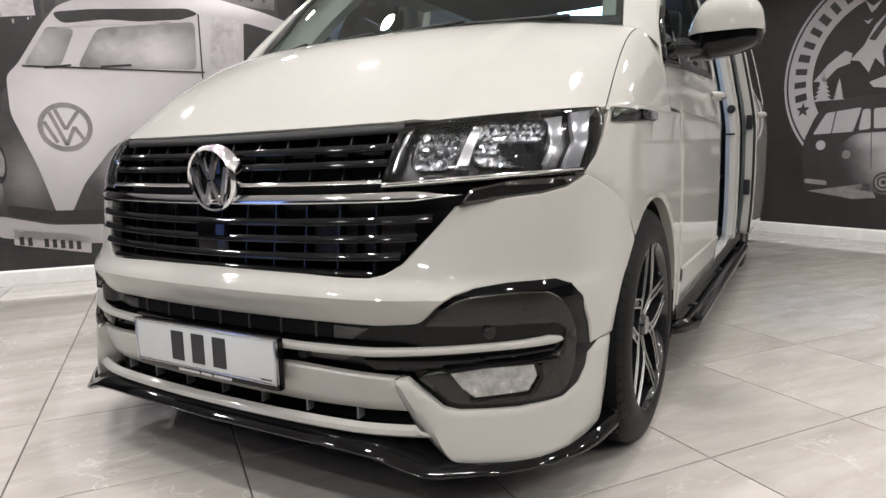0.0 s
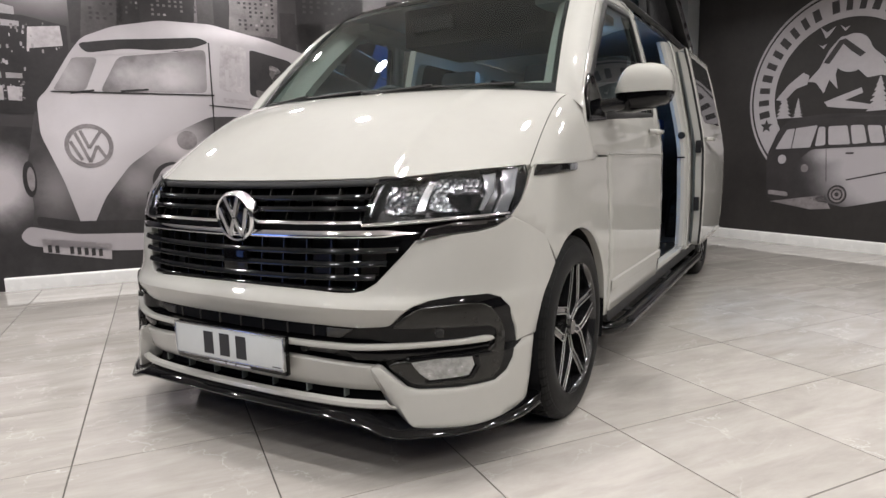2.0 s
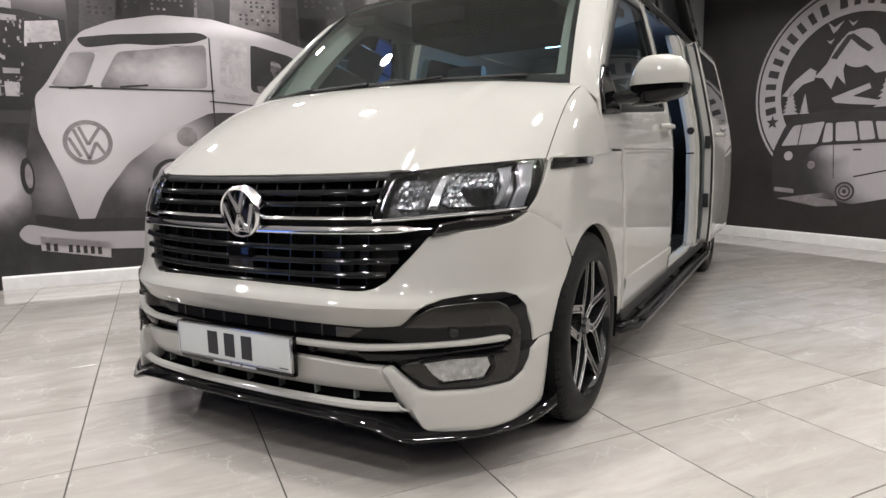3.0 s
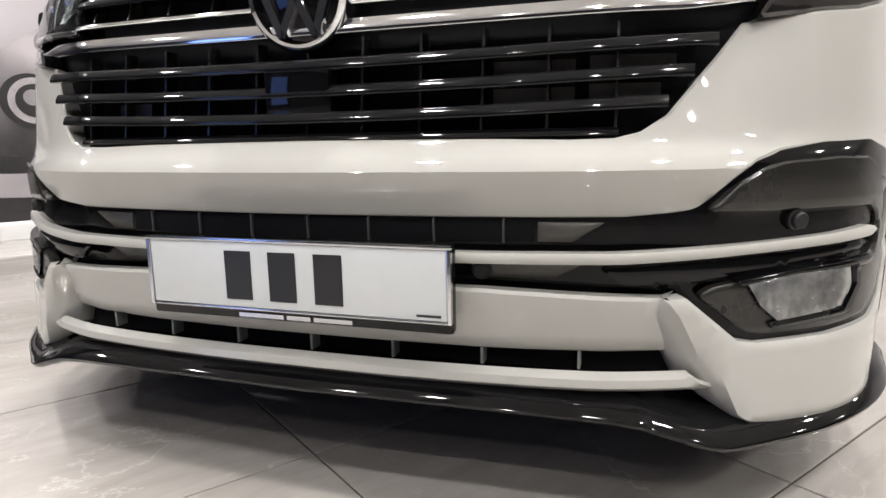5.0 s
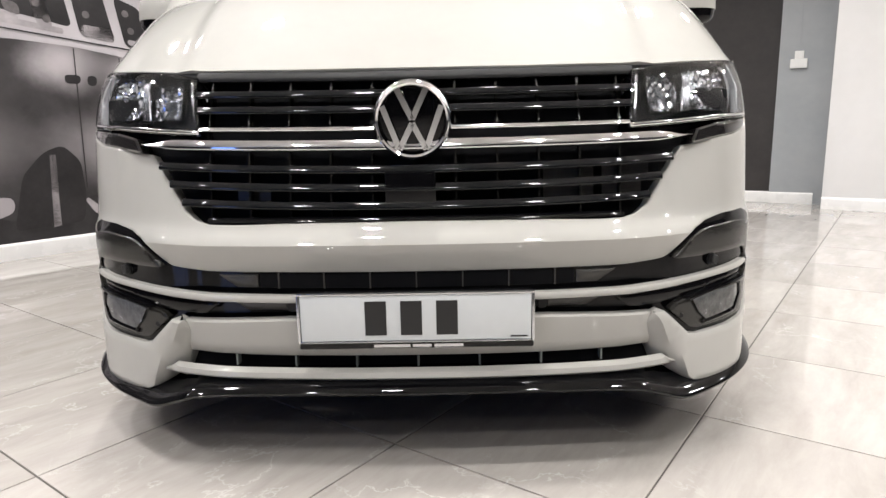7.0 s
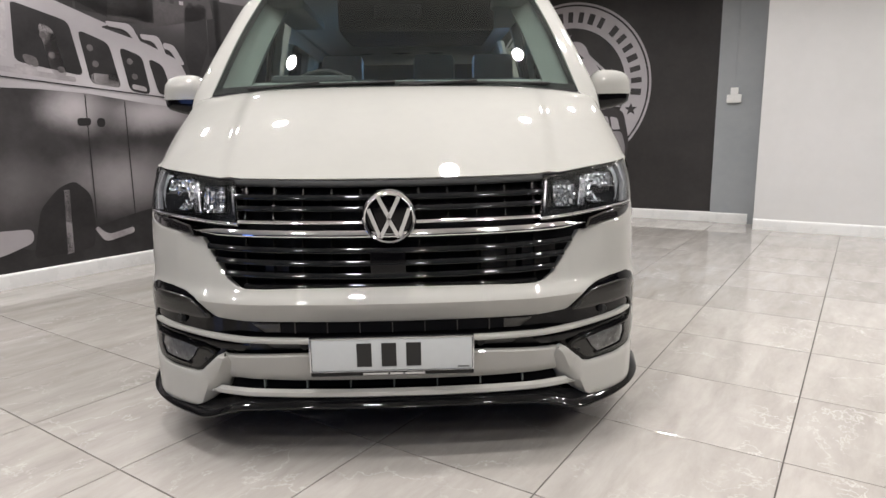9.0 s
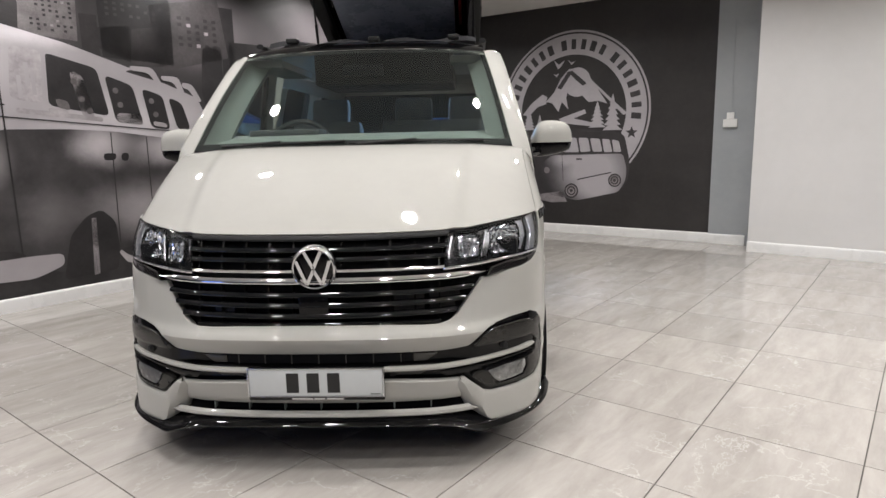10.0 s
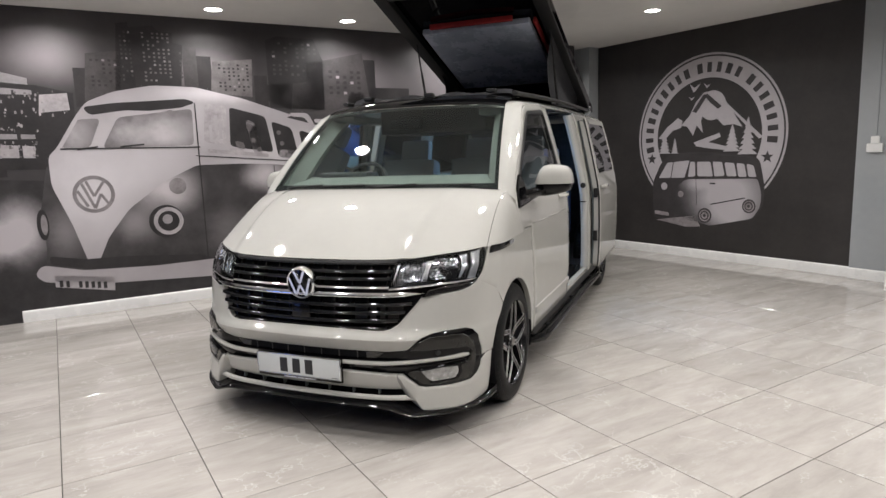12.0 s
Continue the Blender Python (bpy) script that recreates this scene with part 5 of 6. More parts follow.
for a, b in (((-0.033, 0.070), (0.0, 0.002)), ((0.033, 0.070), (0.0, 0.002)), ((-0.066, 0.032), (-0.030, -0.064)), ((-0.030, -0.064), (0.0, -0.006)), ((0.0, -0.006), (0.030, -0.064)), ((0.030, -0.064), (0.066, 0.032))):
    bm = bmesh.new()
    d = Vector((b[0] - a[0], b[1] - a[1], 0))
    w = Vector((-d.y, d.x, 0)).normalized() * 0.0085
    A3, B3 = Vector((*a, 0)), Vector((*b, 0))
    prof = [(1.0, 0.006), (0.75, 0.016), (-0.75, 0.016), (-1.0, 0.006)]
    loft(bm, [[em @ (q + w * o + Vector((0, 0, h))) for o, h in prof] for q in (A3, B3)])
    for q in (A3, B3):
        bm.faces.new([bm.verts.new(em @ (q + w * o + Vector((0, 0, h)))) for o, h in prof])
    part("emblem_stroke", bm, CHROME, emblem)

# ---- headlamps
LIGHT = pts((0.517, 0.936), (0.60, 0.952), (0.70, 0.964), (0.80, 0.973), (0.893, 0.984), (0.905, 0.955), (0.907, 0.915), (0.903, 0.870), (0.893, 0.826), (0.840, 0.822), (0.759, 0.818), (0.628, 0.808), (0.497, 0.800))
for sgn in (1, -1):
    side = (lambda poly: poly) if sgn > 0 else flip

    def deep(d):
        return lambda s, z: (lambda p: (p[0] - sgn * d * 0.25, p[1] + d, p[2]))(nose(s, z))
    bm = bmesh.new()
    sheet(bm, side(LIGHT), deep(0.05), step=0.03, rim=0, depth=0)
    lamp = part("headlamp", bm, LAMP_SHELL, van, "clear headlamp with chrome reflectors in a black housing")
    # rim of the housing
    bm = bmesh.new()
    inner = [tuple(np.array(p) * 0.955 + np.array([s_at(0.73), 0.890]) * 0.045) for p in LIGHT]
    sheet(bm, side(LIGHT), deep(0.004), [side(inner)], step=0.02, rim=0.001, depth=0.05)
    part("bezel", bm, GLOSS_BLACK, lamp)
    # two bowls with their bulbs
    for x, z, w, h in ((0.600, 0.884, 0.050, 0.046), (0.745, 0.897, 0.082, 0.055)):
        s0 = s_at(x)
        ring = [(s0 + w * (abs(math.cos(a)) ** 0.5) * math.copysign(1, math.cos(a)), z + h * (abs(math.sin(a)) ** 0.5) * math.copysign(1, math.sin(a))) for a in np.linspace(0, 2 * math.pi, 29)[:-1]]
        bm = bmesh.new()
        sheet(bm, side(ring), lambda s, zz: (lambda p: (p[0], p[1] + 0.018 + 0.032 * max(0.0, 1 - (((abs(s) - s0) / w) ** 2 + ((zz - z) / h) ** 2) * 0.62) + 0.0055 * math.sin(s * 260) * math.sin(zz * 210), p[2]))(nose(s, zz)), step=0.0075, rim=0, depth=0)
        bowl = part("reflector", bm, REFLECTOR, lamp, "chrome reflector bowl", smooth=False)
        p = nose(s0 * sgn, z)
        bm = bmesh.new()
        lathe(bm, [(0.0005, 0.03), (0.008, 0.028), (0.011, 0.02), (0.011, -0.03)], 20, pose(p[0], p[1] + 0.045, p[2], 90, 0, 0))
        part("bulb_cap", bm, SATIN_CHROME, bowl)
        bm = bmesh.new()
        frame_out = [(s0 + (a - s0) * 1.05, z + (b - z) * 1.07) for a, b in ring]
        sheet(bm, side(frame_out), lambda s, zz: (lambda p: (p[0], p[1] + 0.014, p[2]))(nose(s, zz)), [side(ring)], step=0.012, rim=0.001, depth=0.01)
        part("reflector_frame", bm, GLOSS_BLACK, bowl)
    # blade between the bowls, light guide at the outer end, chrome strip below
    for name, poly, mat, d in (("blade", pts((0.668, 0.938), (0.690, 0.938), (0.676, 0.838), (0.648, 0.838)), SATIN_CHROME, 0.012),
                               ("light_guide", pts((0.845, 0.968), (0.880, 0.975), (0.889, 0.90), (0.880, 0.838), (0.852, 0.836), (0.866, 0.90)), LENS_WHITE, 0.012),
                               ("light_guide", pts((0.800, 0.955), (0.832, 0.960), (0.842, 0.90), (0.822, 0.845), (0.812, 0.845), (0.824, 0.90)), LENS_WHITE, 0.020),
                               ("light_guide", pts((0.530, 0.928), (0.541, 0.930), (0.524, 0.832), (0.514, 0.832)), SATIN_CHROME, 0.014),
                               ("chrome_strip", pts((0.50, 0.813), (0.628, 0.821), (0.759, 0.831), (0.888, 0.838), (0.888, 0.831), (0.759, 0.822), (0.628, 0.812), (0.50, 0.804)), CHROME, -0.002)):
        bm = bmesh.new()
        sheet(bm, side(poly), deep(d), step=0.012, rim=0.002, depth=0.015)
        part(name, bm, mat, lamp)
    bm = bmesh.new()
    sheet(bm, side(LIGHT), deep(-0.001), step=0.02, rim=0.004, depth=0.0)
    cover = part("lens", bm, LAMP_GLASS, lamp, "clear curved lens")
    cover.visible_shadow = False
    # indicator under the headlamp
    IND = pts((0.690, 0.797), (0.759, 0.812), (0.840, 0.817), (0.890, 0.822)) + INDICATOR_LOW[::-1][1:]
    bm = bmesh.new()
    sheet(bm, side(IND), nose, step=0.02, rim=0.004, depth=0.03)
    part("indicator_lamp", bm, SMOKE, van, "smoked indicator lens")
    # closing strip between bonnet and lamp
    bm = bmesh.new()
    sheet(bm, side(pts((0.50, 0.952), (0.60, 0.964), (0.70, 0.975), (0.80, 0.984), (0.905, 0.994), (0.897, 0.982), (0.80, 0.970), (0.70, 0.961), (0.60, 0.949), (0.50, 0.936))), deep(0.012), step=0.02, rim=0, depth=0)
    part("lamp_gap", bm, DEEP_BLACK, van)

# ---- bonnet
def bonnet_lead(x):
    a = abs(x)
    p = nose(s_at(a), float(np.interp(a, [0, 0.26, 0.5, 0.6, 0.7, 0.8, 0.895], [0.948, 0.949, 0.953, 0.964, 0.974, 0.983, 0.992])))
    return Vector((x, p[1], p[2]))


def bonnet_point(q, v):
    """A point of the bonnet: q across from -1 to 1, v from its nose to the windscreen."""
    lead = bonnet_lead(0.898 * q)
    rear = Vector((0.852 * q, 0.79 + 0.20 * abs(q) ** 2.2, 1.285 - 0.018 * abs(q) ** 3))
    e = 1 - (1 - v) ** 1.45
    p = Vector((lead.x + (rear.x - lead.x) * v, lead.y + (rear.y - lead.y) * v, lead.z + (rear.z - lead.z) * e))
    p.z += 0.022 * math.sin(math.pi * v) * (1 - abs(q) ** 4)
    # the rear corners run out under the pillars
    corner = abs(q) ** 8 * v ** 4
    p.x += math.copysign(0.026 * corner, q)
    p.z -= 0.018 * corner
    # raised centre between two soft creases
    crease = 0.60 + 0.09 * v
    p.z -= 0.019 * min(1, max(0, (abs(q) - crease) / 0.05)) * math.sin(math.pi * min(1, 0.12 + v * 0.88)) ** 0.8 * (1 - 0.4 * v)
    return p


rows = []
for j in range(121):
    q = -1 + 2 * j / 120
    lead, rear = bonnet_point(q, 0), bonnet_point(q, 1)
    rows.append([lead + Vector((0, 0.03, -0.02)), lead + Vector((0, 0.004, -0.006))] + [bonnet_point(q, i / 24) for i in range(25)] + [rear + Vector((0, 0.02, -0.02))])
bm = bmesh.new()
loft(bm, rows)
part("bonnet", bm, PAINT, van, "stone-white painted bonnet")
bm = bmesh.new()
block(bm, -0.76, 0.76, 0.99, 1.15, 1.16, 1.245, 0.01)
part("scuttle", bm, MATT_BLACK, van, "black scuttle panel")

# ---- wings
for sgn in (1, -1):
    seam = [bonnet_point(1, i / 24) + Vector((0.0003, 0, -0.0006)) for i in range(25)]
    crest = smooth_curve([(0.912, bonnet_lead(0.898).y + 0.012, 0.986), (0.945, 0.70, 0.997), (0.953, 0.88, 1.003), (0.956, 1.07, 1.010)], 8)
    rows = []
    for a, b in zip(seam, crest):
        a, b = Vector(a), Vector(b)
        row = [a + Vector((-0.004, 0, -0.03)), a + Vector((0.002, 0, -0.002))]
        full = float(np.interp(a.y, [0.35, 0.98], [0.35, 0.86]))
        mid = a.lerp(b, 0.5)
        corner = mid.lerp(Vector((b.x - 0.010, mid.y - 0.01, a.z - 0.035)), full)
        for k in range(1, 15):
            t = k / 14
            row.append(a * (1 - t) ** 2 + corner * (2 * t * (1 - t)) + b * t * t)
        row.append(b + Vector((0.0012, 0, -0.014)))
        rows.append([Vector((sgn * p.x, p.y, p.z)) for p in row])
    for d, e in ((0.035, 0.004), (0.10, 0.012)):
        rows.append([Vector((p.x - sgn * e, p.y + d, p.z - (0.0 if d < 0.05 else 0.01))) for p in rows[24]])
    bm = bmesh.new()
    loft(bm, rows)
    part("wing_shoulder", bm, PAINT, van)
    wing_poly = [(s_at(0.908), 0.985)] + pts((0.911, 0.955), (0.911, 0.915), (0.905, 0.870), (0.889, 0.824)) + [(s_side(0.524), 0.744)] + [(s_side(y), z) for y, z in arch(51, 165, 16)] + [(s_side(1.285), 0.305), (s_side(1.335), 0.30), (s_side(1.325), 0.70), (s_side(1.28), 1.004), (s_side(0.98), 1.001), (s_side(0.74), 0.996)]
    bm = bmesh.new()
    sheet(bm, wing_poly if sgn > 0 else flip(wing_poly), nose, step=0.035, rim=0.001, depth=0.03, lift=-0.0012)
    part("front_wing", bm, PAINT, van, "stone-white painted front wing")
    # dark bar behind the headlamp with a chrome end
    bar = [(s_at(0.913), 0.982), (s_side(0.84), 0.985), (s_side(0.835), 0.957), (s_at(0.917), 0.946)]
    bm = bmesh.new()
    sheet(bm, bar if sgn > 0 else flip(bar), nose, step=0.06, rim=0.002, depth=0.006, lift=0.006)
    trim = part("wing_trim", bm, GLOSS_BLACK, van, "black trim bar with a chrome end")
    tip = [(s_side(0.765), 0.983), (s_side(0.838), 0.983), (s_side(0.830), 0.960), (s_side(0.765), 0.959)]
    bm = bmesh.new()
    sheet(bm, tip if sgn > 0 else flip(tip), nose, step=0.06, rim=0.002, depth=0.010, lift=0.013)
    part("trim_end", bm, LENS_WHITE, trim, "chrome trim end")
    # wheel housing
    bm = bmesh.new()
    own = []
    for k in range(25):
        a = math.radians(-20 + 220 * k / 24)
        own.append([(sgn * x, WHEEL_Y + (ARCH + 0.004) * math.cos(a), WHEEL_Z + (ARCH + 0.004) * math.sin(a)) for x in (0.945, 0.55)])
    loft(bm, own)
    part("wheel_housing", bm, DEEP_BLACK, van)


def flank_place(y, z):
    return (flank(z), y, z)


def flank_left(y, z):
    return (-flank(z), y, z)


# ---- cab doors
DOOR = [(1.345, 0.305), (2.43, 0.305), (2.455, 0.60), (2.465, 1.0), (2.455, 1.22), (2.42, 1.45), (2.335, 1.815), (2.20, 1.845), (1.72, 1.810), (1.60, 1.765), (1.30, 1.515), (1.06, 1.290), (1.015, 1.235), (1.000, 1.14), (1.05, 1.015), (1.29, 1.009), (1.333, 0.70)]
PANE = [(1.035, 1.150), (1.40, 1.168), (2.33, 1.222), (2.36, 1.245), (2.345, 1.38), (2.235, 1.775), (2.19, 1.795), (1.735, 1.765), (1.64, 1.725), (1.32, 1.46), (1.085, 1.255), (1.04, 1.20)]
for sgn in (1, -1):
    place = flank_place if sgn > 0 else flank_left
    bm = bmesh.new()
    sheet(bm, soften(DOOR, 0.02, 2), place, [soften(PANE, 0.02, 2)], step=0.05, rim=0.0025, depth=0.04, out=sgn)
    door = part("cab_door", bm, PAINT, van, "stone-white cab door")
    bm = bmesh.new()
    sheet(bm, PANE, place, step=0.08, rim=0, depth=0, out=sgn, lift=-0.010)
    pane = part("window", bm, SIDE_GLASS, door, "clear door window")
    pane.visible_shadow = False
    bm = bmesh.new()
    sheet(bm, PANE, place, [[(1.16, 1.205), (2.31, 1.245), (2.22, 1.76), (1.75, 1.74), (1.36, 1.44), (1.18, 1.285)]], step=0.04, rim=0.001, depth=0.02, out=sgn, lift=-0.004)
    part("window_seal", bm, MATT_BLACK, door)
    # swage line low on the door and handle
    bm = bmesh.new()
    loft(bm, [[(sgn * (flank(z) + d), y, z) for z, d in ((0.452, 0.0), (0.444, 0.007), (0.405, 0.007), (0.398, 0.0))] for y in (1.36, 2.435)])
    part("side_moulding", bm, PAINT, door)
    bm = bmesh.new()
    tube(bm, [(sgn * (flank(1.13) + d), y, 1.135) for y, d in ((2.13, 0.004), (2.145, 0.032), (2.18, 0.040), (2.28, 0.040), (2.315, 0.032), (2.33, 0.004))], 0.014, 10)
    part("handle", bm, PAINT, door, "body-coloured pull handle")
    bm = bmesh.new()
    tube(bm, [(sgn * (flank(1.06) + 0.002), y, 1.015) for y in (1.30, 1.8, 2.45)], 0.005, 8)
    part("body_crease", bm, PAINT, door)
    # mirror
    def squircle(a, e):
        return math.copysign(abs(math.cos(a)) ** e, math.cos(a)), math.copysign(abs(math.sin(a)) ** e, math.sin(a))

    cap_top = [(0, 0.022), (0.06, 0.055), (0.14, 0.095), (0.24, 0.117), (0.4, 0.124), (0.65, 0.121), (0.84, 0.110), (0.94, 0.088), (0.985, 0.06), (1.0, 0.03)]
    foot_low = [(0, -0.080), (0.25, -0.082), (0.6, -0.070), (0.88, -0.052), (0.97, -0.038), (1.0, -0.012)]
    for name, table, material, words, x0, x1, fat in (("door_mirror", cap_top, PAINT, "white cap of a door mirror", 0.958, 1.192, 1.0), ("mirror_housing", foot_low, GLOSS_BLACK, "gloss black mirror housing", 0.962, 1.188, 0.95)):
        rows = []
        for k in range(25):
            t = 0.5 - 0.5 * math.cos(math.pi * k / 24)
            h = float(np.interp(t, [p for p, q in table], [q for p, q in table]))
            deep_by = 0.088 * fat * (1 - abs(2 * t - 1) ** 5 * 0.55)
            row = []
            for q in range(17):
                c, v = squircle(math.pi * q / 16, 0.62)
                row.append((sgn * (x0 + (x1 - x0) * t), 1.395 + 0.02 * t + deep_by * c, 1.272 + h * v))
            rows.append(row)
        bm = bmesh.new()
        loft(bm, rows, close=True)
        for row in (rows[0], rows[-1]):
            bm.faces.new([bm.verts.new(p) for p in row])
        part(name, bm, material, door, words)
    bm = bmesh.new()
    sheet(bm, soften([(1.022, 1.140), (1.045, 1.262), (1.14, 1.345), (1.20, 1.335), (1.27, 1.22), (1.30, 1.160)], 0.015, 2), place, step=0.03, rim=0.006, depth=0.03, out=sgn, lift=0.012)
    tube(bm, [(sgn * 0.895, 1.20, 1.205), (sgn * 0.955, 1.30, 1.222), (sgn * 1.01, 1.385, 1.232), (sgn * 1.06, 1.40, 1.24)], 0.036, 12, 0.8)
    part("mirror_arm", bm, GLOSS_BLACK, door)

# ---- windscreen and pillars
WS = [((0.0, 0.80, 1.283), (0.0, 1.46, 1.815)), ((0.40, 0.825, 1.281), (0.36, 1.478, 1.813)), ((0.65, 0.895, 1.277), (0.58, 1.515, 1.807)), ((0.825, 0.985, 1.272), (0.705, 1.555, 1.797))]
low, top = smooth_curve([a for a, b in WS], 6), smooth_curve([b for a, b in WS], 6)
low = [Vector((-p[0], p[1], p[2])) for p in low[:0:-1]] + [Vector(p) for p in low]
top = [Vector((-p[0], p[1], p[2])) for p in top[:0:-1]] + [Vector(p) for p in top]


def screen_point(a, b, t, sink=0.0):
    p = a.lerp(b, t)
    bow = 0.022 * math.sin(math.pi * t)
    return p + Vector((0, -bow * 0.62 + sink * 0.62, bow * 0.78 - sink * 0.78))


bm = bmesh.new()
loft(bm, [[screen_point(a, b, t / 12) for t in range(13)] for a, b in zip(low, top)])
screen = part("windscreen", bm, SCREEN_GLASS, van, "clear raked windscreen reflecting ceiling lights")
screen.visible_shadow = False
for name, t0, t1 in (("screen_band", -0.012, 0.050), ("screen_band", 0.965, 1.02)):
    bm = bmesh.new()
    loft(bm, [[screen_point(a, b, t0 + (t1 - t0) * q / 3, 0.003) for q in range(4)] for a, b in zip(low, top)])
    part(name, bm, DEEP_BLACK, screen)
for sgn in (1, -1):
    a, b = low[-1].copy(), top[-1].copy()
    bm = bmesh.new()
    loft(bm, [[Vector((sgn * (p.x + o), p.y + abs(o) * 0.4, p.z - 0.004)) for o in (-0.028, 0.004)] for p in (screen_point(a, b, t / 10) for t in range(11))])
    part("screen_band", bm, DEEP_BLACK, screen)
    rows = []
    door_line = smooth_curve([(1.005, 1.19), (1.05, 1.30), (1.30, 1.525), (1.60, 1.775), (1.74, 1.822)], 6)
    for k in range(21):
        t = k / 20
        g = screen_point(a, b, t * 1.04 - 0.02)
        q = door_line[int(round(t * (len(door_line) - 1)))]
        d = Vector((flank(q[1]), q[0], q[1]))
        row = [g + Vector((-0.004, 0.0, -0.02)), g]
        for w in (0.15, 0.35, 0.6, 0.85):
            m = g.lerp(d, w)
            m += Vector((0.012, -0.012, 0.006)) * math.sin(math.pi * w)
            row.append(m)
        row += [d, d + Vector((-0.03, 0.01, 0))]
        rows.append([Vector((sgn * p.x, p.y, p.z)) for p in row])
    bm = bmesh.new()
    loft(bm, rows)
    part("windscreen_pillar", bm, PAINT, van, "painted windscreen pillar")
    # lining inside the pillar and over the corner of the screen
    bm = bmesh.new()
    loft(bm, [[Vector((sgn * (p.x + o), p.y + d, p.z - 0.02)) for o, d in ((-0.012, 0.03), (-0.06, 0.07), (-0.11, 0.13), (-0.10, 0.20))] for p in (screen_point(a, b, t / 10) for t in range(11))])
    part("pillar_lining", bm, TRIM_GREY, van, "pale grey pillar lining")
    bm = bmesh.new()
    block(bm, min(sgn * 0.50, sgn * 0.70), max(sgn * 0.50, sgn * 0.70), 1.58, 2.3, 1.745, 1.79, 0.012)
    part("header_lining", bm, TRIM_GREY, van, "pale grey roof lining")
# wipers
for x0, x1 in ((-0.64, 0.0), (0.02, 0.68)):
    bm = bmesh.new()
    line = [(x, 0.80 + 0.215 * x * x + rise * 0.6, 1.292 - 0.016 * x * x + rise * 0.5) for x, rise in ((x0, 0.010), ((x0 + x1) / 2, 0.018), (x1, 0.028))]
    tube(bm, line, 0.007, 8)
    tube(bm, [(x0 + 0.04, 0.80 + 0.215 * x0 * x0 - 0.002, 1.290), ((x0 + x1) / 2, line[1][1] - 0.004, line[1][2] + 0.010)], 0.006, 8)
    part("wiper", bm, MATT_BLACK, van, "black windscreen wiper")

# ---- roof, rear quarter, tail
bm = bmesh.new()
rows = []
for y, z, h in ((1.462, 1.818, 0.0), (1.50, 1.838, 0.0), (1.60, 1.862, 0.0), (1.80, 1.885, 0.0), (2.4, 1.905, 0), (3.6, 1.915, 0), (4.9, 1.905, 0), (5.15, 1.87, 0), (5.24, 1.80, 0)):
    half = [(0.0, 0.0), (0.3, -0.003), (0.5, -0.009), (0.62, -0.02), (0.70, -0.035), (0.745, -0.055), (0.775, -0.085)]
    rows.append([Vector((-x, y + 0.09 * (x / 0.775) ** 2 * (1 if y < 2 else 0.2), z + d)) for x, d in half[:0:-1]] + [Vector((x, y + 0.09 * (x / 0.775) ** 2 * (1 if y < 2 else 0.2), z + d)) for x, d in half])
loft(bm, rows)
part("roof", bm, PAINT, van, "painted roof gutter and cant rails")
bm = bmesh.new()
rows = []
for y, z in ((1.466, 1.822), (1.50, 1.846), (1.58, 1.872), (1.75, 1.905), (1.82, 1.915), (1.84, 1.90)):
    rows.append([Vector((x, y + 0.085 * (x / 0.7) ** 2, z - 0.030 * (x / 0.7) ** 4)) for x in np.linspace(-0.70, 0.70, 21)])
loft(bm, rows)
part("roof_cap", bm, GLOSS_BLACK, van, "gloss black front roof cap")

for sgn in (1, -1):
    place = flank_place if sgn > 0 else flank_left
    front_y = 3.47 if sgn > 0 else 2.48
    rear_arch = [(y, z) for y, z in arch(12, 168, 18, 4.277)]
    body = [(front_y, 0.30), (4.277 - 0.385, 0.305)] + rear_arch + [(4.70, 0.305), (5.20, 0.33), (5.27, 0.40), (5.28, 1.0), (5.23, 1.5), (5.16, 1.80), (5.05, 1.83), (front_y, 1.83)]
    if sgn < 0:
        holes = [soften([(2.60, 1.25), (3.52, 1.25), (3.52, 1.72), (2.62, 1.72)], 0.06), soften([(3.72, 1.25), (5.02, 1.25), (4.96, 1.72), (3.72, 1.72)], 0.06)]
    else:
        holes = [soften([(3.72, 1.25), (5.02, 1.25), (4.96, 1.72), (3.72, 1.72)], 0.06)]
    bm = bmesh.new()
    sheet(bm, body, place, holes, step=0.08, rim=0.005, depth=0.05, out=sgn)
    quarter = part("rear_quarter", bm, PAINT, van, "stone-white body side")
    for h in holes:
        bm = bmesh.new()
        sheet(bm, h, place, step=0.12, rim=0, depth=0, out=sgn, lift=-0.004)
        part("window", bm, DARK_GLASS, quarter, "black privacy glass")
    bm = bmesh.new()
    tube(bm, [(sgn * (flank(1.02) + 0.001), y, 1.015) for y in (front_y, 4.2, 5.27)], 0.005, 8)
    part("body_crease", bm, PAINT, quarter)
bm = bmesh.new()
loft(bm, [[(x * (flank(z) - 0.012), y + 0.04 * (1 - x * x) - 0.14 * max(0, z - 1.0) ** 2 / 0.64, z) for x, y in ((-1, 5.20), (-0.95, 5.25), (-0.5, 5.255), (0, 5.26), (0.5, 5.255), (0.95, 5.25), (1, 5.20))] for z in np.linspace(0.34, 1.80, 12)])
part("tailgate", bm, PAINT, van, "painted tailgate")
bm = bmesh.new()
block(bm, -0.87, 0.87, 0.30, 5.15, 0.19, 0.31, 0.02)
part("underbody", bm, DEEP_BLACK, van)
bm = bmesh.new()
block(bm, -0.80, 0.80, 0.30, 0.78, 0.30, 0.90, 0.02)
part("engine_bay", bm, DEEP_BLACK, van)

# ---- sliding door, slid back along the flank
def slid(y, z):
    return (flank(z) + 0.085 + 0.012 * math.sin(math.pi * min(1, max(0, (z - 0.3) / 1.5))), y, z)


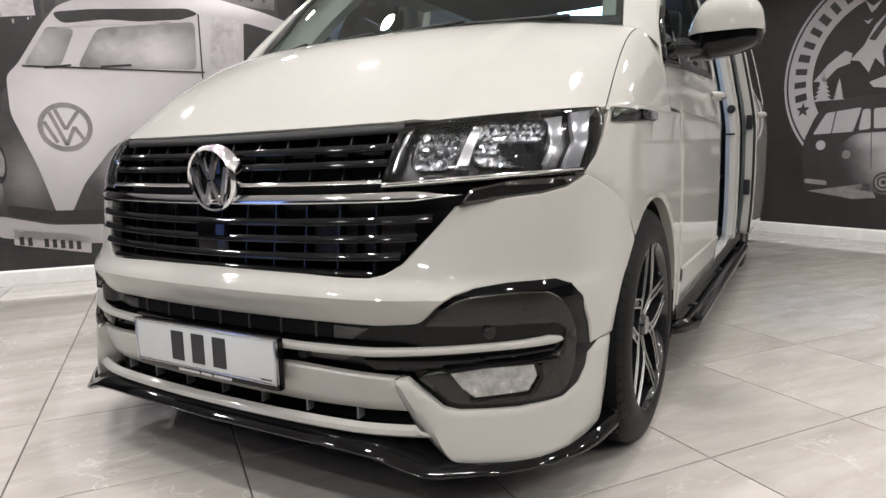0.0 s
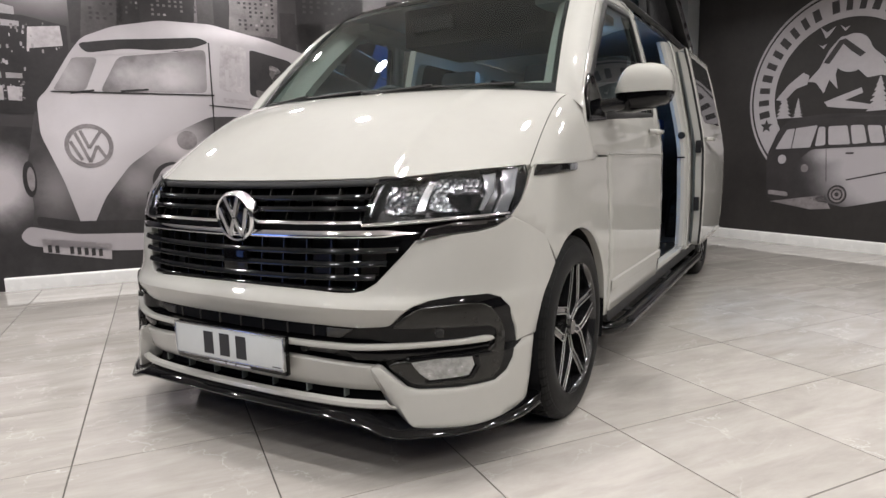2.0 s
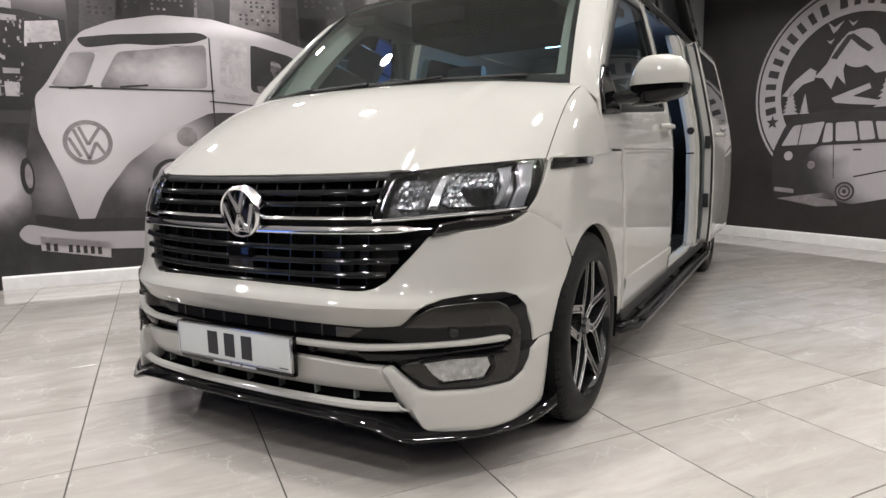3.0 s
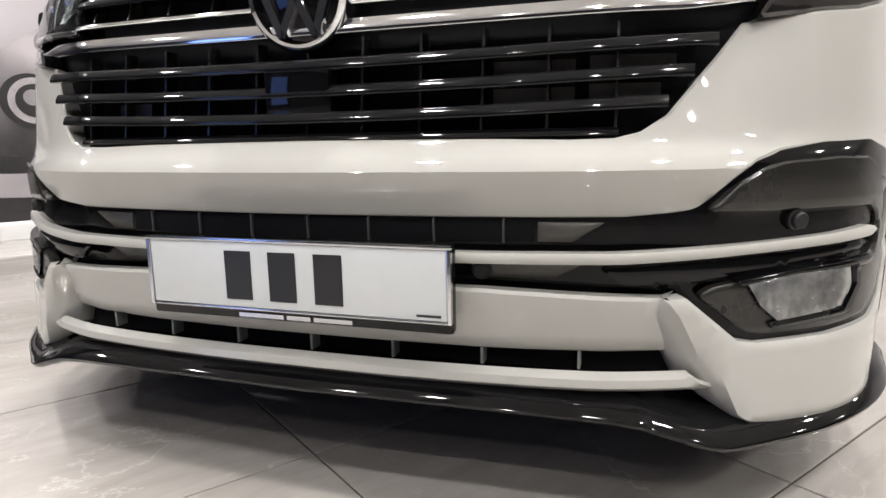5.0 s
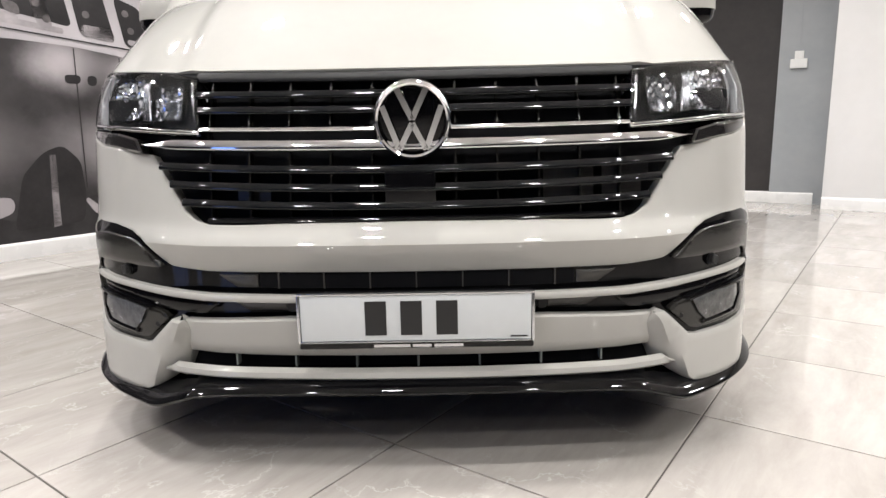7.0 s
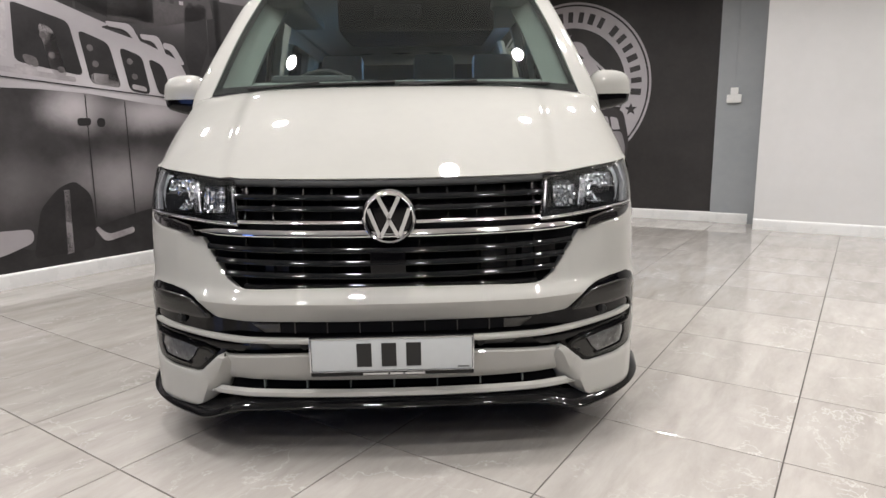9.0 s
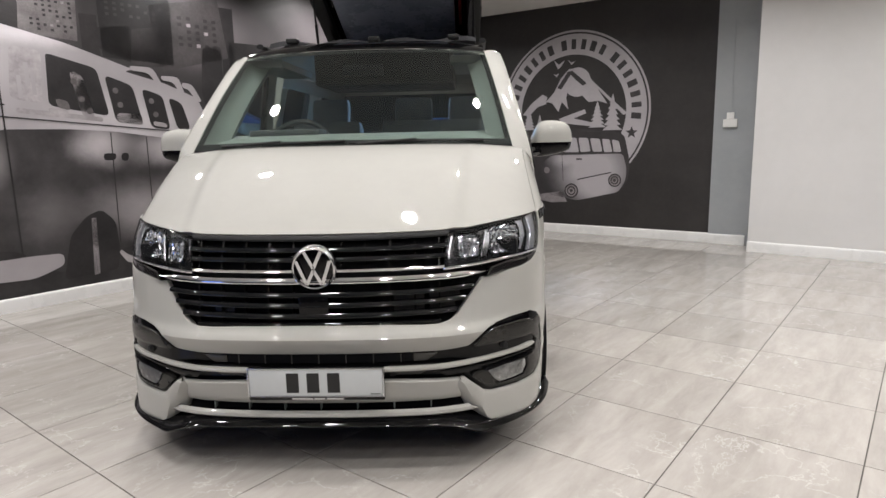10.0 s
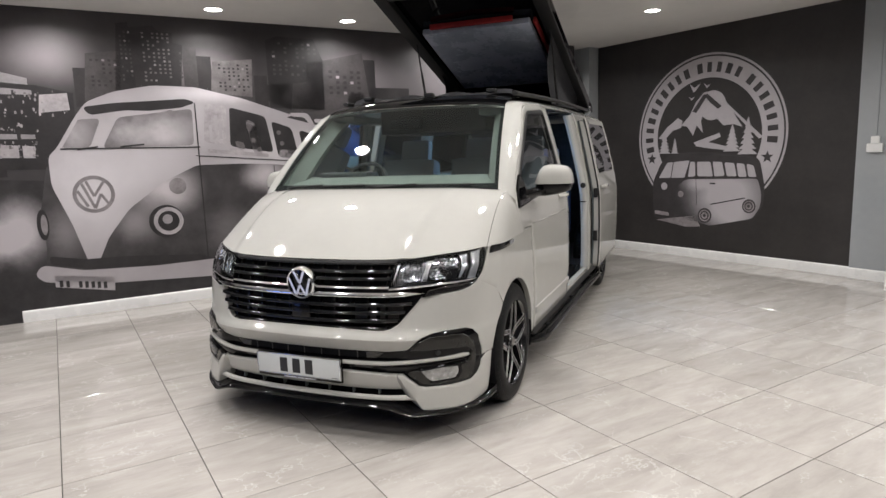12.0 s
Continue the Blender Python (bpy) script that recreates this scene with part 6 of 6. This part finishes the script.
SLIDE = [(3.52, 0.335), (4.72, 0.335), (4.73, 1.0), (4.70, 1.5), (4.66, 1.79), (3.56, 1.79), (3.50, 1.5), (3.49, 1.0)]
PANE2 = soften([(3.62, 1.25), (4.62, 1.25), (4.57, 1.73), (3.66, 1.73)], 0.05)
bm = bmesh.new()
sheet(bm, soften(SLIDE, 0.04), slid, [PANE2], step=0.06, rim=0.006, depth=0.055)
sliding = part("sliding_door", bm, PAINT, van, "stone-white sliding door slid fully back")
bm = bmesh.new()
sheet(bm, PANE2, slid, step=0.1, rim=0, depth=0, lift=-0.003)
part("window", bm, DARK_GLASS, sliding, "black privacy glass in the sliding door")
rows = []
for z in np.linspace(0.35, 1.775, 20):
    x, y, _ = slid(3.50, z)
    y = float(np.interp(z, [0.335, 1.0, 1.5, 1.79], [3.525, 3.494, 3.504, 3.562]))
    rows.append([(x - 0.004, y - 0.004, z), (x - 0.012, y - 0.010, z), (x - 0.020, y - 0.004, z)])
bm = bmesh.new()
loft(bm, rows)
part("door_seal", bm, MATT_BLACK, sliding, "black rubber door seal")
rows = []
for z in np.linspace(0.36, 1.76, 20):
    x = slid(3.5, z)[0]
    y = float(np.interp(z, [0.335, 1.0, 1.5, 1.79], [3.525, 3.494, 3.504, 3.562]))
    rows.append([(x - 0.020, y - 0.002, z), (x - 0.05, y + 0.004, z), (x - 0.085, y + 0.03, z)])
bm = bmesh.new()
loft(bm, rows)
part("door_edge", bm, DOOR_PALE, sliding, "pale metal edge of the door")
for z0, z1 in ((1.02, 1.11), (0.60, 0.70)):
    bm = bmesh.new()
    x = slid(3.5, z0)[0]
    block(bm, x - 0.062, x - 0.024, 3.468, 3.50, z0, z1, 0.006)
    part("latch", bm, MATT_BLACK, sliding, "black door latch")
bm = bmesh.new()
tube(bm, [(slid(3.6, 1.1)[0] + d, y, 1.12) for y, d in ((3.58, 0.0), (3.60, 0.035), (3.70, 0.04), (3.78, 0.035), (3.80, 0.0))], 0.014, 10)
part("handle", bm, PAINT, sliding)

# ---- door opening: pillar, step, trims
bm = bmesh.new()
rows = []
for z in np.linspace(0.31, 1.80, 16):
    x = flank(z) - 0.012
    y = float(np.interp(z, [0.31, 1.0, 1.8], [3.40, 3.36, 3.30]))
    rows.append([(x, y + 0.14, z), (x - 0.004, y + 0.03, z), (x - 0.012, y + 0.01, z), (x - 0.035, y, z), (x - 0.060, y + 0.01, z), (x - 0.065, y + 0.14, z)])
loft(bm, rows)
pillar = part("door_pillar", bm, PAINT, van, "painted pillar at the sliding doorway")
bm = bmesh.new()
lathe(bm, [(0.001, 0.012), (0.022, 0.012), (0.026, 0.004), (0.026, 0.0)], 20, pose(flank(1.1) - 0.035, 3.352, 1.145, 90, 0, 0))
part("bump_stop", bm, MATT_BLACK, pillar, "round black bump stop")
bm = bmesh.new()
block(bm, 0.885, 0.935, 3.352, 3.360, 0.985, 0.995)
part("pillar_seam", bm, DEEP_BLACK, pillar)
bm = bmesh.new()
block(bm, 0.60, 0.935, 2.46, 3.55, 0.27, 0.345, 0.01)
step = part("door_sill", bm, PAINT, van, "painted doorway sill")
bm = bmesh.new()
block(bm, 0.62, 0.90, 2.48, 3.50, 0.346, 0.356, 0.004)
part("tread", bm, SATIN_CHROME, step, "brushed metal tread plate")
bm = bmesh.new()
loft(bm, [[(flank(z) - a, y, z) for a, y in ((0.03, 2.44), (0.03, 2.50), (0.09, 2.50), (0.09, 2.44))] for z in np.linspace(0.34, 1.82, 12)], close=True)
part("cab_pillar", bm, TRIM_DARK, van, "dark trimmed pillar behind the cab door")

# ---- side bars under the sills
for sgn in (1, -1):
    bm = bmesh.new()
    tube(bm, [(sgn * x, y, z) for x, y, z in ((0.84, 1.34, 0.235), (0.93, 1.36, 0.225), (0.975, 1.43, 0.222), (0.98, 1.55, 0.222), (0.98, 2.5, 0.222), (0.98, 3.70, 0.222), (0.975, 3.80, 0.224), (0.92, 3.86, 0.228), (0.84, 3.88, 0.235))], 0.038, 14, 0.75)
    bar = part("side_bar", bm, GLOSS_BLACK, van, "gloss black tubular side bar")
    bm = bmesh.new()
    loft(bm, [[(sgn * 0.93, y, 0.268), (sgn * 0.948, y, 0.262), (sgn * 0.945, y, 0.312), (sgn * 0.92, y, 0.315)] for y in (1.33, 3.9)])
    part("sill_trim", bm, MATT_BLACK, bar)
    for y in (1.7, 2.6, 3.5):
        bm = bmesh.new()
        block(bm, min(sgn * 0.80, sgn * 0.97), max(sgn * 0.80, sgn * 0.97), y - 0.02, y + 0.02, 0.235, 0.25, 0.004)
        part("bracket", bm, MATT_BLACK, bar)


# ---- wheels
def wheel(x, y, sgn):
    """A low-profile tyre on a black five-twin-spoke rim with machined faces; the rim faces outwards."""
    at = pose(x, y, WHEEL_Z, 0, 90 * sgn, 0)
    own = new("wheel")
    own.parent = van
    own["label"] = "black and machined alloy wheel with a low-profile tyre"
    own.matrix_local = at
    bm = bmesh.new()
    R, W2 = 0.350, 0.125
    lathe(bm, [(0.245, -W2), (0.262, -W2 - 0.004), (0.300, -W2 - 0.006), (0.325, -W2 + 0.002), (0.340, -W2 + 0.014), (R - 0.003, -W2 + 0.03), (R - 0.006, -0.06), (R - 0.006, 0.06), (R - 0.003, W2 - 0.03), (0.340, W2 - 0.014), (0.325, W2 - 0.002), (0.300, W2 + 0.006), (0.272, W2 + 0.007), (0.262, W2 + 0.003), (0.248, W2 - 0.002), (0.240, W2 - 0.03)], 72)
    tyre = part("tyre", bm, RUBBER, own, "black rubber tyre")
    # tread: lateral cuts on the shoulders and ribs between the grooves
    bm = bmesh.new()
    for h0, h1 in ((-0.088, -0.052), (-0.042, -0.008), (0.002, 0.036), (0.046, 0.088)):
        for k in range(60):
            a0, a1 = 2 * math.pi * k / 60, 2 * math.pi * (k + 0.80) / 60
            q = []
            for a, h in ((a0, h0), (a1, h0), (a1, h1), (a0, h1)):
                q.append((math.cos(a), math.sin(a), h))
            lowv = [bm.verts.new((c * (R - 0.002), s * (R - 0.002), h)) for c, s, h in q]
            topv = [bm.verts.new((c * (R + 0.006), s * (R + 0.006), h)) for c, s, h in q]
            bm.faces.new(topv)
            for i in range(4):
                bm.faces.new((lowv[i], lowv[(i + 1) % 4], topv[(i + 1) % 4], topv[i]))
    for sg in (-1, 1):
        for k in range(60):
            a0, a1 = 2 * math.pi * k / 60, 2 * math.pi * (k + 0.80) / 60
            rings = [[bm.verts.new((r * math.cos(a), r * math.sin(a), sg * h)) for r, h in ((R + 0.006, 0.091), (R + 0.001, 0.104), (R - 0.008, 0.114), (R - 0.020, 0.1215), (R - 0.030, 0.119))] for a in (a0, a1)]
            for q in range(4):
                bm.faces.new((rings[0][q], rings[1][q], rings[1][q + 1], rings[0][q + 1]))
    part("tread", bm, RUBBER, tyre, smooth=False)
    bm = bmesh.new()
    lathe(bm, [(0.236, -0.10), (0.236, 0.06), (0.240, 0.10), (0.246, W2 - 0.004), (0.252, W2 + 0.002), (0.256, W2 - 0.003), (0.250, W2 - 0.02)], 64)
    lathe(bm, [(0.001, -0.02), (0.236, -0.02)], 48)
    rim = part("rim", bm, ALLOY_BLACK, own, "gloss black alloy rim")
    bm = bmesh.new()
    lathe(bm, [(0.001, 0.112), (0.028, 0.112), (0.032, 0.106), (0.034, 0.088), (0.066, 0.084), (0.078, 0.05), (0.085, -0.02)], 32)
    part("hub", bm, ALLOY_BLACK, own)
    bm = bmesh.new()
    lathe(bm, [(0.15, -0.012), (0.15, -0.004), (0.06, -0.004)], 40)
    part("brake_disc", bm, SATIN_CHROME, own)
    for k in range(5):
        base = 2 * math.pi * k / 5 + 0.60
        for o in (-1, 1):
            # dark spoke with machined edges; neighbouring pairs meet in a V, so that the five make a star
            stations = []
            for r, spread, h in ((0.030, 0.628, 0.096), (0.085, 0.600, 0.106), (0.112, 0.480, 0.110), (0.165, 0.270, 0.114), (0.242, 0.135, 0.116)):
                ang = base + o * spread
                stations.append(Vector((math.cos(ang) * r, math.sin(ang) * r, h)))
            bm, rows = bmesh.new(), []
            edges = {1: [], -1: []}
            for i, p in enumerate(stations):
                run = (stations[min(i + 1, 4)] - stations[max(i - 1, 0)]).normalized()
                side_way = Vector((-run.y, run.x, 0)).normalized()
                w = 0.0145
                down = Vector((0, 0, 0.05))
                rows.append([p + side_way * w - down, p + side_way * w, p + side_way * w * 0.5 - down * 0.10, p - side_way * w * 0.5 - down * 0.10, p - side_way * w, p - side_way * w - down])
                for e in (1, -1):
                    c = p + side_way * w * 0.84 * e
                    edges[e].append([c + side_way * 0.0023 - down * 0.03, c + side_way * 0.0016 + Vector((0, 0, 0.0014)), c - side_way * 0.0016 + Vector((0, 0, 0.0014)), c - side_way * 0.0023 - down * 0.03])
            loft(bm, rows)
            spoke = part("spoke", bm, ALLOY_BLACK, own, smooth=False)
            for e in (1, -1):
                fm = bmesh.new()
                loft(fm, edges[e])
                part("spoke_face", fm, ALLOY_CUT, spoke, "bare machined edge", smooth=False)
    for k in range(5):
        a = 2 * math.pi * k / 5
        bm = bmesh.new()
        lathe(bm, [(0.001, 0.100), (0.008, 0.099), (0.010, 0.08)], 6, pose(0.056 * math.cos(a), 0.056 * math.sin(a), 0))
        part("wheel_bolt", bm, ALLOY_BLACK, own)
    return own


for sgn in (1, -1):
    for y in (WHEEL_Y, 4.277):
        wheel(sgn * 0.825, y, sgn)

# ---- raised pop-top roof, hinged at the tail
HINGE = pose(0, 4.86, 1.945, -20.5, 0, 0)
LONG = 2.75


def pop(bm_fill, name, material, label="", parent=None):
    bm = bmesh.new()
    bm_fill(bm)
    bm.transform(HINGE)
    return part(name, bm, material, parent or van, label)


def shell(bm):
    rows = []
    for y in np.linspace(0, -LONG, 14):
        nose_in = 0.10 * max(0, (-y - LONG + 0.5) / 0.5) ** 2
        rows.append([(x * (1 - nose_in), y, z) for x, z in ((-0.73, -0.02), (-0.74, 0.03), (-0.70, 0.075), (-0.5, 0.095), (0, 0.105), (0.5, 0.095), (0.70, 0.075), (0.74, 0.03), (0.73, -0.02), (0.66, -0.02), (0.64, 0.03), (0, 0.05), (-0.64, 0.03), (-0.66, -0.02))])
    loft(bm, rows, close=True)
    for row in (rows[0], rows[-1]):
        bm.faces.new([bm.verts.new(p) for p in row])


popped = pop(shell, "pop_top", GLOSS_BLACK, "gloss black pop-top roof shell raised at the front")
pop(lambda bm: [block(bm, -0.73, -0.61, -LONG + 0.02, -0.1, -0.045, 0.028, 0.012), block(bm, 0.61, 0.73, -LONG + 0.02, -0.1, -0.045, 0.028, 0.012), block(bm, -0.61, 0.61, -LONG + 0.02, -LONG + 0.2, -0.04, 0.028, 0.012)], "roof_frame", MATT_BLACK, "black frame under the raised roof", popped)
pop(lambda bm: block(bm, -0.54, 0.50, -1.98, -0.80, -0.035, 0.022, 0.008), "roof_board", BOARD, "dark blue-grey padded board", popped)
pop(lambda bm: [block(bm, -0.44, 0.36, -2.05, -2.02, -0.026, 0.020, 0.006), block(bm, 0.535, 0.562, -1.98, -1.15, -0.026, 0.020, 0.006)], "canvas_piping", RED_TRIM, "red canvas piping", popped)
for sgn in (1, -1):
    bm = bmesh.new()
    rows = []
    for k in range(13):
        t = k / 12
        y = 4.80 - t * (1.62 if sgn > 0 else 1.05)
        hi = HINGE @ Vector((sgn * 0.64, -(4.86 - y) / math.cos(radians(20.5)), -0.03))
        rows.append([(sgn * (0.66 - 0.07 * math.sin(math.pi * w) * (1 - t * 0.4)), hi.y, 1.905 + (hi.z - 1.905) * w) for w in np.linspace(0, 1, 8)])
    loft(bm, rows)
    part("canvas_side", bm, FABRIC, popped, "black tent canvas")
    a, b = HINGE @ Vector((sgn * 0.66, -1.85, -0.02)), Vector((sgn * 0.67, 3.36, 1.91))
    bm = bmesh.new()
    tube(bm, [a, a.lerp(b, 0.5)], 0.008, 8)
    tube(bm, [a.lerp(b, 0.45), b], 0.012, 8)
    part("gas_strut", bm, MATT_BLACK, popped, "thin black gas strut")
bm = bmesh.new()
rows = []
for y, z in ((1.86, 1.90), (1.90, 1.935), (2.1, 1.945), (3.5, 1.95), (4.8, 1.945), (4.9, 1.90)):
    rows.append([(x, y, z + 0.012 * math.sin(x * 17 + y * 9)) for x in np.linspace(-0.66, 0.66, 25)])
loft(bm, rows)
part("folded_canvas", bm, FABRIC, popped, "loose black canvas along the roof opening")
for x in (-0.50, 0.02, 0.52):
    bm = bmesh.new()
    block(bm, x - 0.035, x + 0.035, 1.80, 1.86, 1.915, 1.945, 0.008)
    part("roof_catch", bm, MATT_BLACK, popped, "black roof catch")
for sgn in (1, -1):
    bm = bmesh.new()
    tube(bm, [(sgn * 0.70, 1.80, 1.90), (sgn * 0.715, 2.6, 1.918), (sgn * 0.72, 3.6, 1.925), (sgn * 0.71, 4.86, 1.92)], 0.022, 10, 0.7)
    part("roof_rail", bm, MATT_BLACK, van, "black roof seal rail")
    bm = bmesh.new()
    block(bm, min(sgn * 0.66, sgn * 0.74), max(sgn * 0.66, sgn * 0.74), 4.74, 4.90, 1.90, 1.97, 0.01)
    part("hinge", bm, SATIN_CHROME, popped, "metal roof hinge")

# ---- cabin
bm = bmesh.new()
rows = []
for y, z in ((0.96, 1.262), (1.10, 1.315), (1.25, 1.345), (1.36, 1.335), (1.43, 1.24), (1.45, 0.85)):
    rows.append([(x, y + 0.04 * (x / 0.8) ** 2, z) for x in np.linspace(-0.84, 0.84, 15)])
loft(bm, rows)
dash = part("dashboard", bm, TRIM_GREY, van, "grey moulded dashboard")
bm = bmesh.new()
block(bm, -0.62, -0.22, 1.24, 1.42, 1.33, 1.375, 0.02)
part("instrument_hood", bm, TRIM_DARK, dash)
bm = bmesh.new()
ring = [Vector((0.185 * math.cos(a), 0.185 * math.sin(a), 0)) for a in np.linspace(0, 2 * math.pi, 41)]
tilt = pose(-0.42, 1.54, 1.27, 58, 0, 0)
tube(bm, [tilt @ p for p in ring], 0.016, 8)
wheel_in = part("steering_wheel", bm, TRIM_DARK, van, "dark steering wheel")
bm = bmesh.new()
for a in (0.2, math.pi - 0.2, -math.pi / 2):
    tube(bm, [tilt @ Vector((0, 0, -0.02)), tilt @ Vector((0.18 * math.cos(a), 0.18 * math.sin(a), 0))], 0.015, 8)
lathe(bm, [(0.001, 0.02), (0.05, 0.015), (0.07, 0.0), (0.06, -0.04)], 24, tilt)
part("spokes", bm, TRIM_DARK, wheel_in)


def seat(x, w):
    own = new("cab_seat")
    own.parent = van
    own["label"] = "dark upholstered cab seat with headrest"
    for name, (x0, x1, y0, y1, z0, z1), lean in (("cushion", (-w, w, -0.26, 0.26, -0.08, 0.10), 4), ("backrest", (-w, w, 0.20, 0.36, 0.06, 0.66), -14), ("headrest", (-0.14, 0.14, 0.31, 0.41, 0.66, 0.86), -14)):
        bm = bmesh.new()
        block(bm, x0, x1, y0, y1, z0, z1, 0.045)
        bm.transform(pose(x, 1.98, 0.86, lean, 0, 0))
        part(name, bm, SEAT_GREY, own)


seat(-0.42, 0.25)
seat(0.20, 0.22)
seat(0.60, 0.22)
bm = bmesh.new()
block(bm, -0.12, 0.12, 1.44, 1.49, 1.665, 1.735, 0.015)
part("rear_view_mirror", bm, DEEP_BLACK, van)
# near-black block added to give the upper windscreen its dark patch
bm = bmesh.new()
block(bm, -0.34, 0.52, 1.70, 2.35, 1.64, 1.855, 0.02)
part("screen_dark_block", bm, SCREEN_DARK, van, "near-black block added for the windscreen's dark upper patch")
bm = bmesh.new()
block(bm, -0.88, 0.88, 1.0, 5.2, 0.30, 0.34)
part("cabin_floor", bm, TRIM_DARK, van)
bm = bmesh.new()
block(bm, -0.86, -0.40, 2.6, 5.0, 0.341, 1.25, 0.01)
units = part("kitchen_unit", bm, BLUE_SEAT, van, "blue fitted units inside the van")
bm = bmesh.new()
block(bm, -0.87, -0.38, 2.58, 5.0, 1.251, 1.28, 0.006)
part("worktop", bm, TRIM_GREY, units)
rear = new("bench_seat")
rear.parent = van
rear["label"] = "blue upholstered rear bench seat"
for name, dims in (("cushion", (-0.38, 0.66, 3.25, 3.85, 0.50, 0.78)), ("base", (-0.36, 0.64, 3.30, 3.9, 0.342, 0.499)), ("backrest", (-0.38, 0.66, 3.86, 4.05, 0.60, 1.30)), ("headrest", (0.10, 0.55, 3.88, 4.0, 1.31, 1.50))):
    bm = bmesh.new()
    block(bm, *dims, 0.03)
    part(name, bm, BLUE_SEAT, rear)
swivel = new("swivel_seat")
swivel.parent = van
swivel["label"] = "blue seat back seen through the sliding doorway"
for name, dims in (("backrest", (0.40, 0.84, 2.52, 2.66, 0.62, 1.22)), ("headrest", (0.50, 0.74, 2.53, 2.63, 1.25, 1.45)), ("pedestal", (0.42, 0.80, 2.50, 2.90, 0.345, 0.58))):
    bm = bmesh.new()
    block(bm, *dims, 0.035)
    part(name, bm, BLUE_SEAT, swivel)
bm = bmesh.new()
block(bm, -0.86, 0.80, 5.05, 5.2, 0.345, 1.80)
part("rear_lining", bm, TRIM_DARK, van)
bm = bmesh.new()
block(bm, -0.1, 0.3, 2.7, 3.2, 1.79, 1.80)
part("cabin_light", bm, CABIN_GLOW, van, "cool blue-white cabin light strip")

# ---- number plate, on its own holder
plate = thing("number_plate", "white show plate with three dark bars in a chrome-edged holder", "number plate")
bm = bmesh.new()
block(bm, -0.266, 0.266, 0.006, 0.030, 0.318, 0.451, 0.006)
part("holder", bm, GLOSS_BLACK, plate, "gloss black plate holder")
bm = bmesh.new()
for dims in ((-0.266, 0.266, 0.000, 0.010, 0.445, 0.451), (-0.266, -0.260, 0.000, 0.010, 0.335, 0.4448), (0.260, 0.266, 0.000, 0.010, 0.335, 0.4448), (-0.2598, 0.2598, 0.000, 0.010, 0.335, 0.3385)):
    block(bm, *dims, 0.0015)
part("edge_trim", bm, SATIN_CHROME, plate, "bright edge trim")
bm = bmesh.new()
block(bm, -0.259, 0.259, 0.002, 0.0075, 0.339, 0.4445, 0.002)
part("plate_face", bm, PLATE_WHITE, plate, "white reflective face")
for x in (-0.090, -0.010, 0.070):
    bm = bmesh.new()
    block(bm, x - 0.024, x + 0.024, 0.0008, 0.0024, 0.352, 0.431, 0.0)
    part("plate_bar", bm, INK, plate, "dark bar")
for k, w in enumerate((0.082, 0.042, 0.066)):
    x0 = (-0.096, -0.008, 0.040)[k]
    bm = bmesh.new()
    block(bm, x0, x0 + w, 0.0045, 0.0062, 0.3225, 0.3295)
    part("holder_bar", bm, SATIN_CHROME, plate, "pale bar")
bm = bmesh.new()
block(bm, 0.212, 0.250, 0.0012, 0.0022, 0.3445, 0.348)
part("plate_bar", bm, INK, plate)

# ---------------------------------------------------------------- floor of polished tiles
bm = bmesh.new()
block(bm, -9.5, 9.5, -10, 10, -0.15, -0.0035)
floor = tagged(link("floor", bm, GROUT, False), "polished grey marble-effect tiles with dark joints", "floor", kind="structure")
TU, TV, JOINT = 0.608, 0.618, 0.0048
tile_bm = bmesh.new()
hu, hv = (TU - JOINT) / 2, (TV - JOINT) / 2
lowr = [tile_bm.verts.new((sx * hu, sy * hv, -0.004)) for sx, sy in ((-1, -1), (1, -1), (1, 1), (-1, 1))]
midr = [tile_bm.verts.new((sx * hu, sy * hv, -0.0008)) for sx, sy in ((-1, -1), (1, -1), (1, 1), (-1, 1))]
topr = [tile_bm.verts.new((sx * (hu - 0.0012), sy * (hv - 0.0012), 0.0)) for sx, sy in ((-1, -1), (1, -1), (1, 1), (-1, 1))]
for k in range(4):
    tile_bm.faces.new((lowr[k], lowr[(k + 1) % 4], midr[(k + 1) % 4], midr[k]))
    tile_bm.faces.new((midr[k], midr[(k + 1) % 4], topr[(k + 1) % 4], topr[k]))
tile_bm.faces.new(topr)
tile_mesh = bpy.data.meshes.new("tile")
tile_bm.to_mesh(tile_mesh)
tile_bm.free()
tile_mesh.materials.append(TILE)
KX, KY = 1.64, 0.442
rest_v, rest_f = [], []
for i in range(-14, 10):
    for j in range(-11, 9):
        a, b = (i + 0.5) * TU, (j + 0.5) * TV
        x, y = KX + UX * a + UY * b, KY + UY * a - UX * b
        at = pose(x, y, 0, 0, 0, 54.5)
        if -7 <= i <= 8 and -9 <= j <= 8:
            ob = new("tile", tile_mesh)
            ob.matrix_world = at
            ob.parent = floor
        else:
            k = len(rest_v)
            rest_v += [tuple(at @ Vector((sx * hu, sy * hv, -0.0002))) for sx, sy in ((-1, -1), (1, -1), (1, 1), (-1, 1))]
            rest_f.append((k, k + 1, k + 2, k + 3))
rest = bpy.data.meshes.new("far_tiles")
rest.from_pydata(rest_v, [], rest_f)
rest.materials.append(TILE)
far = new("far_tiles", rest)
far.parent = floor
tagged(far, "further polished grey floor tiles", kind="stuff")
